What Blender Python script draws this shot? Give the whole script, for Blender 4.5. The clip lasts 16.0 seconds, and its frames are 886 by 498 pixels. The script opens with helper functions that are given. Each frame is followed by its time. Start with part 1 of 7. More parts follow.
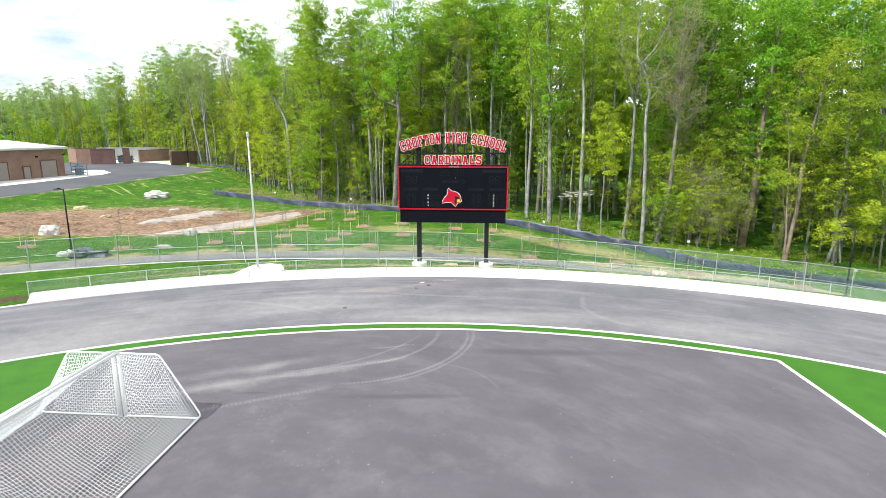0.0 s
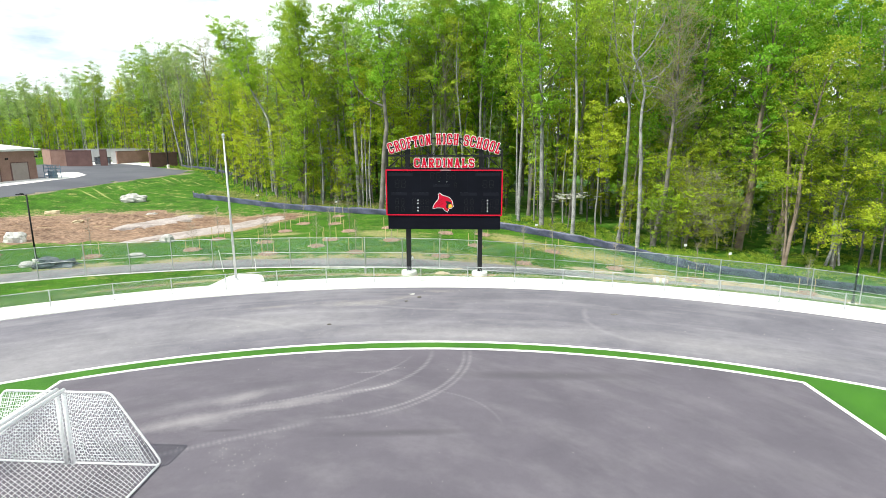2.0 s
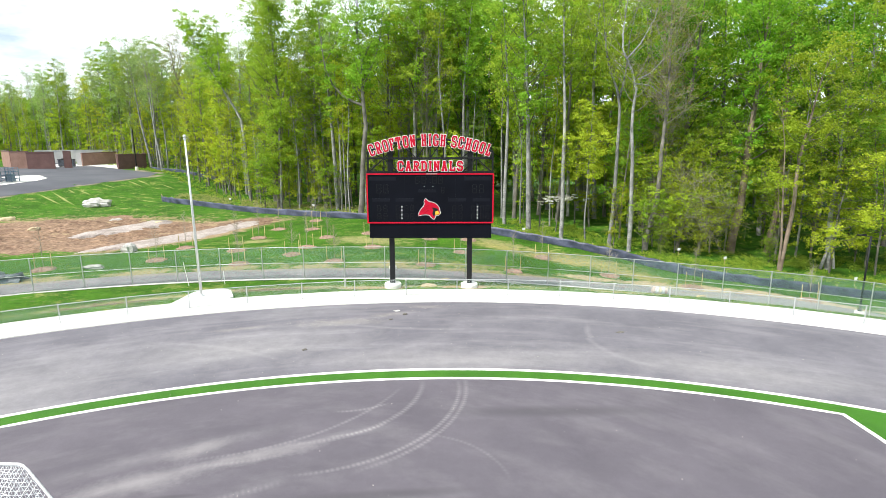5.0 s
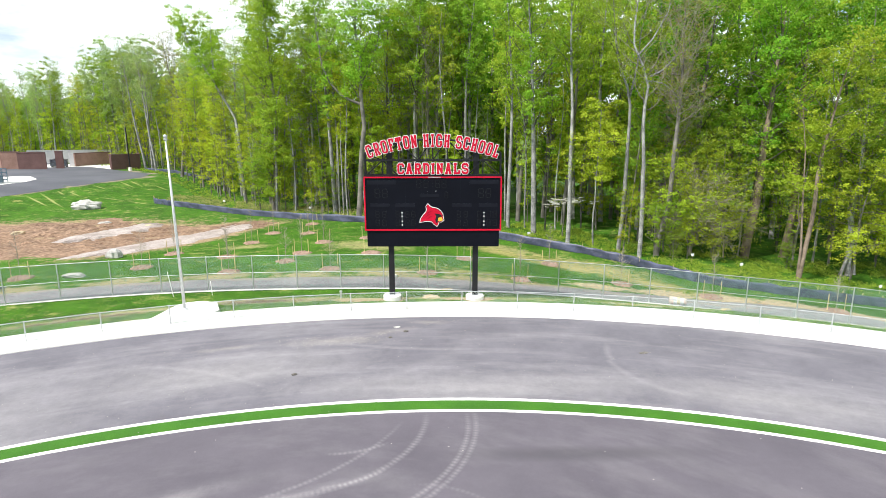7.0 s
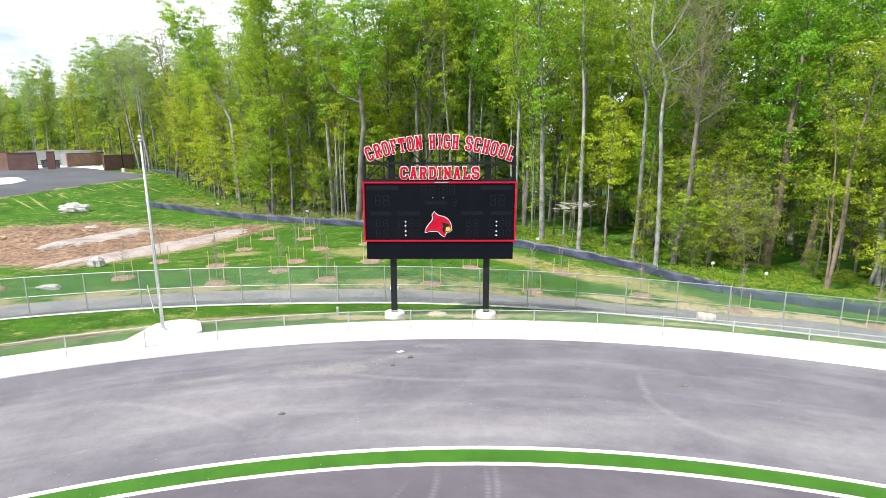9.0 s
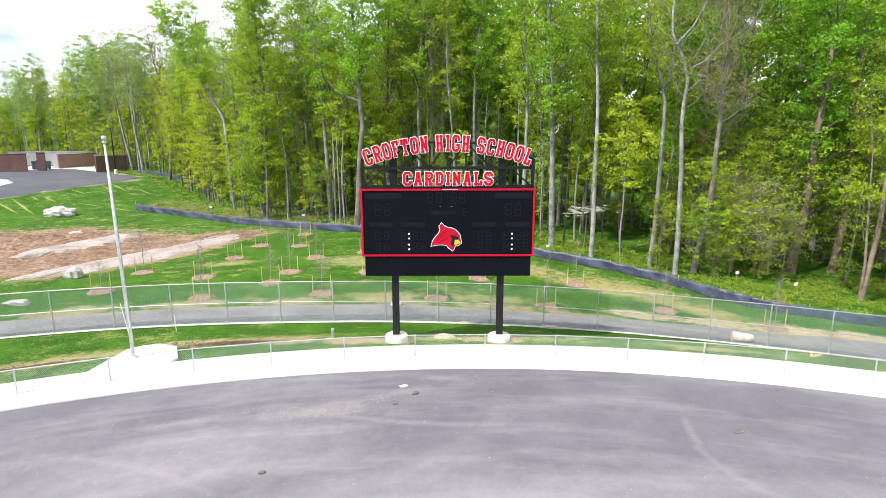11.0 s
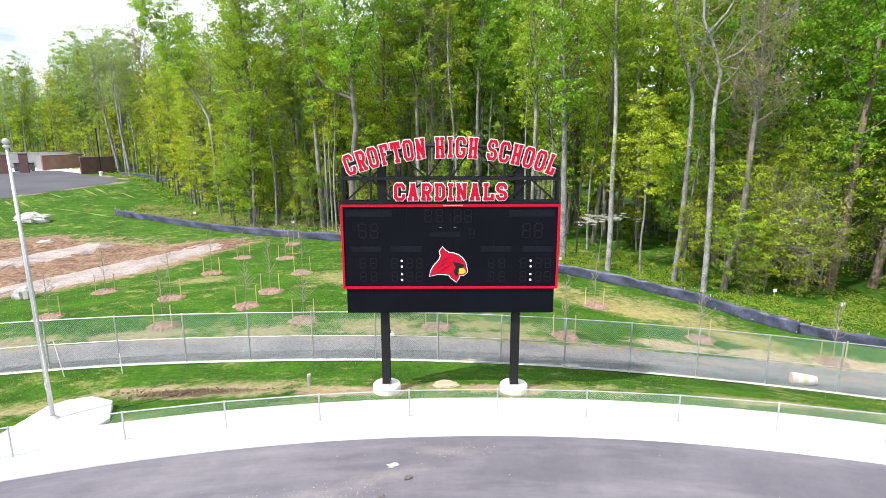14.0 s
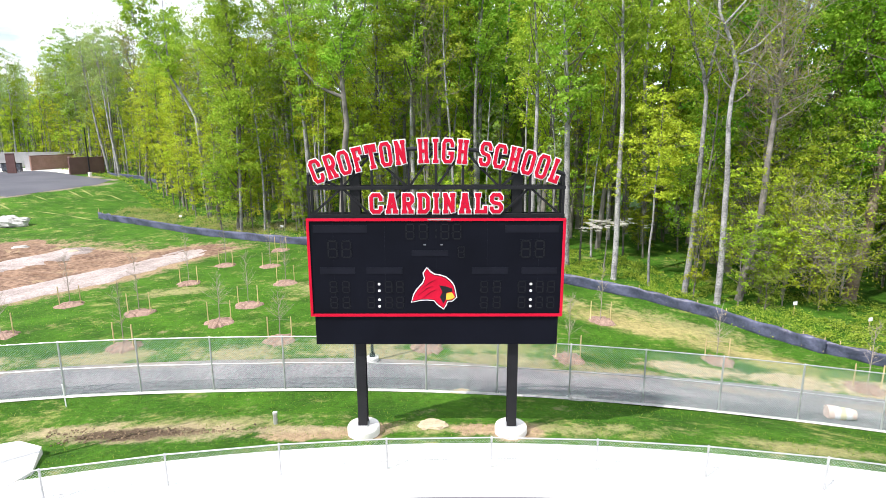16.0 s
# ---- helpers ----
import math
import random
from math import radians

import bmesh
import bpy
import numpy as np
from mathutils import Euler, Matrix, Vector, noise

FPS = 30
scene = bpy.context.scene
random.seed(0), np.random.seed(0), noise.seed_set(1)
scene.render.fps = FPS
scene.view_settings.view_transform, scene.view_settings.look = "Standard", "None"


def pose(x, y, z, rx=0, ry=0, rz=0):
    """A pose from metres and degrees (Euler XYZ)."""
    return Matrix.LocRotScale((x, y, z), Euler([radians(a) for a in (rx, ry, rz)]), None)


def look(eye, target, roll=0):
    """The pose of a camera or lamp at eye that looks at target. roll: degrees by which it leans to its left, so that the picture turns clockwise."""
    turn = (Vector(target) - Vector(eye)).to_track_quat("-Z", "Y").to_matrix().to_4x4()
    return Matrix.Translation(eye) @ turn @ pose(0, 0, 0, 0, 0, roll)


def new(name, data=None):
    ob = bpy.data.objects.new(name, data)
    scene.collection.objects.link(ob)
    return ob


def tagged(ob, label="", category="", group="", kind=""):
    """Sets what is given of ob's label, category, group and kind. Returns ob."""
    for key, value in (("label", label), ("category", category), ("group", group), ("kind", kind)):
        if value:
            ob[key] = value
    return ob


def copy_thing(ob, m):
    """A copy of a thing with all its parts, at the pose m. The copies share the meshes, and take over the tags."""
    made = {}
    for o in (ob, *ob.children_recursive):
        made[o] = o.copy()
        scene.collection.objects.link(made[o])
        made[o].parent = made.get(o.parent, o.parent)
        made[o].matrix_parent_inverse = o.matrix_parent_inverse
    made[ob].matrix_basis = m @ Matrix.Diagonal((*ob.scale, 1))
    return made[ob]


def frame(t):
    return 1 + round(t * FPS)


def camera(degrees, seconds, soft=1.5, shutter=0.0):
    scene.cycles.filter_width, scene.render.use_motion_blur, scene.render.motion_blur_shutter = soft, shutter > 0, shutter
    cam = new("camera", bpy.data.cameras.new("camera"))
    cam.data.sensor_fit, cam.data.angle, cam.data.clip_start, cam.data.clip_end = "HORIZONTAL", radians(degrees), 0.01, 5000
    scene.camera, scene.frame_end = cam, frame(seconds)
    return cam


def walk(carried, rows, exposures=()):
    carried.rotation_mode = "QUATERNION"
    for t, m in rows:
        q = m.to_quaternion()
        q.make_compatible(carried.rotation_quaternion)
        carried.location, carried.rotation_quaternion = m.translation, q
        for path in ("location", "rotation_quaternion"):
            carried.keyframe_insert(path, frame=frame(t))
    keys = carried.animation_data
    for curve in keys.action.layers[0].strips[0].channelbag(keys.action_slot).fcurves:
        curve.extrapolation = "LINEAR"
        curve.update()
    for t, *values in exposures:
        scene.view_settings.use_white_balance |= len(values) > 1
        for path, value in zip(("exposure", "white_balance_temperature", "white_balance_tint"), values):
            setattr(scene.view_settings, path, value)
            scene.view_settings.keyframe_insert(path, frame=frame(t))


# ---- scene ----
cam = camera(77.6, 16.0, soft=0.8)
METRES, EYE, TILT, LEAN, TURN = 24.0, 9.9, 1.0, 0.0, 0.0
ROWS = [
    (0.0, 0.0, 0.0, 0.0, 0.01, -12.79, -0.04),
    (0.5, -0.0012, 0.0286, 0.0007, 0.05, -12.77, -0.03),
    (1.0, -0.0037, 0.0553, 0.0009, -0.34, -12.76, -0.03),
    (1.5, -0.0082, 0.0804, 0.0004, -0.62, -12.77, -0.0),
    (2.0, -0.0124, 0.1031, 0.0009, -1.41, -12.77, 0.01),
    (2.5, -0.0158, 0.1244, 0.0011, -2.28, -12.77, 0.04),
    (3.0, -0.0191, 0.1448, 0.0014, -2.87, -12.78, 0.08),
    (3.5, -0.0209, 0.1659, -0.0003, -3.22, -12.76, 0.07),
    (4.0, -0.0239, 0.1877, -0.0, -3.41, -12.78, 0.07),
    (6.5, -0.0307, 0.319, -0.0001, -3.69, -12.8, 0.09),
    (7.0, -0.032, 0.3504, -0.001, -3.69, -12.81, 0.07),
    (7.5, -0.0349, 0.3834, -0.0023, -3.71, -12.79, 0.05),
    (8.0, -0.0379, 0.4184, -0.0018, -3.71, -12.8, 0.03),
    (8.5, -0.0396, 0.4536, -0.0024, -3.71, -12.8, 0.03),
    (9.0, -0.0413, 0.4901, -0.0032, -3.71, -12.79, 0.03),
    (11.5, -0.0491, 0.6756, -0.0049, -3.73, -12.79, 0.11),
    (12.0, -0.0482, 0.7132, -0.0048, -3.72, -12.8, 0.15),
    (12.5, -0.0461, 0.7515, -0.0036, -3.72, -12.84, 0.18),
    (13.0, -0.0433, 0.7884, -0.0028, -3.7, -12.86, 0.18),
    (13.5, -0.0398, 0.8252, -0.0037, -3.68, -12.85, 0.12),
    (14.0, -0.0355, 0.8623, -0.0058, -3.7, -12.81, 0.1),
    (14.5, -0.0295, 0.8962, -0.0051, -3.68, -12.85, 0.14),
    (15.0, -0.0209, 0.9309, -0.0049, -3.64, -12.85, 0.13),
    (15.5, -0.0135, 0.9632, -0.005, -3.62, -12.88, 0.1),
    (16.0, -0.0054, 0.9932, -0.0061, -3.61, -12.87, 0.09),
]
walk(cam, [(t, pose(0, 0, EYE, TILT, LEAN, TURN) @ pose(METRES * x, METRES * y, METRES * z, 90 + pitch, roll, yaw)) for t, x, y, z, yaw, pitch, roll in ROWS],
     ((0.0, 0.41, 6450, 5.5), (4.0, 0.42, 6440, 6.5), (8.0, 0.43, 6420, 10.5), (14.0, 0.44, 6340, 15), (16.0, 0.60, 6300, 16.5)))

# ---- world, sun, exposure ----
SUN = Vector((-0.66, -0.44, 1.0)).normalized()
world = bpy.data.worlds.new("sky")
scene.world = world
world.use_nodes = True
wn, wl = world.node_tree.nodes, world.node_tree.links
wn.clear()
w_out = wn.new("ShaderNodeOutputWorld")
w_sky = wn.new("ShaderNodeTexSky")
w_sky.sky_type = "NISHITA"
w_sky.sun_disc = False
w_sky.sun_elevation = math.asin(SUN.z)
w_sky.sun_rotation = math.atan2(SUN.x, SUN.y) % (2 * math.pi)
w_blue = wn.new("ShaderNodeBackground")
w_blue.inputs["Strength"].default_value = 0.11
w_haze = wn.new("ShaderNodeBackground")
w_haze.inputs["Color"].default_value = (0.93, 0.97, 1.0, 1)
w_haze.inputs["Strength"].default_value = 1.2
w_co = wn.new("ShaderNodeTexCoord")
w_map = wn.new("ShaderNodeMapping")
w_map.inputs["Scale"].default_value = (1.0, 1.0, 3.2)
w_noise = wn.new("ShaderNodeTexNoise")
w_noise.inputs["Scale"].default_value = 2.3
w_noise.inputs["Detail"].default_value = 6.0
w_noise.inputs["Roughness"].default_value = 0.6
w_ramp = wn.new("ShaderNodeValToRGB")
w_ramp.color_ramp.elements[0].position = 0.37
w_ramp.color_ramp.elements[0].color = (0.10, 0.10, 0.10, 1)
w_ramp.color_ramp.elements[1].position = 0.53
w_ramp.color_ramp.elements[1].color = (0.97, 0.97, 0.97, 1)
w_mix = wn.new("ShaderNodeMixShader")
wl.new(w_co.outputs["Generated"], w_map.inputs["Vector"])
wl.new(w_map.outputs["Vector"], w_noise.inputs["Vector"])
wl.new(w_noise.outputs["Fac"], w_ramp.inputs["Fac"])
wl.new(w_sky.outputs["Color"], w_blue.inputs["Color"])
wl.new(w_ramp.outputs["Color"], w_mix.inputs["Fac"])
wl.new(w_blue.outputs["Background"], w_mix.inputs[1])
wl.new(w_haze.outputs["Background"], w_mix.inputs[2])
wl.new(w_mix.outputs["Shader"], w_out.inputs["Surface"])

sun_data = bpy.data.lights.new("sun", "SUN")
sun_data.energy = 4.3
sun_data.angle = radians(0.6)
sun_data.color = (1.0, 0.95, 0.87)
sun = new("sun", sun_data)
sun.matrix_world = look((0, 0, 60), Vector((0, 0, 60)) - SUN)


# ---- materials ----
def rgb(c):
    return (c[0], c[1], c[2], 1.0)


def surface(name, dark, light, coarse=0.6, fine=18.0, rough=0.8, bump=0.25, depth=0.01, metal=0.0, spread=0.35, lo=0.35, hi=0.65, vary=0.0, spec=0.4):
    """Two scales of noise between two colours, with a fine relief."""
    m = bpy.data.materials.new(name)
    m.use_nodes = True
    n, l = m.node_tree.nodes, m.node_tree.links
    b = n["Principled BSDF"]
    b.inputs["Roughness"].default_value = rough
    b.inputs["Metallic"].default_value = metal
    b.inputs["Specular IOR Level"].default_value = spec
    co = n.new("ShaderNodeTexCoord")
    a = n.new("ShaderNodeTexNoise")
    a.inputs["Scale"].default_value = coarse
    a.inputs["Detail"].default_value = 5.0
    f = n.new("ShaderNodeTexNoise")
    f.inputs["Scale"].default_value = fine
    f.inputs["Detail"].default_value = 4.0
    for t in (a, f):
        l.new(co.outputs["Object"], t.inputs["Vector"])
    mx = n.new("ShaderNodeMix")
    mx.data_type = "FLOAT"
    mx.inputs[0].default_value = spread
    l.new(a.outputs["Fac"], mx.inputs[2])
    l.new(f.outputs["Fac"], mx.inputs[3])
    r = n.new("ShaderNodeValToRGB")
    r.color_ramp.elements[0].position, r.color_ramp.elements[0].color = lo, rgb(dark)
    r.color_ramp.elements[1].position, r.color_ramp.elements[1].color = hi, rgb(light)
    l.new(mx.outputs[0], r.inputs["Fac"])
    out = r.outputs["Color"]
    if vary:
        oi = n.new("ShaderNodeObjectInfo")
        mr = n.new("ShaderNodeMapRange")
        mr.inputs["To Min"].default_value, mr.inputs["To Max"].default_value = 1 - vary, 1 + vary
        hs = n.new("ShaderNodeHueSaturation")
        l.new(oi.outputs["Random"], mr.inputs["Value"])
        l.new(mr.outputs["Result"], hs.inputs["Value"])
        l.new(out, hs.inputs["Color"])
        out = hs.outputs["Color"]
    l.new(out, b.inputs["Base Color"])
    if bump:
        bp = n.new("ShaderNodeBump")
        bp.inputs["Strength"].default_value = bump
        bp.inputs["Distance"].default_value = depth
        l.new(f.outputs["Fac"], bp.inputs["Height"])
        l.new(bp.outputs["Normal"], b.inputs["Normal"])
    return m


def leafy(name, c1, c2, c3, glow=0.48, rough=0.55):
    """Leaves: colour by leaf and by plant, with light that passes through them."""
    m = bpy.data.materials.new(name)
    m.use_nodes = True
    n, l = m.node_tree.nodes, m.node_tree.links
    b = n["Principled BSDF"]
    b.inputs["Roughness"].default_value = rough
    b.inputs["Specular IOR Level"].default_value = 0.06
    g = n.new("ShaderNodeNewGeometry")
    r = n.new("ShaderNodeValToRGB")
    r.color_ramp.elements[0].color = rgb(c1)
    r.color_ramp.elements[1].color = rgb(c3)
    e = r.color_ramp.elements.new(0.55)
    e.color = rgb(c2)
    l.new(g.outputs["Random Per Island"], r.inputs["Fac"])
    oi = n.new("ShaderNodeObjectInfo")
    hs = n.new("ShaderNodeHueSaturation")
    mh = n.new("ShaderNodeMapRange")
    mh.inputs["To Min"].default_value, mh.inputs["To Max"].default_value = 0.478, 0.512
    mv = n.new("ShaderNodeMapRange")
    mv.inputs["To Min"].default_value, mv.inputs["To Max"].default_value = 0.80, 1.22
    ml = n.new("ShaderNodeMath")
    ml.operation = "MULTIPLY"
    ml.inputs[1].default_value = 7.31
    fr = n.new("ShaderNodeMath")
    fr.operation = "FRACT"
    l.new(oi.outputs["Random"], mh.inputs["Value"])
    l.new(oi.outputs["Random"], ml.inputs[0])
    l.new(ml.outputs[0], fr.inputs[0])
    l.new(fr.outputs[0], mv.inputs["Value"])
    l.new(mh.outputs["Result"], hs.inputs["Hue"])
    l.new(mv.outputs["Result"], hs.inputs["Value"])
    l.new(r.outputs["Color"], hs.inputs["Color"])
    co = n.new("ShaderNodeTexCoord")
    ns = n.new("ShaderNodeTexNoise")
    ns.inputs["Scale"].default_value = 0.45
    ns.inputs["Detail"].default_value = 3.0
    l.new(co.outputs["Object"], ns.inputs["Vector"])
    mc = n.new("ShaderNodeMapRange")
    mc.inputs["From Min"].default_value, mc.inputs["From Max"].default_value = 0.3, 0.7
    mc.inputs["To Min"].default_value, mc.inputs["To Max"].default_value = 0.484, 0.514
    hc = n.new("ShaderNodeHueSaturation")
    l.new(ns.outputs["Fac"], mc.inputs["Value"])
    l.new(mc.outputs["Result"], hc.inputs["Hue"])
    l.new(hs.outputs["Color"], hc.inputs["Color"])
    hs = hc
    l.new(hs.outputs["Color"], b.inputs["Base Color"])
    t = n.new("ShaderNodeBsdfTranslucent")
    l.new(hs.outputs["Color"], t.inputs["Color"])
    mix = n.new("ShaderNodeMixShader")
    mix.inputs[0].default_value = glow
    l.new(b.outputs["BSDF"], mix.inputs[1])
    l.new(t.outputs["BSDF"], mix.inputs[2])
    l.new(mix.outputs["Shader"], n["Material Output"].inputs["Surface"])
    return m


def math_node(m, op, a, b=None, c=None):
    n, l = m.node_tree.nodes, m.node_tree.links
    k = n.new("ShaderNodeMath")
    k.operation = op
    for i, v in enumerate((a, b, c)):
        if v is None:
            continue
        if isinstance(v, (int, float)):
            k.inputs[i].default_value = v
        else:
            l.new(v, k.inputs[i])
    return k.outputs[0]


def asphalt(name, dark, light, dust, amount, centre, rings):
    """Asphalt with dust drawn out along the bend, stains, grit and the arcs that tyres have left."""
    m = surface(name, dark, light, 0.35, 55.0, 0.88, 0.5, 0.006, spread=0.3, lo=0.32, hi=0.68)
    n, l = m.node_tree.nodes, m.node_tree.links
    b = n["Principled BSDF"]
    base = b.inputs["Base Color"].links[0].from_socket
    co = n.new("ShaderNodeTexCoord")
    sp = n.new("ShaderNodeSeparateXYZ")
    l.new(co.outputs["Object"], sp.inputs[0])
    dx = math_node(m, "SUBTRACT", sp.outputs[0], centre[0])
    dy = math_node(m, "SUBTRACT", sp.outputs[1], centre[1])
    rr = math_node(m, "SQRT", math_node(m, "ADD", math_node(m, "MULTIPLY", dx, dx), math_node(m, "MULTIPLY", dy, dy)))
    an = math_node(m, "ARCTAN2", dy, dx)
    cb = n.new("ShaderNodeCombineXYZ")
    l.new(math_node(m, "MULTIPLY", rr, 0.75), cb.inputs[0])
    l.new(math_node(m, "MULTIPLY", an, 5.0), cb.inputs[1])
    ns = n.new("ShaderNodeTexNoise")
    ns.inputs["Scale"].default_value = 1.0
    ns.inputs["Detail"].default_value = 6.0
    ns.inputs["Roughness"].default_value = 0.62
    l.new(cb.outputs[0], ns.inputs["Vector"])
    fac = n.new("ShaderNodeMapRange")
    fac.inputs["From Min"].default_value, fac.inputs["From Max"].default_value = 0.47, 0.78
    l.new(ns.outputs["Fac"], fac.inputs["Value"])
    total = math_node(m, "MULTIPLY", fac.outputs[0], amount)
    grit = n.new("ShaderNodeTexNoise")
    grit.inputs["Scale"].default_value = 3.2
    grit.inputs["Detail"].default_value = 8.0
    grit.inputs["Roughness"].default_value = 0.75
    l.new(co.outputs["Object"], grit.inputs["Vector"])
    for cx, cy, radius, width, strength, a0, a1 in rings:
        ex = math_node(m, "SUBTRACT", sp.outputs[0], cx)
        ey = math_node(m, "SUBTRACT", sp.outputs[1], cy)
        d = math_node(m, "SQRT", math_node(m, "ADD", math_node(m, "MULTIPLY", ex, ex), math_node(m, "MULTIPLY", ey, ey)))
        off = math_node(m, "ABSOLUTE", math_node(m, "SUBTRACT", d, radius))
        line = math_node(m, "MAXIMUM", math_node(m, "SUBTRACT", 1.0, math_node(m, "DIVIDE", off, width)), 0.0)
        ang = math_node(m, "ARCTAN2", ey, ex)
        mid, half = (a0 + a1) / 2, (a1 - a0) / 2
        ends = math_node(m, "MAXIMUM", math_node(m, "SUBTRACT", 1.0, math_node(m, "POWER", math_node(m, "DIVIDE", math_node(m, "ABSOLUTE", math_node(m, "SUBTRACT", ang, mid)), half), 4.0)), 0.0)
        tread = math_node(m, "ADD", 0.7, math_node(m, "MULTIPLY", 0.3, math_node(m, "SINE", math_node(m, "MULTIPLY", ang, radius * 39.0))))
        if width < 0.25:
            line = math_node(m, "MULTIPLY", line, tread)
        mark = math_node(m, "MULTIPLY", math_node(m, "MULTIPLY", line, ends), math_node(m, "MULTIPLY", grit.outputs["Fac"], 2.0 * strength))
        total = math_node(m, "ADD", total, mark)
    total = math_node(m, "MINIMUM", total, 1.0)
    mx = n.new("ShaderNodeMix")
    mx.data_type = "RGBA"
    l.new(total, mx.inputs[0])
    l.new(base, mx.inputs[6])
    mx.inputs[7].default_value = rgb(dust)
    # scattered crumbs of gravel
    vo = n.new("ShaderNodeTexVoronoi")
    vo.inputs["Scale"].default_value = 2.2
    l.new(co.outputs["Object"], vo.inputs["Vector"])
    sep = n.new("ShaderNodeSeparateColor")
    l.new(vo.outputs["Color"], sep.inputs[0])
    crumb = math_node(m, "MULTIPLY", math_node(m, "LESS_THAN", vo.outputs["Distance"], 0.055), math_node(m, "GREATER_THAN", sep.outputs[0], 0.86))
    mx2 = n.new("ShaderNodeMix")
    mx2.data_type = "RGBA"
    l.new(math_node(m, "MULTIPLY", crumb, 0.7), mx2.inputs[0])
    l.new(mx.outputs[2], mx2.inputs[6])
    mx2.inputs[7].default_value = (0.42, 0.38, 0.36, 1)
    l.new(mx2.outputs[2], b.inputs["Base Color"])
    return m


def grass_material(name, deep, fresh, dry, soil, dry_from, dry_to):
    """Mown grass: green at two scales, with straw-coloured and bare spots."""
    m = surface(name, deep, fresh, 0.45, 11.0, 0.9, 1.0, 0.06, spread=0.55, lo=0.36, hi=0.64)
    m.node_tree.nodes["Noise Texture.001"].inputs["Detail"].default_value = 8.0
    m.node_tree.nodes["Noise Texture.001"].inputs["Roughness"].default_value = 0.75
    n, l = m.node_tree.nodes, m.node_tree.links
    b = n["Principled BSDF"]
    b.inputs["Specular IOR Level"].default_value = 0.15
    base = b.inputs["Base Color"].links[0].from_socket
    co = n.new("ShaderNodeTexCoord")
    mp = n.new("ShaderNodeMapping")
    mp.inputs["Scale"].default_value = (0.8, 1.0, 1.0)
    mp.inputs["Rotation"].default_value = (0, 0, 0.3)
    l.new(co.outputs["Object"], mp.inputs["Vector"])
    ns = n.new("ShaderNodeTexNoise")
    ns.inputs["Scale"].default_value = 0.5
    ns.inputs["Detail"].default_value = 12.0
    ns.inputs["Roughness"].default_value = 0.8
    l.new(mp.outputs["Vector"], ns.inputs["Vector"])
    fac = n.new("ShaderNodeMapRange")
    fac.inputs["From Min"].default_value, fac.inputs["From Max"].default_value = dry_from, dry_to
    l.new(ns.outputs["Fac"], fac.inputs["Value"])
    mx = n.new("ShaderNodeMix")
    mx.data_type = "RGBA"
    l.new(fac.outputs[0], mx.inputs[0])
    l.new(base, mx.inputs[6])
    mx.inputs[7].default_value = rgb(dry)
    n2 = n.new("ShaderNodeTexNoise")
    n2.inputs["Scale"].default_value = 0.9
    n2.inputs["Detail"].default_value = 8.0
    n2.inputs["Roughness"].default_value = 0.7
    l.new(co.outputs["Object"], n2.inputs["Vector"])
    f2 = n.new("ShaderNodeMapRange")
    f2.inputs["From Min"].default_value, f2.inputs["From Max"].default_value = 0.60, 0.74
    l.new(n2.outputs["Fac"], f2.inputs["Value"])
    n3 = n.new("ShaderNodeTexNoise")
    n3.inputs["Scale"].default_value = 5.0
    n3.inputs["Detail"].default_value = 6.0
    n3.inputs["Roughness"].default_value = 0.8
    l.new(mp.outputs["Vector"], n3.inputs["Vector"])
    f3 = n.new("ShaderNodeMapRange")
    f3.inputs["From Min"].default_value, f3.inputs["From Max"].default_value = 0.56, 0.68
    f3.inputs["To Max"].default_value = 0.30
    l.new(n3.outputs["Fac"], f3.inputs["Value"])
    mx3 = n.new("ShaderNodeMix")
    mx3.data_type = "RGBA"
    l.new(f3.outputs[0], mx3.inputs[0])
    l.new(mx.outputs[2], mx3.inputs[6])
    mx3.inputs[7].default_value = rgb(dry)
    mx2 = n.new("ShaderNodeMix")
    mx2.data_type = "RGBA"
    l.new(math_node(m, "MULTIPLY", f2.outputs[0], 0.75), mx2.inputs[0])
    l.new(mx3.outputs[2], mx2.inputs[6])
    mx2.inputs[7].default_value = rgb(soil)
    l.new(mx2.outputs[2], b.inputs["Base Color"])
    return m


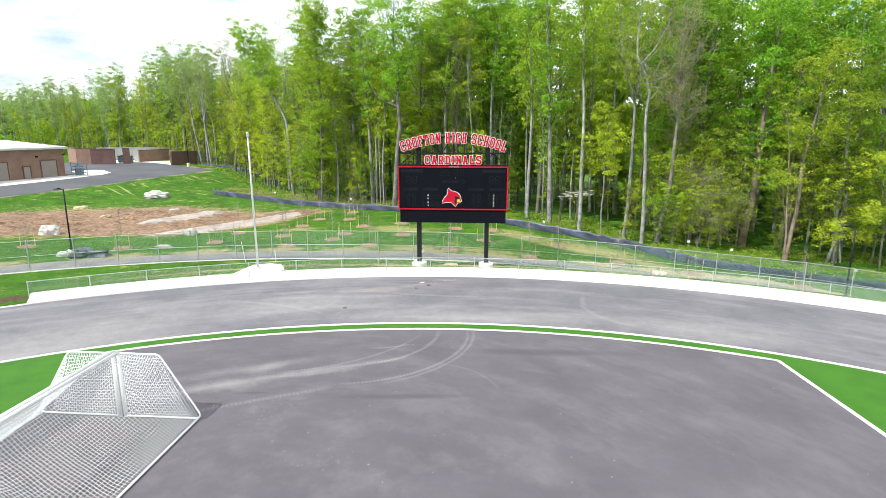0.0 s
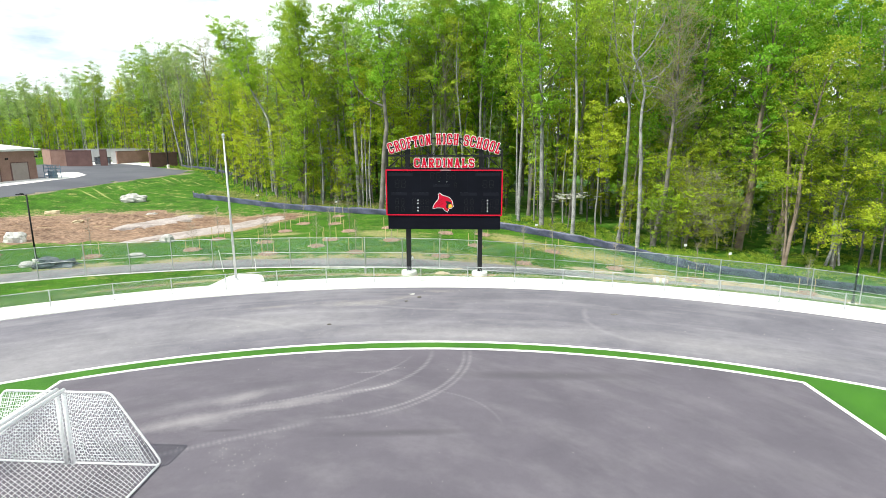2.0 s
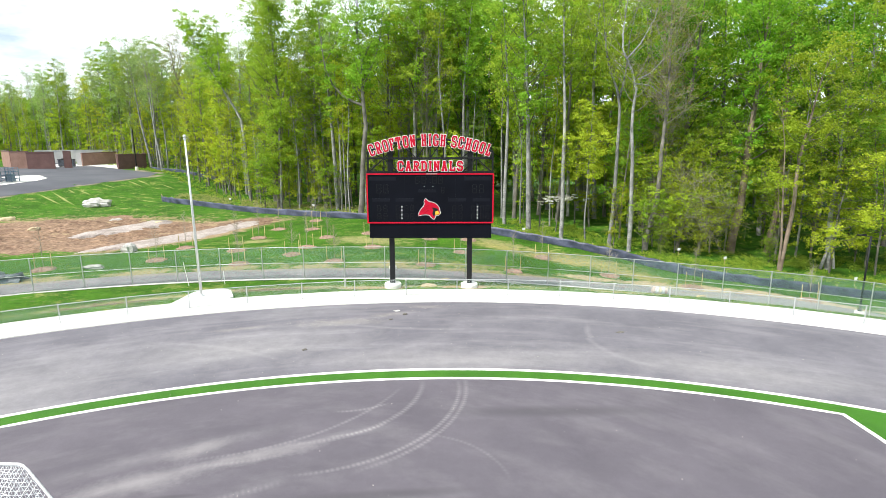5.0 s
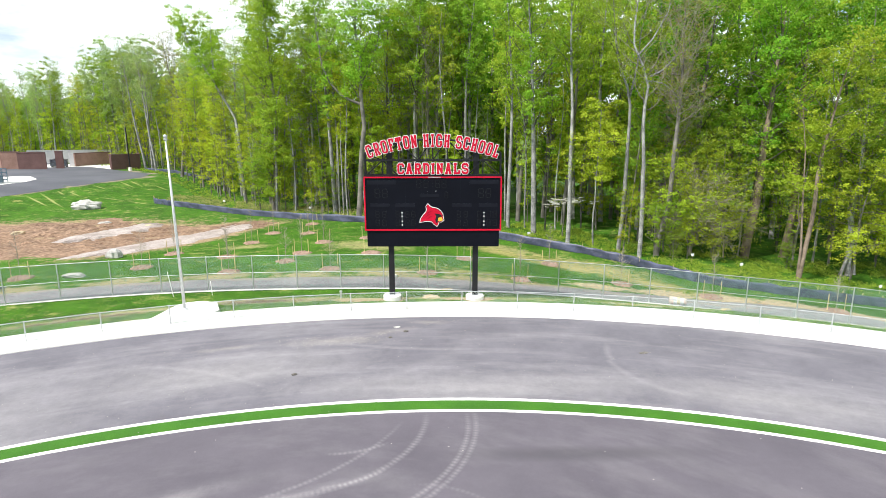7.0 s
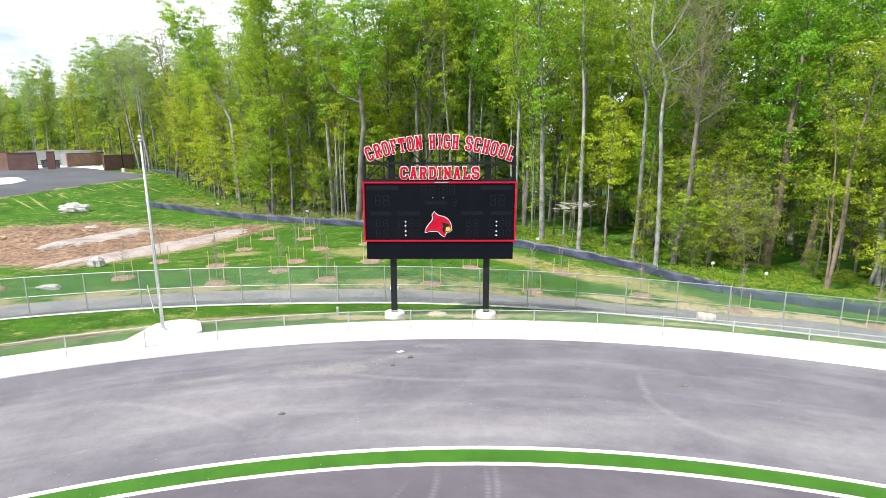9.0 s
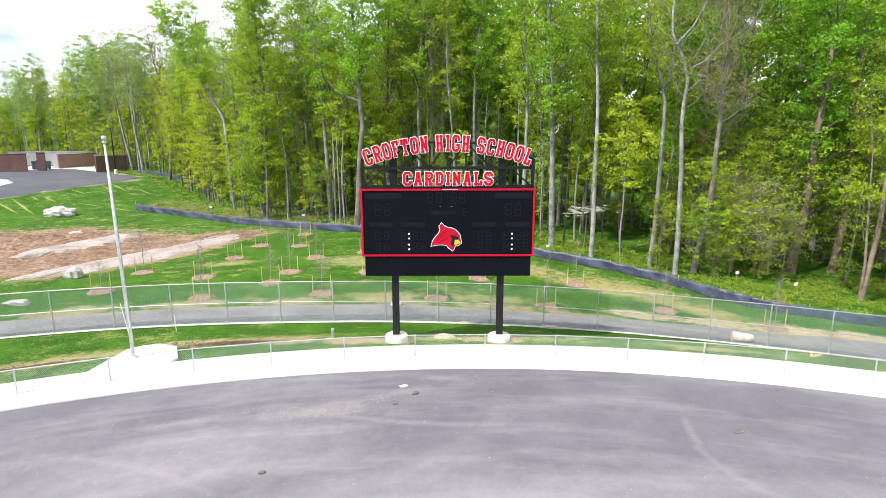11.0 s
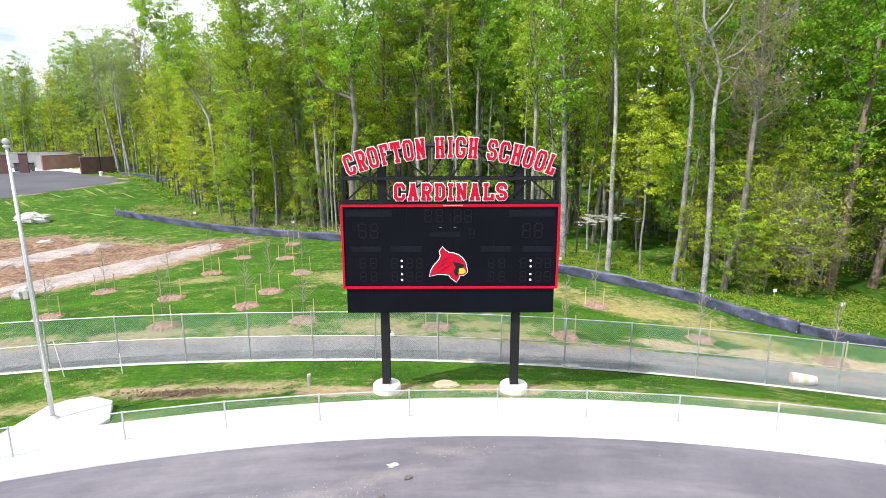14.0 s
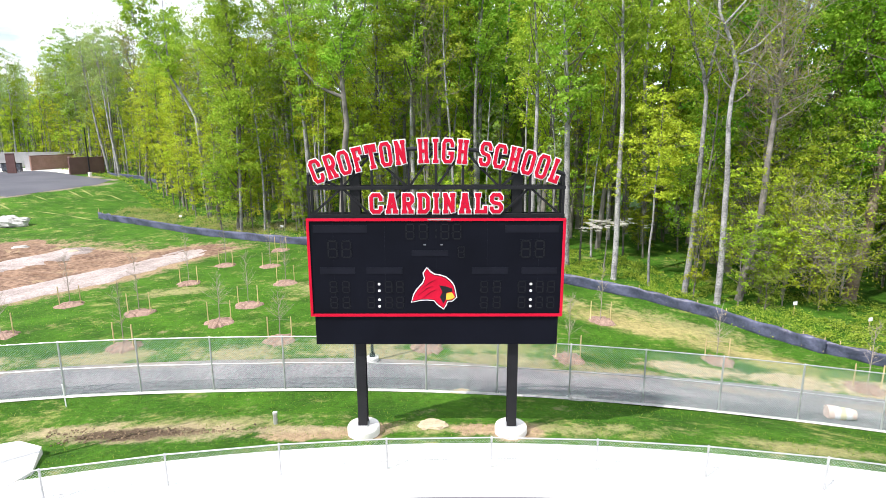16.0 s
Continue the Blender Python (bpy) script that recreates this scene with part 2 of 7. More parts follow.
def blotches(m, colour, spots, strength=0.9, fade=0.5, ragged=1.5):
    """Ragged spots of another ground colour: middle, half-lengths and turn of each."""
    n, l = m.node_tree.nodes, m.node_tree.links
    b = n["Principled BSDF"]
    base = b.inputs["Base Color"].links[0].from_socket
    co = n.new("ShaderNodeTexCoord")
    ns = n.new("ShaderNodeTexNoise")
    ns.inputs["Scale"].default_value = 1.1
    ns.inputs["Detail"].default_value = 12.0
    ns.inputs["Roughness"].default_value = 0.82
    l.new(co.outputs["Object"], ns.inputs["Vector"])
    total = None
    for cx, cy, rx, ry, turn in spots:
        mp = n.new("ShaderNodeMapping")
        mp.vector_type = "TEXTURE"
        mp.inputs["Location"].default_value = (cx, cy, 0)
        mp.inputs["Rotation"].default_value = (0, 0, turn)
        mp.inputs["Scale"].default_value = (rx, ry, 1000)
        l.new(co.outputs["Object"], mp.inputs["Vector"])
        ln = n.new("ShaderNodeVectorMath")
        ln.operation = "LENGTH"
        l.new(mp.outputs["Vector"], ln.inputs[0])
        v = math_node(m, "SUBTRACT", 1.0, ln.outputs["Value"])
        total = v if total is None else math_node(m, "MAXIMUM", total, v)
    total = math_node(m, "ADD", total, math_node(m, "MULTIPLY", math_node(m, "SUBTRACT", ns.outputs["Fac"], 0.5), 2 * ragged))
    mr = n.new("ShaderNodeMapRange")
    mr.inputs["From Max"].default_value = fade
    mr.inputs["To Max"].default_value = strength
    l.new(total, mr.inputs["Value"])
    mx = n.new("ShaderNodeMix")
    mx.data_type = "RGBA"
    l.new(mr.outputs[0], mx.inputs[0])
    l.new(base, mx.inputs[6])
    mx.inputs[7].default_value = rgb(colour)
    l.new(mx.outputs[2], b.inputs["Base Color"])


def speckle(m, scale, low, high, detail=6.0):
    """Fine lightness variation over a finished colour."""
    n, l = m.node_tree.nodes, m.node_tree.links
    b = n["Principled BSDF"]
    base = b.inputs["Base Color"].links[0].from_socket
    co = n.new("ShaderNodeTexCoord")
    ns = n.new("ShaderNodeTexNoise")
    ns.inputs["Scale"].default_value = scale
    ns.inputs["Detail"].default_value = detail
    ns.inputs["Roughness"].default_value = 0.8
    l.new(co.outputs["Object"], ns.inputs["Vector"])
    mr = n.new("ShaderNodeMapRange")
    mr.inputs["From Min"].default_value, mr.inputs["From Max"].default_value = 0.32, 0.68
    mr.inputs["To Min"].default_value, mr.inputs["To Max"].default_value = low, high
    l.new(ns.outputs["Fac"], mr.inputs["Value"])
    hs = n.new("ShaderNodeHueSaturation")
    l.new(mr.outputs["Result"], hs.inputs["Value"])
    l.new(base, hs.inputs["Color"])
    l.new(hs.outputs["Color"], b.inputs["Base Color"])


BEND = (-1.2, -7.0)
M_TRACK = asphalt("track_asphalt", (0.112, 0.107, 0.126), (0.168, 0.160, 0.182), (0.300, 0.288, 0.302), 0.62, BEND,
                  ((12.6, 31.2, 4.25, 0.22, 0.42, 2.65, 3.6), (12.6, 31.2, 4.4, 0.26, 0.26, -3.75, -1.95), (-6.0, 38.0, 9.0, 0.9, 0.18, -1.5, -0.3), (2.0, 50.0, 17.0, 0.25, 0.3, -1.95, -1.55), (-14.0, 20.0, 12.0, 0.25, 0.3, 0.9, 1.5)))
# pale dust; the broad left spot also puts the track's glare into the colour
blotches(M_TRACK, (0.30, 0.288, 0.292), [(-19.0, 24.0, 13.0, 5.5, 0.85), (-9.0, 31.0, 8.0, 2.4, 0.22), (2.0, 29.0, 11.0, 1.8, -0.05), (13.0, 27.0, 8.0, 1.8, -0.4)], 0.62, 1.1, 0.8)
blotches(M_TRACK, (0.33, 0.305, 0.28), [(-4.3, 34.5, 2.8, 0.7, 0.1), (-1.8, 35.6, 1.8, 0.4, 0.3), (0.3, 36.9, 1.2, 0.4, -0.1), (-9.5, 33.8, 2.0, 0.3, 0.25)], 0.38, 0.9, 1.5)
M_DZONE = asphalt("event_area_asphalt", (0.088, 0.079, 0.096), (0.119, 0.107, 0.127), (0.265, 0.25, 0.262), 0.24, (-6.0, 8.0),
                  ((-4.61, 26.54, 5.86, 0.13, 0.55, -1.55, 0.1), (-4.9, 26.7, 6.45, 0.13, 0.45, -1.2, 0.1), (-4.67, 26.88, 4.45, 0.16, 0.45, -1.6, 0.05), (-8.41, 29.72, 8.05, 0.12, 0.4, -1.5, -0.42),
                   (-0.86, 19.68, 3.1, 0.10, 0.22, 0.1, 1.6), (-3.3, 27.6, 3.1, 0.11, 0.4, -1.65, -0.95), (-3.6, 25.9, 3.1, 0.11, 0.4, -1.55, -0.85), (-8.0, 31.5, 10.2, 0.13, 0.4, -1.5, -1.25), (15.8, -34.1, 60.0, 0.30, 0.34, 1.86, 2.06), (15.2, -33.4, 60.4, 0.55, 0.20, 1.9, 2.05), (16.5, -35.0, 59.2, 0.2, 0.35, 1.93, 2.06)))
blotches(M_DZONE, (0.26, 0.245, 0.25), [(-8.8, 20.6, 2.4, 0.7, 0.32), (-5.5, 21.8, 2.4, 0.45, 0.3), (-7.6, 22.3, 1.4, 0.5, 0.5)], 0.5, 0.9, 0.9)
blotches(M_DZONE, (0.060, 0.056, 0.064), [(-1.6, 19.6, 3.2, 0.28, 0.02), (-7.4, 19.9, 0.9, 0.12, 0.05), (4.5, 24.0, 5.0, 0.5, -0.05)], 0.55, 0.7, 0.7)
M_PATH = surface("path_asphalt", (0.125, 0.12, 0.135), (0.30, 0.28, 0.285), 0.5, 16.0, 0.9, 0.9, 0.02, spread=0.62)
M_LOT = surface("car_park_asphalt", (0.075, 0.078, 0.095), (0.115, 0.118, 0.135), 0.15, 20.0, 0.9, 0.3, 0.01)
M_GRIT = surface("grey_gravel_crumbs", (0.24, 0.23, 0.22), (0.42, 0.40, 0.37), 3.0, 20.0, 0.9, 0.2, 0.01)
M_CONCRETE = surface("concrete", (0.66, 0.64, 0.60), (0.80, 0.78, 0.74), 0.5, 30.0, 0.85, 0.3, 0.004, lo=0.3, hi=0.6)
M_LINE = surface("white_kerb_concrete", (0.62, 0.61, 0.58), (0.82, 0.81, 0.78), 1.5, 30.0, 0.8, 0.2, 0.003)
M_STRIP = surface("grey_mowing_strip", (0.40, 0.39, 0.37), (0.60, 0.59, 0.56), 1.5, 12.0, 0.85, 0.4, 0.01)
M_TURF = surface("artificial_turf", (0.024, 0.105, 0.003), (0.050, 0.175, 0.006), 0.9, 60.0, 0.85, 0.8, 0.02, spread=0.55)
M_GRASS = grass_material("meadow_grass", (0.017, 0.066, 0.004), (0.070, 0.185, 0.011), (0.30, 0.30, 0.10), (0.32, 0.25, 0.155), 0.545, 0.66)
FENCE_X, FENCE_Y, FENCE_L, FENCE_R = -11.0, 46.3, 50.0, 118.0


def fence_y(x, off=0.0):
    """The line of the tall fence, in two arcs that meet at its northernmost point; off: metres outward from it."""
    r = FENCE_L if x < FENCE_X else FENCE_R
    return FENCE_Y - r + math.sqrt((r + off) ** 2 - (x - FENCE_X) ** 2)


VERGE = [(x, fence_y(x, 4.2), 3.4, 1.3, -math.asin((x - FENCE_X) / (FENCE_L if x < FENCE_X else FENCE_R))) for x in (-37, -29, -22, -15.5, -9, -2, 4.5, 10.5, 16.5, 22.5)]
blotches(M_GRASS, (0.40, 0.32, 0.20), VERGE, 0.72, 0.5, 1.9)
blotches(M_GRASS, (0.36, 0.32, 0.15), [(-18.5, 40.6, 6.0, 1.3, 0.38), (3.2, 41.5, 6.5, 0.7, -0.08), (17.0, 57.0, 5.5, 2.2, -0.75), (22.5, 48.0, 4.0, 1.6, -0.3), (9.0, 62.5, 5.0, 1.4, -0.6),
                                                     (-8.0, 43.0, 5.5, 0.9, -0.03), (-17, 63, 3.0, 1.4, 0.2), (-5, 62, 5.0, 2.4, -0.4), (13, 39.6, 4.0, 0.6, -0.3), (14.0, 56.4, 4.5, 1.3, -0.62), (18.6, 52.6, 3.2, 1.2, -0.8), (4.0, 51.5, 3.5, 1.2, 0.0), (-3.0, 51.5, 3.5, 1.3, 0.1)], 0.66, 0.55, 2.1)
blotches(M_GRASS, (0.40, 0.33, 0.14), [(14.2, 56.8, 7.0, 2.4, -0.65), (19.8, 51.6, 4.0, 1.8, -0.8), (8.5, 60.5, 4.0, 1.6, -0.6)], 0.62, 0.6, 1.3)
blotches(M_GRASS, (0.40, 0.28, 0.18), [(-3.4, 41.6, 2.2, 0.6, 0.0), (-1.8, 41.7, 1.1, 0.8, 0.0), (2.2, 41.5, 1.1, 0.6, 0.0), (3.4, 41.2, 1.1, 0.8, 0.0), (25.5, 46.0, 3.5, 1.2, -0.3), (31.0, 43.8, 4.0, 1.2, -0.35)], 0.85, 0.3, 1.4)
blotches(M_GRASS, (0.47, 0.37, 0.25), [(x, fence_y(x, 6.2), 3.0, 1.1, -math.asin((x - FENCE_X) / FENCE_R)) for x in (14.5, 19, 23.5, 28, 32.5, 37)], 0.85, 0.35, 1.5)
blotches(M_GRASS, (0.37, 0.30, 0.18), [(-9.6, 42.35, 4.6, 0.95, -0.05), (-19.5, 39.6, 4.6, 0.9, 0.42), (-12.6, 43.0, 2.0, 0.7, 0.1), (-4.0, 42.0, 3.0, 0.4, -0.05)], 0.8, 0.4, 1.5)
blotches(M_GRASS, (0.085, 0.055, 0.038), [(-9.9, 42.3, 2.7, 0.62, -0.05), (-19.5, 39.4, 3.4, 0.55, 0.42), (-28.0, 31.2, 4.0, 1.0, 0.65)], 0.9, 0.3, 1.3)
blotches(M_GRASS, (0.34, 0.24, 0.155), [(-42.5, 71.5, 21.0, 14.5, 0.25), (-26.0, 69.8, 14.0, 4.6, 1.13), (-25.0, 77.5, 9.5, 4.8, 0.45)], 0.9, 0.25, 1.0)
blotches(M_GRASS, (0.42, 0.42, 0.16), [(-55.2, 102.2, 2.3, 0.26, -0.66), (-56.7, 95.2, 4.6, 0.26, -0.68), (-57.2, 102.0, 1.7, 0.26, -0.74), (-52.5, 113.9, 3.6, 0.26, -0.73), (-51.7, 115.7, 3.7, 0.26, -0.8), (-48.7, 101.2, 2.6, 0.26, -0.21), (-43.6, 99.1, 3.4, 0.26, -0.55), (-46.5, 114.2, 2.8, 0.26, -0.7), (-54.6, 109.0, 2.2, 0.26, -0.62), (-55.5, 96.6, 6.1, 0.26, -0.77)], 0.62, 0.7, 0.55)
blotches(M_GRASS, (0.30, 0.245, 0.19), [(-66.5, 83, 3.4, 0.7, 1.18), (-63, 92, 4.2, 0.8, 1.22), (-60.6, 100, 4.2, 0.8, 1.24), (-58.2, 108, 4.2, 0.8, 1.27), (-55.6, 116, 4.2, 0.8, 1.25), (-53.2, 123.5, 3.6, 1.2, 1.3), (-55.5, 131, 3.4, 1.3, 2.3), (-61.5, 136.5, 4.5, 1.6, 2.35)], 0.8, 0.5, 0.9)
M_SOIL = surface("bare_soil", (0.105, 0.058, 0.036), (0.34, 0.225, 0.150), 0.35, 2.6, 0.95, 1.0, 0.16, spread=0.62)
M_SAND = surface("pale_sandy_soil", (0.27, 0.225, 0.20), (0.49, 0.43, 0.405), 0.45, 7.0, 0.95, 0.9, 0.06, spread=0.55)
speckle(M_GRASS, 3.0, 0.62, 1.38)
speckle(M_SOIL, 2.2, 0.65, 1.3)
speckle(M_SAND, 2.6, 0.75, 1.2)
blotches(M_PATH, (0.30, 0.25, 0.205), [(x, fence_y(x, 3.1 if x < 4 else 3.6), 3.6, 0.8, -math.asin((x - FENCE_X) / (FENCE_L if x < FENCE_X else FENCE_R))) for x in (-34, -27, -20, -13, -6, 1, 8, 15, 22)], 0.7, 0.6, 1.6)
speckle(M_PATH, 5.0, 0.65, 1.35)
speckle(M_TRACK, 1.3, 0.90, 1.10)
speckle(M_DZONE, 1.1, 0.93, 1.07)
M_MUD = surface("churned_mud", (0.05, 0.035, 0.025), (0.30, 0.22, 0.13), 1.6, 9.0, 0.9, 1.0, 0.1, spread=0.5)
M_MULCH = surface("bark_mulch", (0.15, 0.09, 0.065), (0.43, 0.30, 0.235), 3.0, 16.0, 0.95, 1.0, 0.05, spread=0.6)
M_BLACK = surface("black_painted_steel", (0.007, 0.0075, 0.009), (0.013, 0.0135, 0.016), 1.0, 25.0, 0.55, 0.05, 0.002, spec=0.25)
M_FACE = surface("black_scoreboard_face", (0.0022, 0.0029, 0.0060), (0.0042, 0.0052, 0.0100), 0.7, 60.0, 0.6, 0.05, 0.001, spec=0.10)
M_DIGIT = surface("unlit_digit", (0.0062, 0.0072, 0.0095), (0.0105, 0.0115, 0.014), 2.0, 30.0, 0.6, 0.0, spec=0.15)
M_CAPTION = surface("dark_caption_strip", (0.0058, 0.0068, 0.0115), (0.0085, 0.0098, 0.016), 2.0, 30.0, 0.6, 0.0, spec=0.12)
M_RED = surface("red_enamel", (0.44, 0.004, 0.024), (0.53, 0.007, 0.033), 1.2, 30.0, 0.5, 0.03, 0.002, spec=0.15)
M_CRIMSON = surface("dark_red_enamel", (0.16, 0.003, 0.012), (0.22, 0.005, 0.018), 1.2, 30.0, 0.5, 0.03, 0.002, spec=0.15)
M_WHITE = surface("white_enamel", (0.74, 0.74, 0.74), (0.84, 0.84, 0.84), 1.0, 30.0, 0.45, 0.03, 0.002)
M_YELLOW = surface("yellow_enamel", (0.68, 0.42, 0.03), (0.80, 0.52, 0.05), 1.0, 30.0, 0.45, 0.0)
M_GALV = surface("galvanised_steel", (0.36, 0.38, 0.39), (0.55, 0.57, 0.58), 3.0, 40.0, 0.45, 0.1, 0.002, metal=0.55)
M_WIRE = surface("galvanised_wire", (0.15, 0.27, 0.235), (0.24, 0.36, 0.32), 3.0, 40.0, 0.55, 0.0, metal=0.2)
M_WIRE_NEW = surface("bright_galvanised_wire", (0.36, 0.44, 0.41), (0.48, 0.55, 0.52), 3.0, 40.0, 0.55, 0.0, metal=0.2)
M_POLE = surface("brushed_aluminium", (0.46, 0.47, 0.48), (0.60, 0.61, 0.62), 2.0, 30.0, 0.4, 0.1, 0.002, metal=0.35)
M_NET = surface("white_net_cord", (0.76, 0.77, 0.78), (0.86, 0.87, 0.88), 3.0, 40.0, 0.8, 0.0)
M_SILT = surface("black_geotextile", (0.032, 0.037, 0.062), (0.095, 0.106, 0.170), 0.7, 5.0, 0.42, 0.6, 0.06, spread=0.35)
M_WOOD = surface("pale_wooden_stake", (0.42, 0.33, 0.16), (0.58, 0.47, 0.25), 4.0, 40.0, 0.85, 0.3, 0.004, vary=0.2)
M_BLOCK = surface("grey_concrete_block", (0.36, 0.36, 0.37), (0.50, 0.50, 0.50), 0.6, 8.0, 0.9, 0.3, 0.01)
M_ROCK = surface("pale_boulder", (0.33, 0.32, 0.30), (0.60, 0.59, 0.56), 1.2, 9.0, 0.9, 0.8, 0.06, vary=0.12)
M_STONE = surface("tan_stone", (0.42, 0.34, 0.22), (0.60, 0.50, 0.34), 2.0, 12.0, 0.9, 0.7, 0.03, vary=0.15)
M_BARK = surface("grey_bark", (0.12, 0.12, 0.122), (0.41, 0.405, 0.40), 1.3, 9.0, 0.95, 1.0, 0.06, vary=0.22, spread=0.5, lo=0.38, hi=0.62)
M_BARK_DARK = surface("dark_bark", (0.09, 0.083, 0.074), (0.25, 0.232, 0.21), 1.1, 14.0, 0.95, 0.9, 0.05, vary=0.2)
M_BARK_BROWN = surface("brown_furrowed_bark", (0.13, 0.095, 0.07), (0.33, 0.26, 0.205), 1.1, 14.0, 0.95, 0.9, 0.05, vary=0.15)
M_LIMB = surface("dark_limbs", (0.075, 0.068, 0.055), (0.20, 0.18, 0.15), 1.1, 14.0, 0.95, 0.5, 0.03, vary=0.2)
M_TWIG = surface("grey_twigs", (0.20, 0.175, 0.14), (0.35, 0.31, 0.26), 2.0, 14.0, 0.95, 0.3, 0.01, vary=0.15)
M_LEAF = leafy("spring_leaves", (0.168, 0.310, 0.026), (0.275, 0.460, 0.042), (0.395, 0.590, 0.075), glow=0.52)
M_LEAF_YELLOW = leafy("yellow_green_leaves", (0.255, 0.350, 0.022), (0.385, 0.50, 0.036), (0.50, 0.62, 0.07), glow=0.47)
M_LEAF_DEEP = leafy("deep_green_leaves", (0.095, 0.245, 0.016), (0.160, 0.36, 0.025), (0.25, 0.46, 0.044), glow=0.47)
M_LEAF_RUST = leafy("budding_rusty_leaves", (0.26, 0.20, 0.070), (0.32, 0.32, 0.09), (0.29, 0.43, 0.08))
# olive leaves made paler and bluer: distance haze put into the colour
M_LEAF_HAZED = leafy("pale_olive_leaves", (0.22, 0.33, 0.095), (0.32, 0.45, 0.145), (0.42, 0.55, 0.20))
M_BLOSSOM = leafy("white_blossom", (0.62, 0.60, 0.55), (0.74, 0.73, 0.69), (0.80, 0.79, 0.76))
M_WEED = leafy("undergrowth_leaves", (0.25, 0.26, 0.075), (0.21, 0.34, 0.034), (0.36, 0.48, 0.06))
M_DRY_WEED = leafy("dry_weed_leaves", (0.30, 0.27, 0.13), (0.36, 0.42, 0.11), (0.47, 0.45, 0.24), glow=0.35)
M_LUSH = leafy("lush_weed_leaves", (0.16, 0.25, 0.03), (0.26, 0.40, 0.045), (0.40, 0.50, 0.09))
M_BLADE = leafy("grass_blades", (0.06, 0.165, 0.010), (0.13, 0.26, 0.02), (0.30, 0.32, 0.09), glow=0.25)
M_BRICK_FAR = surface("brown_brick", (0.245, 0.145, 0.115), (0.35, 0.22, 0.178), 0.6, 6.0, 0.9, 0.3, 0.01)
M_BRICK_DARK = surface("dark_brown_metal_gate", (0.125, 0.066, 0.062), (0.175, 0.098, 0.09), 0.6, 6.0, 0.7, 0.1, 0.01)
M_ROOF = surface("pale_roof_membrane", (0.60, 0.60, 0.59), (0.74, 0.74, 0.73), 0.4, 6.0, 0.8, 0.1, 0.01)
M_DOOR = surface("grey_painted_door", (0.30, 0.25, 0.23), (0.38, 0.32, 0.30), 0.6, 6.0, 0.6, 0.1, 0.005)
M_GLASSY = surface("blue_grey_cladding", (0.20, 0.26, 0.32), (0.34, 0.40, 0.46), 1.0, 6.0, 0.35, 0.1, 0.01)
M_CAGE = surface("blue_painted_steel", (0.10, 0.17, 0.24), (0.18, 0.27, 0.34), 1.0, 12.0, 0.5, 0.1, 0.005)
M_ORANGE = surface("faded_orange_plastic", (0.72, 0.53, 0.45), (0.80, 0.64, 0.56), 3.0, 20.0, 0.6, 0.1, 0.004)
M_CREAM = surface("yellowed_plastic", (0.70, 0.62, 0.36), (0.80, 0.73, 0.48), 3.0, 20.0, 0.6, 0.1, 0.004)
M_TARP = surface("dark_plastic_sheet", (0.03, 0.035, 0.045), (0.16, 0.18, 0.21), 2.5, 12.0, 0.4, 0.8, 0.06)


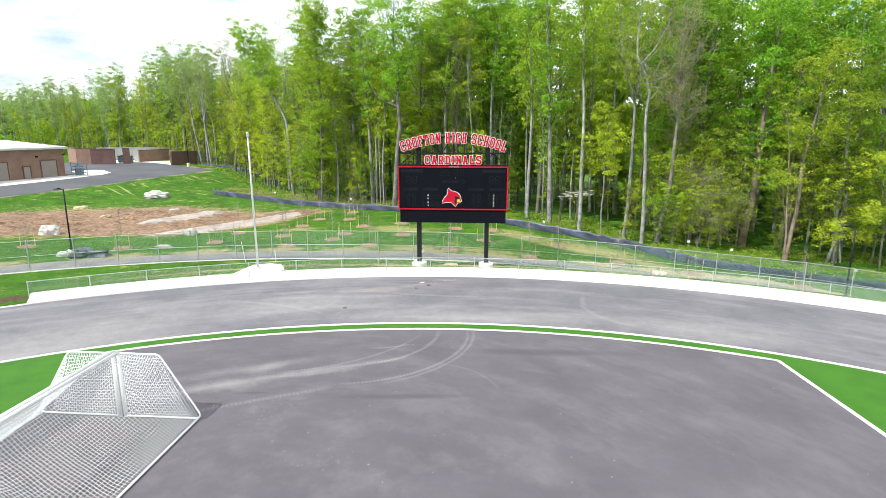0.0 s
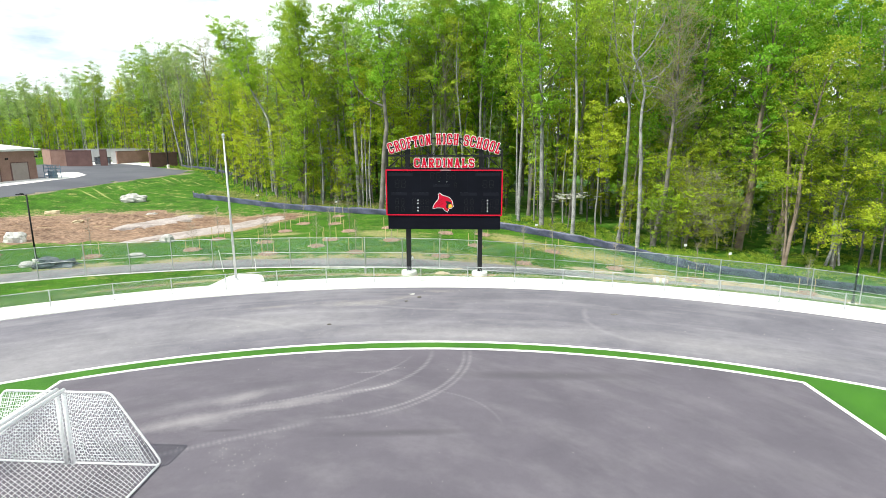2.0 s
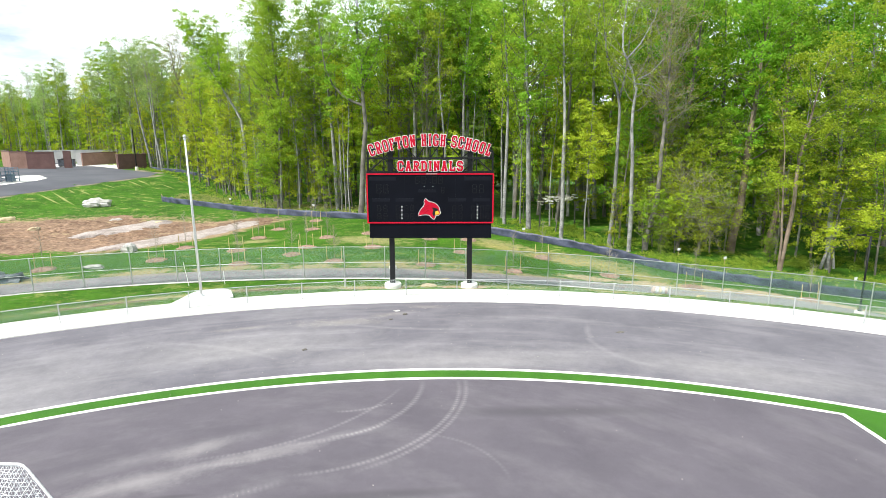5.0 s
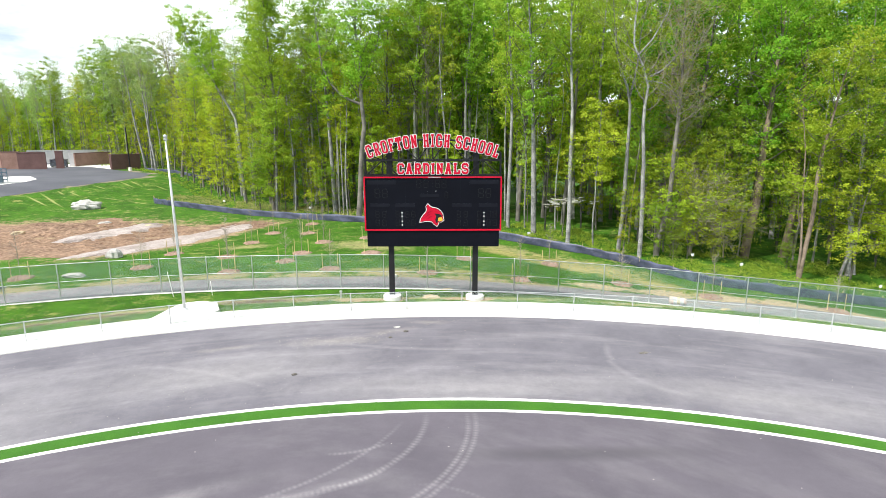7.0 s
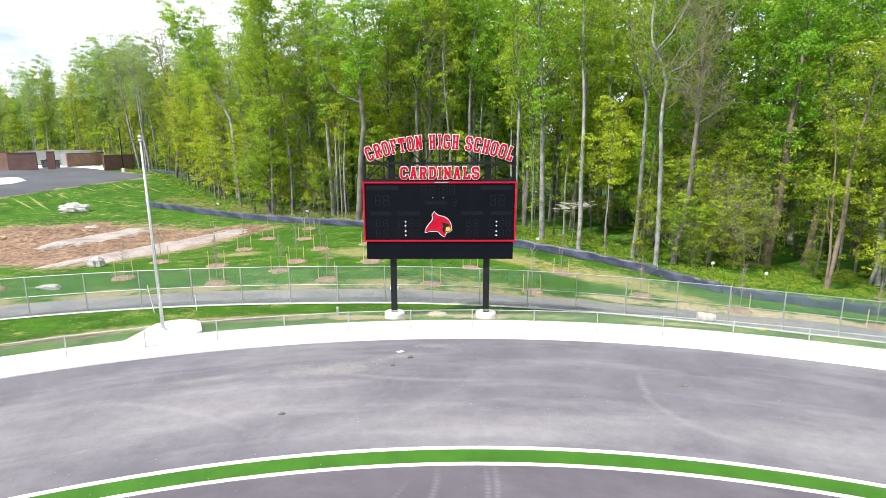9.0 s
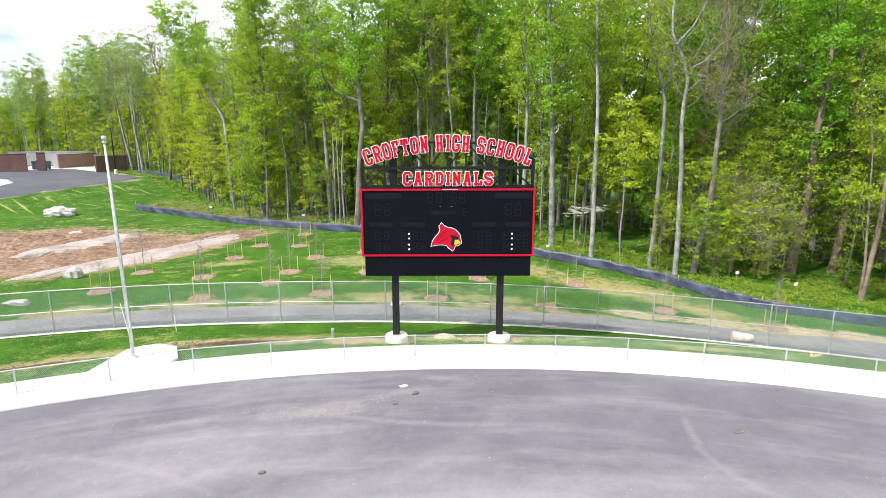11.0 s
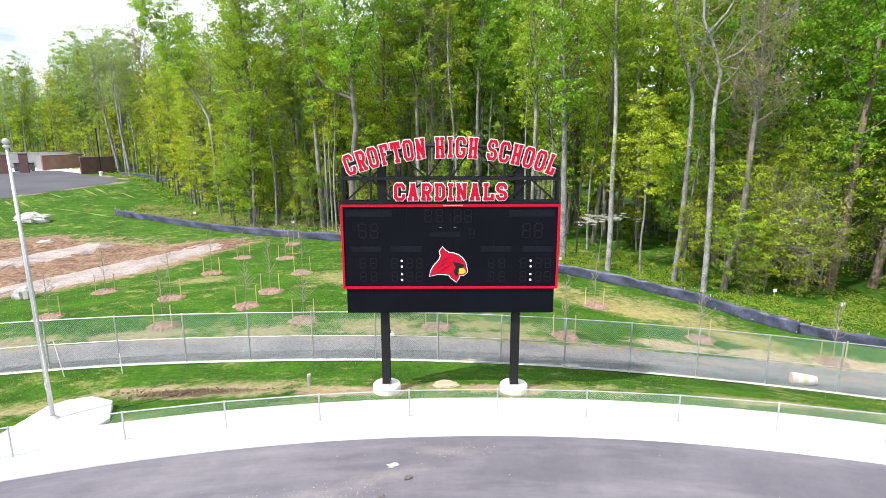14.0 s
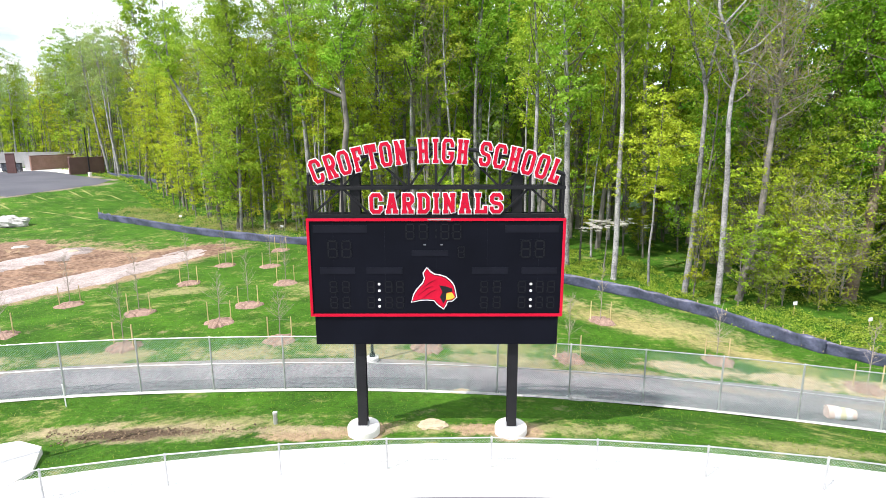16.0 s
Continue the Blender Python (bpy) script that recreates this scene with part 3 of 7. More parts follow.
# ---- building blocks ----
class Shape:
    """Gathers vertices and faces of one mesh."""

    def __init__(self):
        self.v, self.f = [], []

    def add(self, verts, faces):
        k = len(self.v)
        self.v.extend(tuple(p) for p in verts)
        self.f.extend(tuple(i + k for i in q) for q in faces)
        return self

    def box(self, cx, cy, cz, sx, sy, sz, turn=None):
        """A box by its middle and its sizes, with slightly cut upright edges."""
        x, y, z = sx / 2, sy / 2, sz / 2
        c = min(x, y, z) * 0.12
        ring = [(-x + c, -y), (x - c, -y), (x, -y + c), (x, y - c), (x - c, y), (-x + c, y), (-x, y - c), (-x, -y + c)]
        pts = [Vector((a, b, h)) for h in (-z, z) for a, b in ring]
        if turn is not None:
            pts = [turn @ p for p in pts]
        o = Vector((cx, cy, cz))
        faces = [tuple(reversed(range(8))), tuple(range(8, 16))] + [(i, (i + 1) % 8, 8 + (i + 1) % 8, 8 + i) for i in range(8)]
        return self.add([p + o for p in pts], faces)

    def beam(self, a, b, w, h):
        """A bar of w x h between two points."""
        a, b = Vector(a), Vector(b)
        d = b - a
        q = d.to_track_quat("X", "Z").to_matrix()
        m = (a + b) / 2
        return self.box(m.x, m.y, m.z, d.length, w, h, q)

    def tube(self, pts, radii, n=6, cap=True):
        pts = [Vector(p) for p in pts]
        if isinstance(radii, (int, float)):
            radii = [radii] * len(pts)
        k = len(self.v)
        side = None
        for i, p in enumerate(pts):
            d = (pts[min(i + 1, len(pts) - 1)] - pts[max(i - 1, 0)]).normalized()
            if side is None:
                side = d.orthogonal().normalized()
            else:
                side = (side - d * side.dot(d))
                side = side.normalized() if side.length > 1e-5 else d.orthogonal().normalized()
            up = d.cross(side)
            for j in range(n):
                a = 2 * math.pi * j / n
                self.v.append(tuple(p + (side * math.cos(a) + up * math.sin(a)) * radii[i]))
        for i in range(len(pts) - 1):
            for j in range(n):
                a, b = k + i * n + j, k + i * n + (j + 1) % n
                self.f.append((a, b, b + n, a + n))
        if cap:
            self.f.append(tuple(k + j for j in reversed(range(n))))
            self.f.append(tuple(k + (len(pts) - 1) * n + j for j in range(n)))
        return self

    def lathe(self, profile, n=20, cx=0.0, cy=0.0):
        """Radius and height pairs turned round an upright axis."""
        k = len(self.v)
        for r, z in profile:
            for j in range(n):
                a = 2 * math.pi * j / n
                self.v.append((cx + r * math.cos(a), cy + r * math.sin(a), z))
        for i in range(len(profile) - 1):
            for j in range(n):
                a, b = k + i * n + j, k + i * n + (j + 1) % n
                self.f.append((a, b, b + n, a + n))
        self.f.append(tuple(k + j for j in reversed(range(n))))
        self.f.append(tuple(k + (len(profile) - 1) * n + j for j in range(n)))
        return self

    def mesh(self, name, material, smooth=False):
        me = bpy.data.meshes.new(name)
        me.from_pydata(self.v, [], self.f)
        me.materials.append(material)
        me.validate()
        if smooth:
            me.shade_smooth()
        return me


def part(name, shape, material, parent=None, label="", smooth=False):
    ob = new(name, shape.mesh(name, material, smooth) if isinstance(shape, Shape) else shape)
    if parent is not None:
        ob.parent = parent
    if label:
        ob["label"] = label
    return ob


def thing(name, m, label, category, group="", kind=""):
    ob = new(name)
    ob.empty_display_size = 0.2
    ob.matrix_world = m
    return tagged(ob, label, category, group, kind)


def smooth_step(a, b, v):
    t = np.clip((v - a) / (b - a), 0, 1)
    return t * t * (3 - 2 * t)


def ground_z(x, y):
    """The lie of the land: level within the running track, falling gently beyond it, with a basin and a bank."""
    x, y = np.asarray(x, float), np.asarray(y, float)
    r = np.where(y > BEND[1], np.hypot(x - BEND[0], y - BEND[1]), np.abs(x - BEND[0]))
    w = -0.8 * x + 0.45 * (y - 90)
    z = -0.65 * smooth_step(47.5, 53, r)
    z = z - 1.8 * smooth_step(-4, 24, x) * smooth_step(47.5, 59, r) * (1 - 0.3 * smooth_step(55, 75, y))
    z = z - 1.6 * smooth_step(24, 42, x) * smooth_step(52, 64, r)
    z = z - 1.1 * np.exp(-((x + 33) / 20) ** 2 - ((y - 76) / 15) ** 2)
    z = z + 2.5 * smooth_step(38, 62, w) + 0.8 * smooth_step(62, 110, w)
    return z


def gz(x, y):
    return float(ground_z(x, y))


def stadium(r, straight=110.0, n=120):
    """A line at the distance r from the middle of the bend: up one straight, round the bend and down the other."""
    pts = [(BEND[0] + r, BEND[1] - straight), (BEND[0] + r, BEND[1] - straight / 3)]
    pts += [(BEND[0] + r * math.cos(math.pi * i / n), BEND[1] + r * math.sin(math.pi * i / n)) for i in range(n + 1)]
    return pts + [(BEND[0] - r, BEND[1] - straight / 3), (BEND[0] - r, BEND[1] - straight)]


def band(r0, r1, z0, z1, skirt=0.0, chamfer=0.0, keep=None):
    """A strip between two such lines, at the heights z0 and z1, with a thickness below it."""
    s = Shape()
    rows = []
    if skirt:
        rows.append((r0, z0 - skirt))
    if chamfer:
        rows += [(r0, z0 - chamfer), (r0 + chamfer, z0), (r1 - chamfer, z1), (r1, z1 - chamfer)]
    else:
        rows += [(r0, z0), (r1, z1)]
    if skirt:
        rows.append((r1, z1 - skirt))
    lines = [[(x, y, z) for x, y in stadium(r)[:keep]] for r, z in rows]
    n = len(lines[0])
    for ln in lines:
        s.v.extend(ln)
    for k in range(len(lines) - 1):
        for i in range(n - 1):
            s.f.append((k * n + i, (k + 1) * n + i, (k + 1) * n + i + 1, k * n + i + 1))
    return s


def arc_line(cx, cy, r, x0, x1, step):
    """Points along an arc whose top looks to +y, from x0 to x1."""
    a0, a1 = math.acos((x0 - cx) / r), math.acos((x1 - cx) / r)
    n = max(2, round(abs(a0 - a1) * r / step))
    return [(cx + r * math.cos(a0 + (a1 - a0) * i / n), cy + r * math.sin(a0 + (a1 - a0) * i / n)) for i in range(n + 1)]


def draped(left, right, across, lift):
    """A strip between two lines of equally many points, laid over the land."""
    s = Shape()
    for a, b in zip(left, right):
        for k in range(across + 1):
            t = k / across
            x, y = a[0] + (b[0] - a[0]) * t, a[1] + (b[1] - a[1]) * t
            s.v.append((x, y, gz(x, y) + (lift if 0 < k < across else lift * 0.3)))
    m = across + 1
    for i in range(len(left) - 1):
        for k in range(across):
            s.f.append((i * m + k, i * m + k + 1, (i + 1) * m + k + 1, (i + 1) * m + k))
    return s


def patch(cx, cy, rx, ry, turn, rough, lift, relief, seed, rings=14, spokes=56):
    """A ragged patch of other soil on the land, with its own relief."""
    s = Shape()
    c, d = math.cos(turn), math.sin(turn)
    s.v.append((cx, cy, gz(cx, cy) + lift))
    for i in range(1, rings + 1):
        for j in range(spokes):
            a = 2 * math.pi * j / spokes
            e = 1 + rough * noise.fractal(Vector((math.cos(a) * 1.9, math.sin(a) * 1.9, seed)), 0.8, 2.0, 7)
            q = i / rings * e
            u, w = rx * q * math.cos(a), ry * q * math.sin(a)
            x, y = cx + u * c - w * d, cy + u * d + w * c
            h = lift + relief * noise.fractal(Vector((x * 0.45, y * 0.45, seed)), 1.0, 2.0, 5)
            k = min(1.0, (1 - i / rings) * 4)
            s.v.append((x, y, gz(x, y) + max(h, 0.02) * k - (0.05 if i == rings else 0)))
    for j in range(spokes):
        s.f.append((0, 1 + j, 1 + (j + 1) % spokes))
    for i in range(rings - 1):
        for j in range(spokes):
            a, b = 1 + i * spokes + j, 1 + i * spokes + (j + 1) % spokes
            s.f.append((a, a + spokes, b + spokes, b))
    return s


# ---- ground, track and paths ----
def make_ground():
    xs = np.unique(np.concatenate([np.linspace(-2600, -160, 14), np.linspace(-160, -70, 30), np.linspace(-70, 60, 150), np.linspace(60, 160, 24), np.linspace(160, 2600, 14)]))
    ys = np.unique(np.concatenate([np.linspace(-1500, -120, 10), np.linspace(-120, 30, 20), np.linspace(30, 115, 120), np.linspace(115, 260, 40), np.linspace(260, 3200, 14)]))
    X, Y = np.meshgrid(xs, ys)
    Z = ground_z(X, Y)
    r = np.where(Y > BEND[1], np.hypot(X - BEND[0], Y - BEND[1]), np.abs(X - BEND[0]))
    near = smooth_step(47.0, 49.0, r) * (1 - smooth_step(150, 300, np.hypot(X, Y)))
    bumps = np.array([noise.fractal(Vector((x * 0.35, y * 0.35, 0.0)), 1.0, 2.0, 3) for x, y in zip(X.ravel(), Y.ravel())]).reshape(X.shape)
    Z = Z + 0.06 * bumps * near - 0.05 * (1 - smooth_step(46.6, 47.4, r))
    s = Shape()
    s.v = [tuple(p) for p in np.stack([X.ravel(), Y.ravel(), Z.ravel()], 1).tolist()]
    w = len(xs)
    s.f = [(j * w + i, j * w + i + 1, (j + 1) * w + i + 1, (j + 1) * w + i) for j in range(len(ys) - 1) for i in range(w - 1)]
    g = part("ground", s, M_GRASS, smooth=True)
    tagged(g, "mown green grass with straw-coloured dry and bare spots", "grass", kind="structure")


make_ground()
tagged(part("road", band(34.95, 44.85, 0.0, 0.0), M_TRACK), "dusty grey asphalt running track bend with scuffs and glare painted on its left", "running track", kind="structure")
tagged(part("pavement", band(44.8, 47.5, 0.07, 0.06, 0.25, 0.02, 2 + 82), M_CONCRETE), "bright white concrete apron round the track", "pavement", kind="structure")


def filled(pts, z):
    s = Shape()
    s.v = [(x, y, z) for x, y in pts]
    s.f = [tuple(range(len(pts)))]
    return s


tagged(part("floor_turf", filled(stadium(34.98), 0.003), M_TURF), "bright green artificial turf field", "turf", kind="structure")
DZ_L, DZ_R, DZ_R0 = -15.5, 14.95, 34.1


def event_area(z, inset=0.0):
    r = DZ_R0 - inset
    return [(DZ_L + inset, 1.0)] + [(x, y) for x, y in arc_line(BEND[0], BEND[1], r, DZ_L + inset, DZ_R - inset, 0.8)] + [(DZ_R - inset - 0.35, 1.0)]


tagged(part("floor_event_area", filled(list(reversed(event_area(0.0))), 0.009), M_DZONE), "purplish grey asphalt event area with tyre marks", "asphalt", kind="structure")


def kerb_line(name, pts, width, height, label):
    s = Shape()
    n = len(pts)
    for i, (x, y) in enumerate(pts):
        a, b = Vector(pts[max(i - 1, 0)]), Vector(pts[min(i + 1, n - 1)])
        d = (b - a).normalized()
        q = Vector((-d.y, d.x)) * width / 2
        c = 0.2
        s.v += [(x + q.x, y + q.y, 0.0), (x + q.x * (1 - c), y + q.y * (1 - c), height), (x - q.x * (1 - c), y - q.y * (1 - c), height), (x - q.x, y - q.y, 0.0)]
    for i in range(n - 1):
        for k in range(3):
            s.f.append((4 * i + k, 4 * i + k + 1, 4 * i + k + 5, 4 * i + k + 4))
    return tagged(part(name, s, M_LINE), label, "kerb", kind="structure")


kerb_line("trim_outer", stadium(35.0)[1:-1], 0.15, 0.045, "narrow white concrete kerb between turf and track")
kerb_line("trim_track_edge", stadium(44.88)[83:-1], 0.16, 0.05, "narrow white concrete kerb along the track where the apron ends")
kerb_line("trim_inner", event_area(0.0), 0.15, 0.045, "narrow white concrete kerb round the event area")

def fence_line(x0, x1, step, off=0.0):
    """Points along the line of the tall fence, or beside it."""
    a0 = -math.asin((FENCE_X - x0) / FENCE_L)
    a1 = math.asin((x1 - FENCE_X) / FENCE_R)
    nl, nr = max(1, round(-a0 * FENCE_L / step)), max(1, round(a1 * FENCE_R / step))
    left = [(FENCE_X + (FENCE_L + off) * math.sin(a0 * (1 - i / nl)), FENCE_Y - FENCE_L + (FENCE_L + off) * math.cos(a0 * (1 - i / nl))) for i in range(nl)]
    return left + [(FENCE_X + (FENCE_R + off) * math.sin(a1 * i / nr), FENCE_Y - FENCE_R + (FENCE_R + off) * math.cos(a1 * i / nr)) for i in range(nr + 1)]


def outward(p, d):
    """The point d metres outward from a point near the tall fence's line."""
    c = Vector((FENCE_X, FENCE_Y - (FENCE_L if p[0] < FENCE_X else FENCE_R)))
    q = Vector(p) - c
    return tuple(Vector(p) + q.normalized() * d)


PATH_IN = fence_line(-56, 58, 1.5, 0.25)
PATH_OUT = [outward(p, 3.15 + 1.9 * float(smooth_step(3, 18, p[0])) + 0.22 * noise.noise(Vector((i * 0.4, 3.0, 0)))) for i, p in enumerate(PATH_IN)]
tagged(part("path", draped(PATH_IN, PATH_OUT, 5, 0.07), M_PATH, smooth=True), "bluish grey asphalt service path behind the fence", "path", kind="structure")
STRIP_A, STRIP_B = fence_line(-50, 48, 1.0, -0.10), fence_line(-50, 48, 1.0, 0.12)
tagged(part("trim_mow_strip", draped(STRIP_A, STRIP_B, 4, 0.09), M_STRIP), "pale concrete mowing strip under the tall fence", "kerb", kind="structure")

tagged(part("ground_soil", patch(-42.5, 71.5, 18.5, 12.5, 0.25, 0.32, 0.10, 0.34, 3.0, 30, 150), M_SOIL), "bare brown rutted soil in a shallow basin", "soil", kind="structure")
tagged(part("ground_sand", patch(-26.0, 69.8, 12.0, 2.9, 1.13, 0.30, 0.16, 0.10, 9.0, 14, 150), M_SAND), "pale sandy track of bare soil", "soil", kind="structure")
tagged(part("ground_sand_upper", patch(-36.0, 75.5, 8.0, 2.4, 1.2, 0.35, 0.34, 0.14, 15.0, 14, 120), M_SAND), "pale spread of sandy soil", "soil", kind="structure")
tagged(part("ground_soil_tail", patch(-25.0, 77.5, 7.5, 3.4, 0.45, 0.3, 0.06, 0.2, 21.0, 14, 120), M_SOIL), "bare brown soil running out into the grass", "soil", kind="structure")

# flagpole pad, joined to the apron
PAD = [(-15.0, 38.4), (-14.55, 40.8), (-14.1, 41.25), (-13.3, 41.5), (-12.35, 41.1), (-11.75, 39.7), (-12.3, 38.2), (-15.0, 37.6)]
pad = Shape()
pad.v = [(x, y, -0.3) for x, y in PAD] + [(x, y, 0.085) for x, y in PAD] + [(-13.9 + (x + 13.9) * 0.985, 39.8 + (y - 39.8) * 0.985, 0.10) for x, y in PAD]
pad.f = [tuple(reversed(range(16, 24)))] + [(b + (i + 1) % 8, b + i, b + 8 + i, b + 8 + (i + 1) % 8) for b in (0, 8) for i in range(8)]
tagged(part("pavement_pad", pad, M_CONCRETE), "white concrete pad round the flagpole", "pavement", kind="structure")

# upper car park on the bank
LOT_A = [(-96, 58), (-69, 77), (-64.4, 88), (-60.2, 100.5), (-56.6, 113.5), (-53.6, 122.5), (-54.5, 129)]
LOT_B = [(-140, 90), (-110, 100), (-104, 112), (-100, 125), (-98, 138), (-96, 152), (-96, 164)]


def refine(pts, n=8):
    out = []
    for a, b in zip(pts, pts[1:]):
        out += [(a[0] + (b[0] - a[0]) * i / n, a[1] + (b[1] - a[1]) * i / n) for i in range(n)]
    return out + [pts[-1]]


tagged(part("road_car_park", draped(refine(LOT_A), refine(LOT_B), 14, 0.10), M_LOT, smooth=True), "dark asphalt car park on top of the bank", "car park", kind="structure")
YARD_A = [(-86.5, 141.5), (-83.7, 145), (-80.2, 148.0), (-74.5, 146.4), (-68.9, 141.9)]
YARD_B = [(-94, 152), (-90, 156), (-84, 160), (-77, 160), (-71.0, 147.5)]
tagged(part("pavement_yard", draped(refine(YARD_A, 4), refine(YARD_B, 4), 5, 0.2), M_CONCRETE, smooth=True), "pale concrete yard floor between the brick walls", "pavement", kind="structure")
WALK_A = [(-80, 68), (-74.5, 82), (-71, 89), (-68.6, 98.5), (-67.3, 110), (-69, 116), (-74, 122)]
WALK_B = [(-84, 66), (-79, 81), (-76.7, 90), (-74.5, 99.5), (-72.8, 108), (-74, 112), (-79, 117)]
tagged(part("pavement_walk", draped(refine(WALK_A, 5), refine(WALK_B, 5), 4, 0.22), M_CONCRETE, smooth=True), "pale concrete walk round the brick building", "pavement", kind="structure")


# ---- fences ----
def wires(s, a, b, z0a, z0b, height, pitch, r, low=0.04):
    """Chain-link cloth between two posts: two sets of slanting wires."""
    a, b = Vector(a), Vector(b)
    L = (b - a).length
    h = height - low
    step = pitch * math.sqrt(2)
    n = int((L + h) / step) + 1
    for sgn in (0, 1):
        for i in range(n):
            u0 = i * step - h
            t0, t1 = max(0.0, -u0), min(h, L - u0)
            if t1 <= t0:
                continue
            ends = []
            for t in (t0, t1):
                u = u0 + t
                u = L - u if sgn else u
                p = a + (b - a) * (u / L)
                ends.append((p.x, p.y, z0a + (z0b - z0a) * u / L + low + t))
            s.tube(ends, r, 3, cap=False)


def make_fence(name, pts, height, post_r, label, mid, pitch, wire_r, cloth):
    f = thing(name, pose(0, 0, 0), label, "fence")
    feet = [(x, y, (0.07 if mid is None else gz(x, y) + 0.02)) for x, y in pts]
    for x, y, z in feet:
        s = Shape().tube([(x, y, z - 0.25), (x, y, z + height - 0.02)], post_r, 8)
        s.lathe([(post_r * 1.25, z + height - 0.04), (post_r * 1.3, z + height + 0.01), (post_r * 0.6, z + height + 0.05)], 8, x, y)
        part("post", s, M_GALV, f)
    for (ax, ay, az), (bx, by, bz) in zip(feet, feet[1:]):
        part("top_rail", Shape().tube([(ax, ay, az + height), (bx, by, bz + height)], post_r * 0.72, 6), M_GALV, f)
        if mid:
            part("mid_rail", Shape().tube([(ax, ay, az + mid), (bx, by, bz + mid)], post_r * 0.62, 6), M_GALV, f)
        s = Shape()
        wires(s, (ax, ay), (bx, by), az, bz, height, pitch, wire_r)
        s.tube([(ax, ay, az + 0.05), (bx, by, bz + 0.05)], 0.006, 4)
        part("chain_link", s, cloth, f)
    return f


def on_fence(s):
    """The point of the tall fence's line at the distance s along it from its northernmost point."""
    r = FENCE_L if s < 0 else FENCE_R
    return FENCE_X + r * math.sin(s / r), FENCE_Y - r + r * math.cos(s / r)


make_fence("tall_fence", [on_fence(-0.6 + 3.03 * i) for i in range(-14, 20)], 2.44, 0.036, "tall galvanised chain-link fence with a middle rail", 1.25, 0.066, 0.0046, M_WIRE)
LOW_ANGLES = [math.radians(105.55 + 3.977 * (4 - i)) for i in range(23)]
LOW = [(BEND[0] + 46.1 * math.cos(a), BEND[1] + 46.1 * math.sin(a)) for a in LOW_ANGLES]
make_fence("low_fence", LOW, 1.02, 0.030, "low galvanised chain-link fence on the concrete apron", None, 0.060, 0.0030, M_WIRE_NEW)

SILT = [(-42.0, 100.6), (-41.0, 98.6), (-38.0, 96.4), (-33, 93.4), (-25.5, 88.3), (-15.8, 82.5), (-8, 78), (2, 72.3), (11.4, 65.9), (17.0, 62.5), (20.4, 58.9), (22.5, 54.8), (23.8, 52.4)]
SILT_2 = [(23.5, 53.0), (25.7, 50.7), (29.4, 49.3), (34.4, 49.2), (38.0, 48.7), (56, 47)]


def make_silt_fence(pts, height, label):
    f = thing("silt_fence", pose(0, 0, 0), label, "silt fence")
    line = refine(pts, 14)
    s = Shape()
    n = len(line)
    for i, (x, y) in enumerate(line):
        z = gz(x, y)
        sway = 0.16 * noise.noise(Vector((i * 0.35, 1.0, 0)))
        top = height * (1 + 0.16 * noise.noise(Vector((i * 0.23, 4.0, 0))))
        for k in range(5):
            t = k / 4
            o = sway * t + 0.06 * math.sin(t * 5 + i * 0.9)
            s.v.append((x + o * 0.5, y + o, z - 0.12 + (top + 0.12) * t))
    for i in range(n - 1):
        for k in range(4):
            s.f.append((5 * i + k, 5 * (i + 1) + k, 5 * (i + 1) + k + 1, 5 * i + k + 1))
    ob = part("fabric", s, M_SILT, f, smooth=True)
    so = ob.modifiers.new("thickness", "SOLIDIFY")
    so.thickness = 0.015
    for i in range(0, n, 6):
        x, y = line[i]
        z = gz(x, y)
        part("post", Shape().box(x, y + 0.12, z + height / 2, 0.045, 0.045, height + 0.35), M_WOOD, f)
    return f


make_silt_fence(SILT, 0.85, "black geotextile silt fence sagging between wooden posts")
make_silt_fence([(-61, 140.5), (-54.6, 135.2), (-49, 130.5), (-43, 127), (-38, 123)], 0.65, "far black silt fence along the wooded bank")
make_silt_fence(SILT_2, 0.75, "black crumpled geotextile silt fence at the wood's edge")


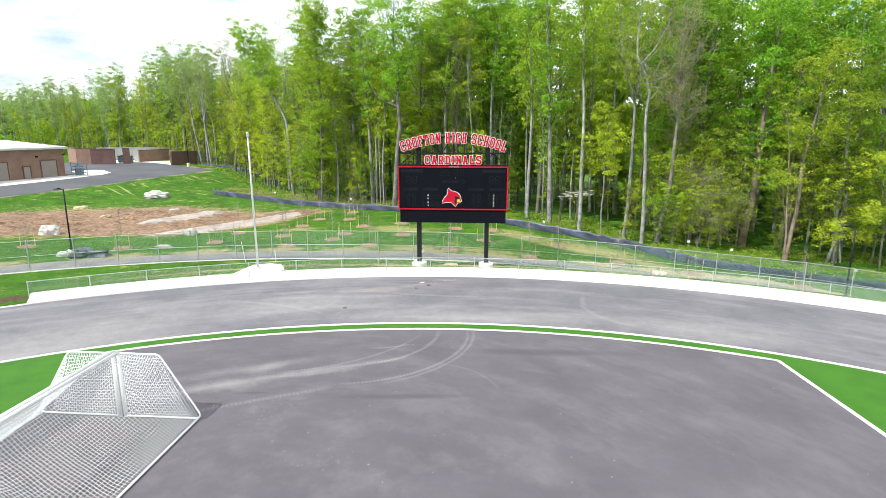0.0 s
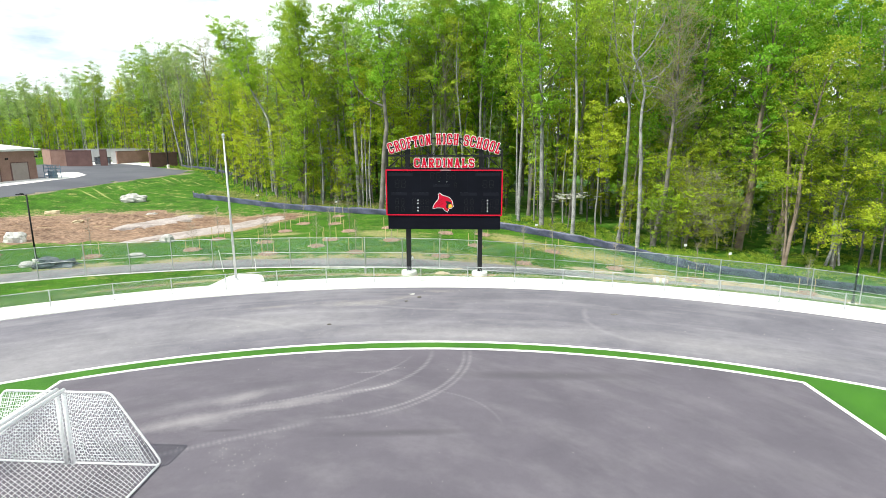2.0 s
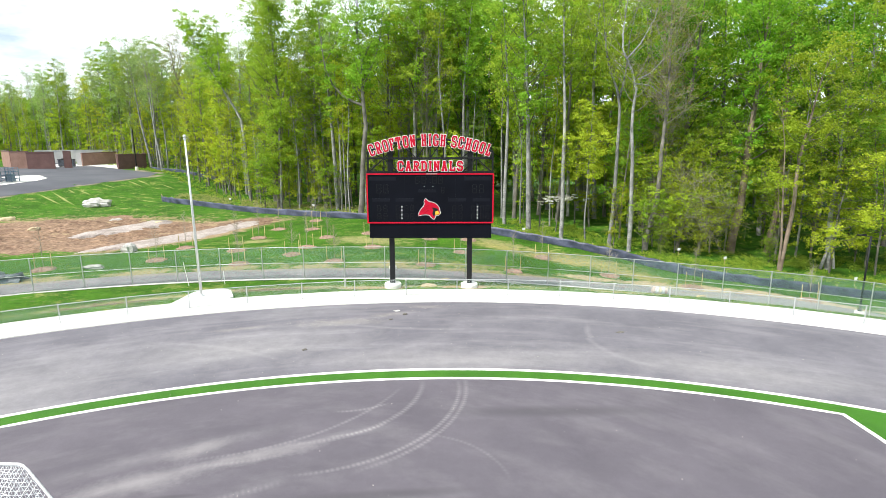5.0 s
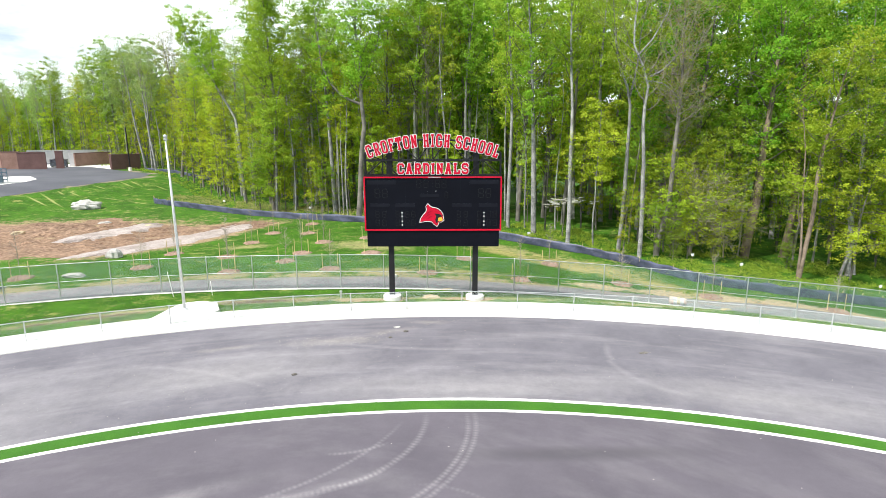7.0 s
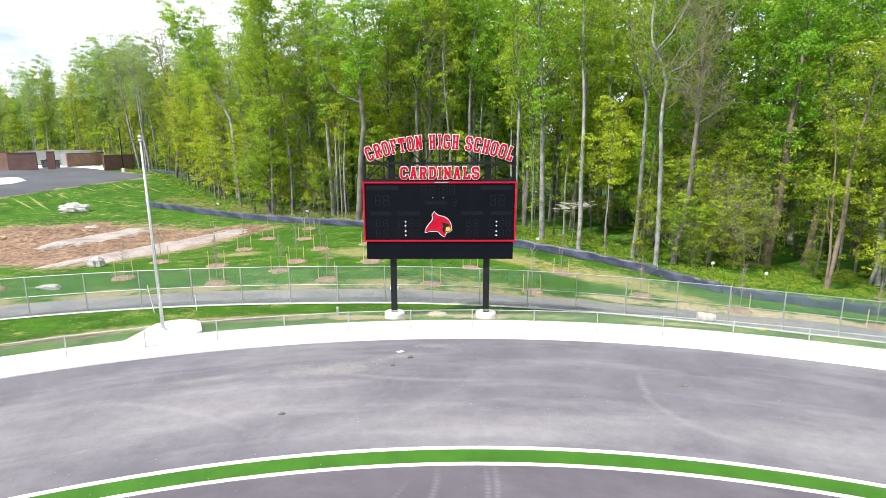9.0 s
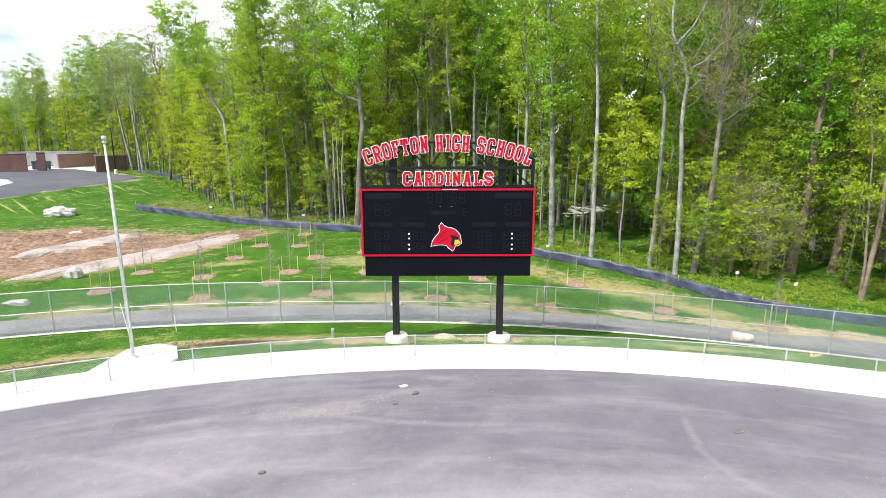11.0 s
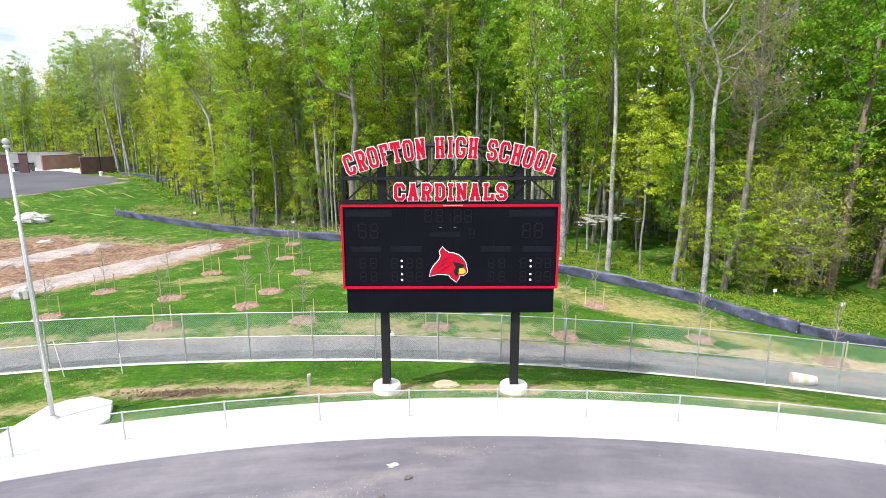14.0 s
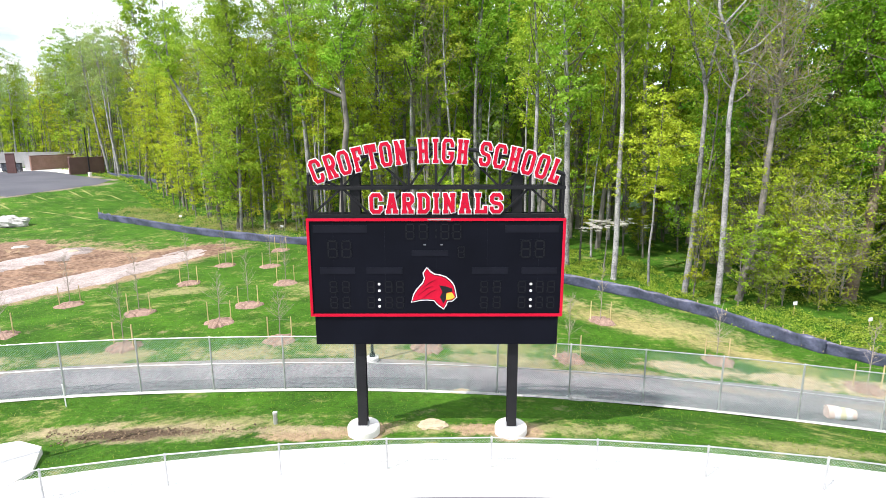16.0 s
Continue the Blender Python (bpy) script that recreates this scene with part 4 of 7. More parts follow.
# ---- scoreboard ----
# strokes of slab block capitals, in a box of one by one
BOWL = ((0.05, 1), (0.80, 1), (1, 0.86), (1, 0.62), (0.80, 0.48), (0.15, 0.48))
ROUND = ((0.80, 1), (0.20, 1), (0, 0.86), (0, 0.14), (0.20, 0), (0.80, 0))
STROKES = {
    "C": (((1, 0.66), (1, 0.86)) + ROUND + ((1, 0.14), (1, 0.34)),),
    "G": (((1, 0.68), (1, 0.86)) + ROUND + ((1, 0.14), (1, 0.40), (0.55, 0.40)),),
    "O": (((1, 0.50), (1, 0.86)) + ROUND + ((1, 0.14), (1, 0.50)),),
    "S": (((1, 0.70), (1, 0.86), (0.80, 1), (0.20, 1), (0, 0.86), (0, 0.66), (0.18, 0.54), (0.82, 0.46), (1, 0.34), (1, 0.14), (0.80, 0), (0.20, 0), (0, 0.14), (0, 0.30)),),
    "R": (((0.15, 0), (0.15, 1)), BOWL, ((0.55, 0.48), (0.86, 0)), ((-0.06, 0), (0.38, 0)), ((0.66, 0), (1.08, 0))),
    "F": (((0.18, 0), (0.18, 1)), ((-0.05, 1), (1, 1), (1, 0.74)), ((0.18, 0.52), (0.68, 0.52)), ((-0.05, 0), (0.46, 0))),
    "T": (((0, 0.72), (0, 1), (1, 1), (1, 0.72)), ((0.5, 1), (0.5, 0)), ((0.22, 0), (0.78, 0))),
    "N": (((0.12, 0), (0.12, 1)), ((0.88, 0), (0.88, 1)), ((0.12, 1), (0.88, 0)), ((-0.08, 1), (0.2, 1)), ((-0.08, 0), (0.34, 0)), ((0.66, 1), (1.08, 1))),
    "H": (((0.15, 0), (0.15, 1)), ((0.85, 0), (0.85, 1)), ((0.15, 0.5), (0.85, 0.5)), ((-0.06, 0), (0.36, 0)), ((0.64, 0), (1.06, 0)), ((-0.06, 1), (0.36, 1)), ((0.64, 1), (1.06, 1))),
    "I": (((0.5, 0), (0.5, 1)), ((-0.1, 0), (1.1, 0)), ((-0.1, 1), (1.1, 1))),
    "L": (((0.2, 0), (0.2, 1)), ((-0.04, 1), (0.46, 1)), ((-0.04, 0), (1, 0), (1, 0.30))),
    "A": (((0.12, 0), (0.44, 1)), ((0.88, 0), (0.56, 1)), ((0.28, 1), (0.72, 1)), ((0.25, 0.32), (0.75, 0.32)), ((-0.08, 0), (0.32, 0)), ((0.68, 0), (1.08, 0))),
    "D": (((0.18, 0), (0.18, 1)), ((-0.04, 1), (0.74, 1), (1, 0.82), (1, 0.18), (0.74, 0), (-0.04, 0))),
}


def stroke(s, pts, half, y0, y1, extend):
    """A flat band with mitred corners along pts, in the plane of x and z, between the depths y0 and y1."""
    pts = [Vector(p) for p in pts]
    pts[0] = pts[0] + (pts[0] - pts[1]).normalized() * extend
    pts[-1] = pts[-1] + (pts[-1] - pts[-2]).normalized() * extend
    n = len(pts)
    k = len(s.v)
    for i, p in enumerate(pts):
        d0 = (p - pts[i - 1]).normalized() if i else (pts[1] - p).normalized()
        d1 = (pts[i + 1] - p).normalized() if i < n - 1 else d0
        t = (d0 + d1).normalized()
        q = Vector((-t.y, t.x)) * half / max(0.5, t.dot(d1))
        for y in (y0, y1):
            s.v += [(p.x + q.x, y, p.y + q.y), (p.x - q.x, y, p.y - q.y)]
    for i in range(n - 1):
        a, b = k + 4 * i, k + 4 * i + 4
        s.f += [(a, a + 1, b + 1, b), (a + 2, b + 2, b + 3, a + 3), (a, b, b + 2, a + 2), (a + 1, a + 3, b + 3, b + 1)]
    s.f += [(k, k + 2, k + 3, k + 1), (k + 4 * n - 4, k + 4 * n - 3, k + 4 * n - 1, k + 4 * n - 2)]


def letter(ch, width, height, parent, m, weight=0.105):
    """A red slab capital on a white edge plate, upright in the plane of x and z."""
    for nm, mat, grow_by, front in (("letter", M_RED, 0.0, 0.0), ("edge_plate", M_WHITE, 0.034, 0.028)):
        s = Shape()
        h = weight / 2
        for i, line in enumerate(STROKES[ch]):
            pts = [(-width / 2 + h + x * (width - 2 * h), h + z * (height - 2 * h)) for x, z in line]
            stroke(s, pts, h + grow_by, front - 0.010 - 0.0015 * i, front + 0.014, grow_by + (0.0 if ch in "OCGS" else h * 0.35))
        part(nm, s, mat, parent, "red block letter" if front == 0 else "white letter outline").matrix_local = m


def make_scoreboard():
    sb = thing("scoreboard", pose(0.73, 41.1, 0, 0, 0, -3.9), "black football scoreboard with red letters on an arched steel truss", "scoreboard")
    W, H0, H1, HM = 4.06, 3.38, 7.57, 4.36
    for x in (-2.56, 2.56):
        zb = gz(0.73 + x, 41.1)
        part("footing", Shape().lathe([(0.55, zb - 0.3), (0.56, zb + 0.22), (0.53, zb + 0.28), (0.1, zb + 0.30)], 28, x, 0.22), M_CONCRETE, sb, "round concrete footing", smooth=False)
        s = Shape()
        zt = 9.35
        s.box(x, 0.07, (zt + 0.3 + zb) / 2, 0.32, 0.03, zt - zb - 0.3)
        s.box(x, 0.37, (zt + 0.3 + zb) / 2, 0.32, 0.03, zt - zb - 0.3)
        s.box(x, 0.22, (zt + 0.3 + zb) / 2, 0.035, 0.27, zt - zb - 0.3)
        part("post", s, M_BLACK, sb, "black steel beam post")
        part("base_plate", Shape().box(x, 0.22, zb + 0.315, 0.40, 0.40, 0.03), M_GALV, sb)
    s = Shape().box(0, -0.10, (HM + H1) / 2, 2 * W, 0.26, H1 - HM)
    part("cabinet", s, M_FACE, sb, "black scoreboard cabinet")
    part("lower_panel", Shape().box(0, -0.085, (H0 + HM) / 2 - 0.01, 2 * W - 0.22, 0.22, HM - H0 - 0.02), M_FACE, sb, "blank black lower panel")
    t = 0.085
    for cx, cz, sx, sz in ((0, H1 - t / 2, 2 * W + 0.02, t), (0, HM + t / 2, 2 * W + 0.02, t)):
        part("border", Shape().box(cx, -0.245, cz, sx, 0.05, sz), M_RED, sb, "red border strip")
    for sg in (-1, 1):
        part("border", Shape().box(sg * (W - t / 2 + 0.01), -0.243, (HM + H1) / 2, t, 0.046, H1 - HM - 2 * t), M_RED, sb, "red border strip")
    for k in range(5):
        part("seam", Shape().box(-W + 2 * W * (k + 0.5) / 5, -0.231, (HM + H1) / 2, 0.012, 0.006, H1 - HM - 0.2), M_CAPTION, sb)
    F = -0.236

    def digit(x, z, w, h):
        z += 0.06
        b = w * 0.17
        plate = part("digit", Shape().box(x, F + 0.004, z, w * 1.35, 0.010, h * 1.18), M_FACE, sb, "unlit seven-segment digit")
        for cx, cz, sx, sz in ((0, h / 2, w - b, b), (0, 0, w - b, b), (0, -h / 2, w - b, b), (-w / 2, h / 4, b, h / 2 - b), (w / 2, h / 4, b, h / 2 - b), (-w / 2, -h / 4, b, h / 2 - b), (w / 2, -h / 4, b, h / 2 - b)):
            part("segment", Shape().box(x + cx, F - 0.003, z + cz, sx, 0.012, sz), M_DIGIT, plate)

    def strip(x, z, w, h=0.19):
        z += 0.05
        part("caption", Shape().box(x, F, z, w, 0.012, h), M_CAPTION, sb, "dark caption strip")

    def dot(x, z):
        z += 0.05
        s = Shape()
        s.lathe([(0.045, -0.008), (0.042, 0.008)], 12)
        s.v = [(x + a, F - 0.004 + c, z + b) for a, b, c in s.v]
        part("dot", s, M_WHITE, sb, "white lamp dot")

    for x in (-0.82, -0.40, 0.28, 0.66):
        digit(x, 7.08, 0.24, 0.46)
    for x, z in ((0.0, 7.18), (0.0, 6.98)):
        part("colon", Shape().box(x, F, z, 0.06, 0.012, 0.06), M_DIGIT, sb)
    for x in (-0.36, 0.18):
        part("mark", Shape().box(x, F, 6.72, 0.09, 0.012, 0.018), M_GALV, sb)
    strip(-0.2, 6.40, 1.15)
    digit(0.80, 6.42, 0.18, 0.34)
    for sg in (-1, 1):
        strip(sg * 3.02, 7.18, 1.7, 0.24)
        for d in (-0.22, 0.22):
            digit(sg * 3.06 + d, 6.52, 0.27, 0.52)
    for x in (-3.15, -1.65, 1.72, 3.28):
        strip(x, 5.83, 1.12 if abs(x) > 2 else 1.15, 0.22)
    for z in (5.28, 4.76):
        for x in (-3.3, -2.9, -2.1, -1.53, -1.17, 1.54, 1.95, 2.75, 3.32, 3.68):
            digit(x, z, 0.21, 0.36)
        for x in (-1.83, 3.03):
            dot(x, z + 0.11)
            dot(x, z - 0.11)
    part("maker_plate", Shape().box(0.1, -0.272, H1 - 0.035, 0.72, 0.012, 0.045), M_GALV, sb, "small pale maker's plate")

    def crest(pts, y, mat, label):
        s = Shape()
        n = len(pts)
        s.v = [(x, y, z) for x, z in pts] + [(x, y + 0.012, z) for x, z in pts]
        s.f = [tuple(range(n)), tuple(reversed(range(n, 2 * n)))] + [((i + 1) % n, i, n + i, n + (i + 1) % n) for i in range(n)]
        part("emblem", s, mat, sb, label)

    body = [(-0.78, -0.45), (-0.70, -0.25), (-0.60, -0.08), (-0.40, 0.14), (-0.34, 0.31), (-0.38, 0.48), (-0.29, 0.63), (-0.20, 0.50), (-0.06, 0.41), (0.14, 0.38), (0.30, 0.32), (0.44, 0.20), (0.55, 0.04), (0.58, -0.12), (0.62, -0.31), (0.50, -0.41), (0.34, -0.42), (0.29, -0.56), (0.24, -0.68), (0.06, -0.54), (-0.05, -0.40), (-0.28, -0.37), (-0.50, -0.38)]
    cz = 5.32

    def outline(pts, grow_by):
        n = len(pts)
        out = []
        for i in range(n):
            a, p, b = Vector(pts[i - 1]), Vector(pts[i]), Vector(pts[(i + 1) % n])
            q = (b - a).normalized()
            out.append((p.x - q.y * grow_by, p.y + q.x * grow_by))
        return out

    crest([(x, cz + z) for x, z in outline(body, 0.055)], F - 0.014, M_WHITE, "white edge of the emblem")
    crest([(x, cz + z) for x, z in outline(body, 0.020)], F - 0.021, M_BLACK, "black line round the emblem")
    crest([(x, cz + z) for x, z in body], F - 0.028, M_RED, "plain red crested emblem")
    crest([(x, cz + z) for x, z in ((0.10, 0.08), (0.30, 0.05), (0.50, -0.02), (0.52, -0.12), (0.34, -0.16), (0.30, -0.40), (0.22, -0.52), (0.12, -0.30), (0.20, -0.14))], F - 0.035, M_BLACK, "plain black wedge of the emblem")
    for dx, dz in ((0.0, 0.0), (0.12, -0.12), (0.10, 0.20)):
        crest([(-0.60 + dx, cz - 0.26 + dz), (-0.30 + dx, cz + 0.00 + dz), (-0.10 + dx, cz + 0.07 + dz), (-0.28 + dx, cz - 0.03 + dz)], F - 0.035, M_CRIMSON, "plain dark red streak of the emblem")
    crest([(x, cz + z) for x, z in ((0.33, -0.18), (0.50, -0.15), (0.60, -0.31), (0.49, -0.38), (0.31, -0.39))], F - 0.042, M_YELLOW, "plain yellow wedge of the emblem")

    # arched truss above the cabinet
    R, ZC = 10.3, 9.72 - 10.3

    def arch(x):
        return ZC + math.sqrt(R * R - x * x)

    for y, nm in ((0.0, "truss"), (0.42, "rear_truss")):
        for z in (H1 + 0.05, 8.50):
            part("rail", Shape().box(0, y, z, 2 * W, 0.09, 0.11), M_BLACK, sb)
        xs = [-W + 0.06 + (2 * W - 0.12) * i / 16 for i in range(17)]
        s = Shape().tube([(a, y, arch(a)) for a in xs], 0.058, 8)
        part("arch", s, M_BLACK, sb, "black arched top rail")
        posts = [-W + 0.06, -2.95, -2.0, -0.85, 0.0, 0.85, 2.0, 2.95, W - 0.06]
        if y > 0:
            posts = posts[::4]
        for x in posts:
            part("upright", Shape().box(x, y, (H1 + arch(x)) / 2, 0.075, 0.07, arch(x) - H1), M_BLACK, sb)
        if y == 0.0:
            for a, b in zip(posts, posts[1:]):
                m = (a + b) / 2
                up_first = m > 0
                p, q = ((a, 8.50), (b, arch(b))) if up_first == (posts.index(a) % 2 == 0) else ((a, arch(a)), (b, 8.50))
                part("brace", Shape().beam((p[0], y + 0.03, p[1]), (q[0], y + 0.03, q[1]), 0.06, 0.07), M_BLACK, sb)
            for a, b, f in ((-W + 0.06, -2.95, 1), (-2.95, -2.0, 0), (2.0, 2.95, 1), (2.95, W - 0.06, 0), (-2.0, -0.85, 1), (0.85, 2.0, 0)):
                z0, z1 = (H1, 8.5) if f else (8.5, H1)
                part("brace", Shape().beam((a, y + 0.03, z0), (b, y + 0.03, z1), 0.06, 0.07), M_BLACK, sb)
    for sg in (-1, 1):
        part("tie", Shape().beam((sg * (W - 0.06), 0.0, 8.5), (sg * (W - 0.06), 0.42, 8.5), 0.07, 0.07), M_BLACK, sb)

    RB, ZB = 11.0, 9.27 - 11.0
    words, wide = "CROFTON HIGH SCHOOL", {"I": 0.22, " ": 0.17, "F": 0.33, "T": 0.35, "L": 0.32}
    total = sum(wide.get(c, 0.360) + 0.078 for c in words) - 0.078
    u = -total / 2
    for c in words:
        w = wide.get(c, 0.360)
        if c != " ":
            a = (u + w / 2) * 1.0 / RB
            letter(c, w, 0.74, sb, pose(RB * math.sin(a), -0.10, ZB + RB * math.cos(a), 0, 0, 0) @ pose(0, 0, 0, 0, math.degrees(a), 0))
        u += w + 0.078
    words = "CARDINALS"
    total = sum((wide.get(c, 0.43) if c == "I" else 0.41) + 0.083 for c in words) - 0.083
    u = -total / 2
    for i, c in enumerate(words):
        w = 0.24 if c == "I" else 0.41
        letter(c, w, 0.64, sb, pose(u + w / 2, -0.10, 7.70), 0.115)
        u += w + 0.083
    return sb


make_scoreboard()


# ---- flagpole, lamp posts ----
def make_flagpole(x, y):
    f = thing("flagpole", pose(x, y, 0.10, 0, -0.6, 0), "tall bare aluminium flagpole with no flag on a concrete pad", "flagpole")
    part("shaft", Shape().tube([(0, 0, 0), (0, 0, 5), (0, 0, 9.62)], [0.085, 0.075, 0.045], 14), M_POLE, f, smooth=True)
    part("collar", Shape().lathe([(0.20, 0.0), (0.19, 0.03), (0.12, 0.10), (0.09, 0.14)], 18), M_POLE, f, "spun metal base collar")
    part("truck", Shape().lathe([(0.05, 9.60), (0.10, 9.63), (0.10, 9.69), (0.04, 9.72)], 12), M_POLE, f)
    s = Shape().lathe([(0.03, 9.72)] + [(0.105 * math.sin(a), 9.82 - 0.105 * math.cos(a)) for a in (0.4, 0.9, 1.4, 1.9, 2.4, 2.9)], 14)
    part("ball", s, M_POLE, f, "metal ball finial", smooth=True)
    part("cleat", Shape().box(0, -0.10, 1.35, 0.05, 0.05, 0.24), M_POLE, f)
    part("rope", Shape().tube([(0.05, -0.09, 1.3), (0.07, -0.09, 5), (0.05, -0.06, 9.6)], 0.006, 4), M_NET, f)


make_flagpole(-13.72, 39.75)


def make_lamp_post(x, y, turn):
    z = gz(x, y)
    f = thing("lamp_post", pose(x, y, z, 0, 0, turn), "slim black path lamp post with a flat lamp head", "lamp post", "lamp posts along the path")
    part("footing", Shape().lathe([(0.30, -0.3), (0.31, 0.22), (0.27, 0.26), (0.05, 0.27)], 20), M_CONCRETE, f, "round concrete footing")
    part("pole", Shape().tube([(0, 0, 0.25), (0, 0, 5.75)], [0.07, 0.06], 10), M_BLACK, f, smooth=True)
    part("base_cover", Shape().box(0, 0, 0.33, 0.26, 0.26, 0.14), M_BLACK, f)
    part("arm", Shape().tube([(0, 0, 5.68), (0.30, 0, 5.74)], 0.03, 8), M_BLACK, f)
    s = Shape().box(0.52, 0, 5.77, 0.52, 0.30, 0.07).box(0.40, 0, 5.83, 0.22, 0.18, 0.06)
    part("lamp_head", s, M_BLACK, f, "flat black lamp head")


make_lamp_post(-33.9, 49.2, 180)
make_lamp_post(-2.0, 49.1, 180)
make_lamp_post(31.6, 41.6, 150)


# ---- two goals stood mouth to mouth ----
def net_patch(s, p00, p10, p01, p11, nu, nv, r, sag):
    """A square-meshed net over a four-sided field, hanging a little slack."""
    p00, p10, p01, p11 = (Vector(p) for p in (p00, p10, p01, p11))

    def at(u, v):
        p = (p00 * (1 - u) + p10 * u) * (1 - v) + (p01 * (1 - u) + p11 * u) * v
        k = 16 * u * (1 - u) * v * (1 - v)
        return p + Vector(sag) * (k + 0.25 * k * noise.noise(Vector((u * 6, v * 6, 2.0))))

    for i in range(nu + 1):
        s.tube([at(i / nu, j / 6) for j in range(7)], r, 3, cap=False)
    for j in range(nv + 1):
        s.tube([at(i / 8, j / nv) for i in range(9)], r, 3, cap=False)


def make_goal(m, mirror, label):
    """Mouth at x = 0, standing along -y from the origin; the net behind it to +x, or to -x when mirrored."""
    g = thing("soccer_goal", m, label, "goal", "two goals stood mouth to mouth")
    k = -1.0 if mirror else 1.0
    L, H = 7.32, 2.44
    D0, D1 = (1.78, 3.10) if mirror else (1.62, 2.88)
    o = 0.105 * k
    for y in (0.0, -L):
        part("post", Shape().tube([(o, y, 0.0), (o, y, H)], 0.06, 14), M_WHITE, g, smooth=True)
        s = Shape().tube([(o, y, H - 0.03), (k * (D1 * 0.5), y, H - 0.03), (k * (D0 - 0.16), y, H - 0.03), (k * (D0 - 0.05), y, H - 0.07), (k * (D0 + 0.05), y, H - 0.18), (k * (D1 - 0.14), y, 0.46), (k * (D1 - 0.02), y, 0.24), (k * (D1 - 0.02), y, 0.14), (k * (D1 - 0.08), y, 0.07), (k * (D1 - 0.20), y, 0.05), (o, y, 0.05)], 0.032, 10)
        part("side_frame", s, M_WHITE, g, "bent white side tube", smooth=True)
    part("crossbar", Shape().tube([(o, 0.06, H), (o, -L - 0.06, H)], 0.06, 14), M_WHITE, g, smooth=True)
    part("ground_bar", Shape().tube([(k * (D1 - 0.08), 0, 0.05), (k * (D1 - 0.08), -L, 0.05)], 0.032, 10), M_WHITE, g, smooth=True)
    n = Shape()
    c, r = 0.11, 0.0075
    rim = [(o, H - 0.05), (k * D0 * 0.5, H - 0.06), (k * D0, H - 0.10), (k * (D0 + D1) / 2, H / 2), (k * (D1 - 0.1), 0.08)]

    def cloth(u, v):
        """The net held by the side tubes at both ends and hanging slack between them."""
        e = abs(2 * u - 1) ** 3.5
        q = min(3.999, v * 4)
        a, b = rim[int(q)], rim[int(q) + 1]
        t = q - int(q)
        ex, ez = a[0] + (b[0] - a[0]) * t, a[1] + (b[1] - a[1]) * t
        mx, mz = o + (k * (D1 - 0.1) - o) * v ** 1.25, (H - 0.05) * (1 - v) + 0.08 * v - 0.55 * v * (1 - v)
        w = 0.04 * noise.noise(Vector((u * 9, v * 5, 3.0)))
        return Vector((mx + (ex - mx) * e + w, -L * u, max(0.05, mz + (ez - mz) * e + w)))

    nu, nv = int(L / c), int(3.6 / c)
    for i in range(nu + 1):
        n.tube([cloth(i / nu, j / 10) for j in range(11)], r, 3, cap=False)
    for j in range(nv + 1):
        n.tube([cloth(i / 16, j / nv) for i in range(17)], r, 3, cap=False)
    part("net", n, M_NET, g, "white cord net")
    for y in (0.0, -L):
        n = Shape()
        net_patch(n, (o, y, 0.06), (k * D1 * 0.86, y, 0.08), (o, y, H - 0.05), (k * D0, y, H - 0.08), int(D1 / c), int(H / c), r, (0, -0.12 if y == 0 else 0.12, 0))
        part("side_net", n, M_NET, g, "white cord side net")
    return g


GOAL_POSE = pose(-11.42, 18.05, 0.012, 0, 0, -4.5)
make_goal(GOAL_POSE, False, "white tubular soccer goal with net, mouth against its twin")
make_goal(GOAL_POSE, True, "white tubular soccer goal with net, backing onto the turf")


# ---- trees ----
def leaves(centres, size, spread, per, rs, outward=None):
    """Many small leaves in loose clumps. The leaves of a clump share their tilt: upward, and away from the stem."""
    centres = np.asarray(centres, float).reshape(-1, 3)
    k = len(centres)
    tilt = rs.normal(0, 0.40, (k, 3)) + np.array([0, 0, 0.85])
    if outward is not None:
        tilt = tilt + 0.55 * np.asarray(outward, float).reshape(-1, 3)
    big = rs.uniform(0.55, 1.35, (k, 1))
    c, tilt, big = (np.repeat(q, per, axis=0) for q in (centres, tilt, big))
    n = len(c)
    d = rs.normal(0, 1, (n, 3))
    d /= np.linalg.norm(d, axis=1, keepdims=True)
    c = c + d * (rs.uniform(0, 1, (n, 1)) ** 0.55) * big * spread * np.array([1.0, 1.0, 0.48])
    nn = rs.normal(0, 0.55, (n, 3)) + 0.45 * d + tilt
    nn /= np.linalg.norm(nn, axis=1, keepdims=True)
    u = np.cross(nn, rs.normal(0, 1, (n, 3)))
    u /= np.linalg.norm(u, axis=1, keepdims=True) + 1e-9
    w = np.cross(nn, u)
    s = size * rs.uniform(0.6, 1.35, (n, 1))
    verts = np.stack([c - u * s * 0.55, c + u * s * 0.35 + w * s * 0.48, c + u * s * 0.35 - w * s * 0.48], 1).reshape(-1, 3)
    return verts, np.arange(n)[:, None] * 3 + np.arange(3)[None]


def quick_mesh(name, verts, faces, material):
    k = faces.shape[1]
    me = bpy.data.meshes.new(name)
    me.vertices.add(len(verts))
    me.vertices.foreach_set("co", np.ascontiguousarray(verts, dtype=np.float32).ravel())
    me.loops.add(faces.size)
    me.loops.foreach_set("vertex_index", np.ascontiguousarray(faces, dtype=np.int32).ravel())
    me.polygons.add(len(faces))
    me.polygons.foreach_set("loop_start", np.arange(0, faces.size, k, dtype=np.int32))
    me.materials.append(material)
    me.update(calc_edges=True)
    return me


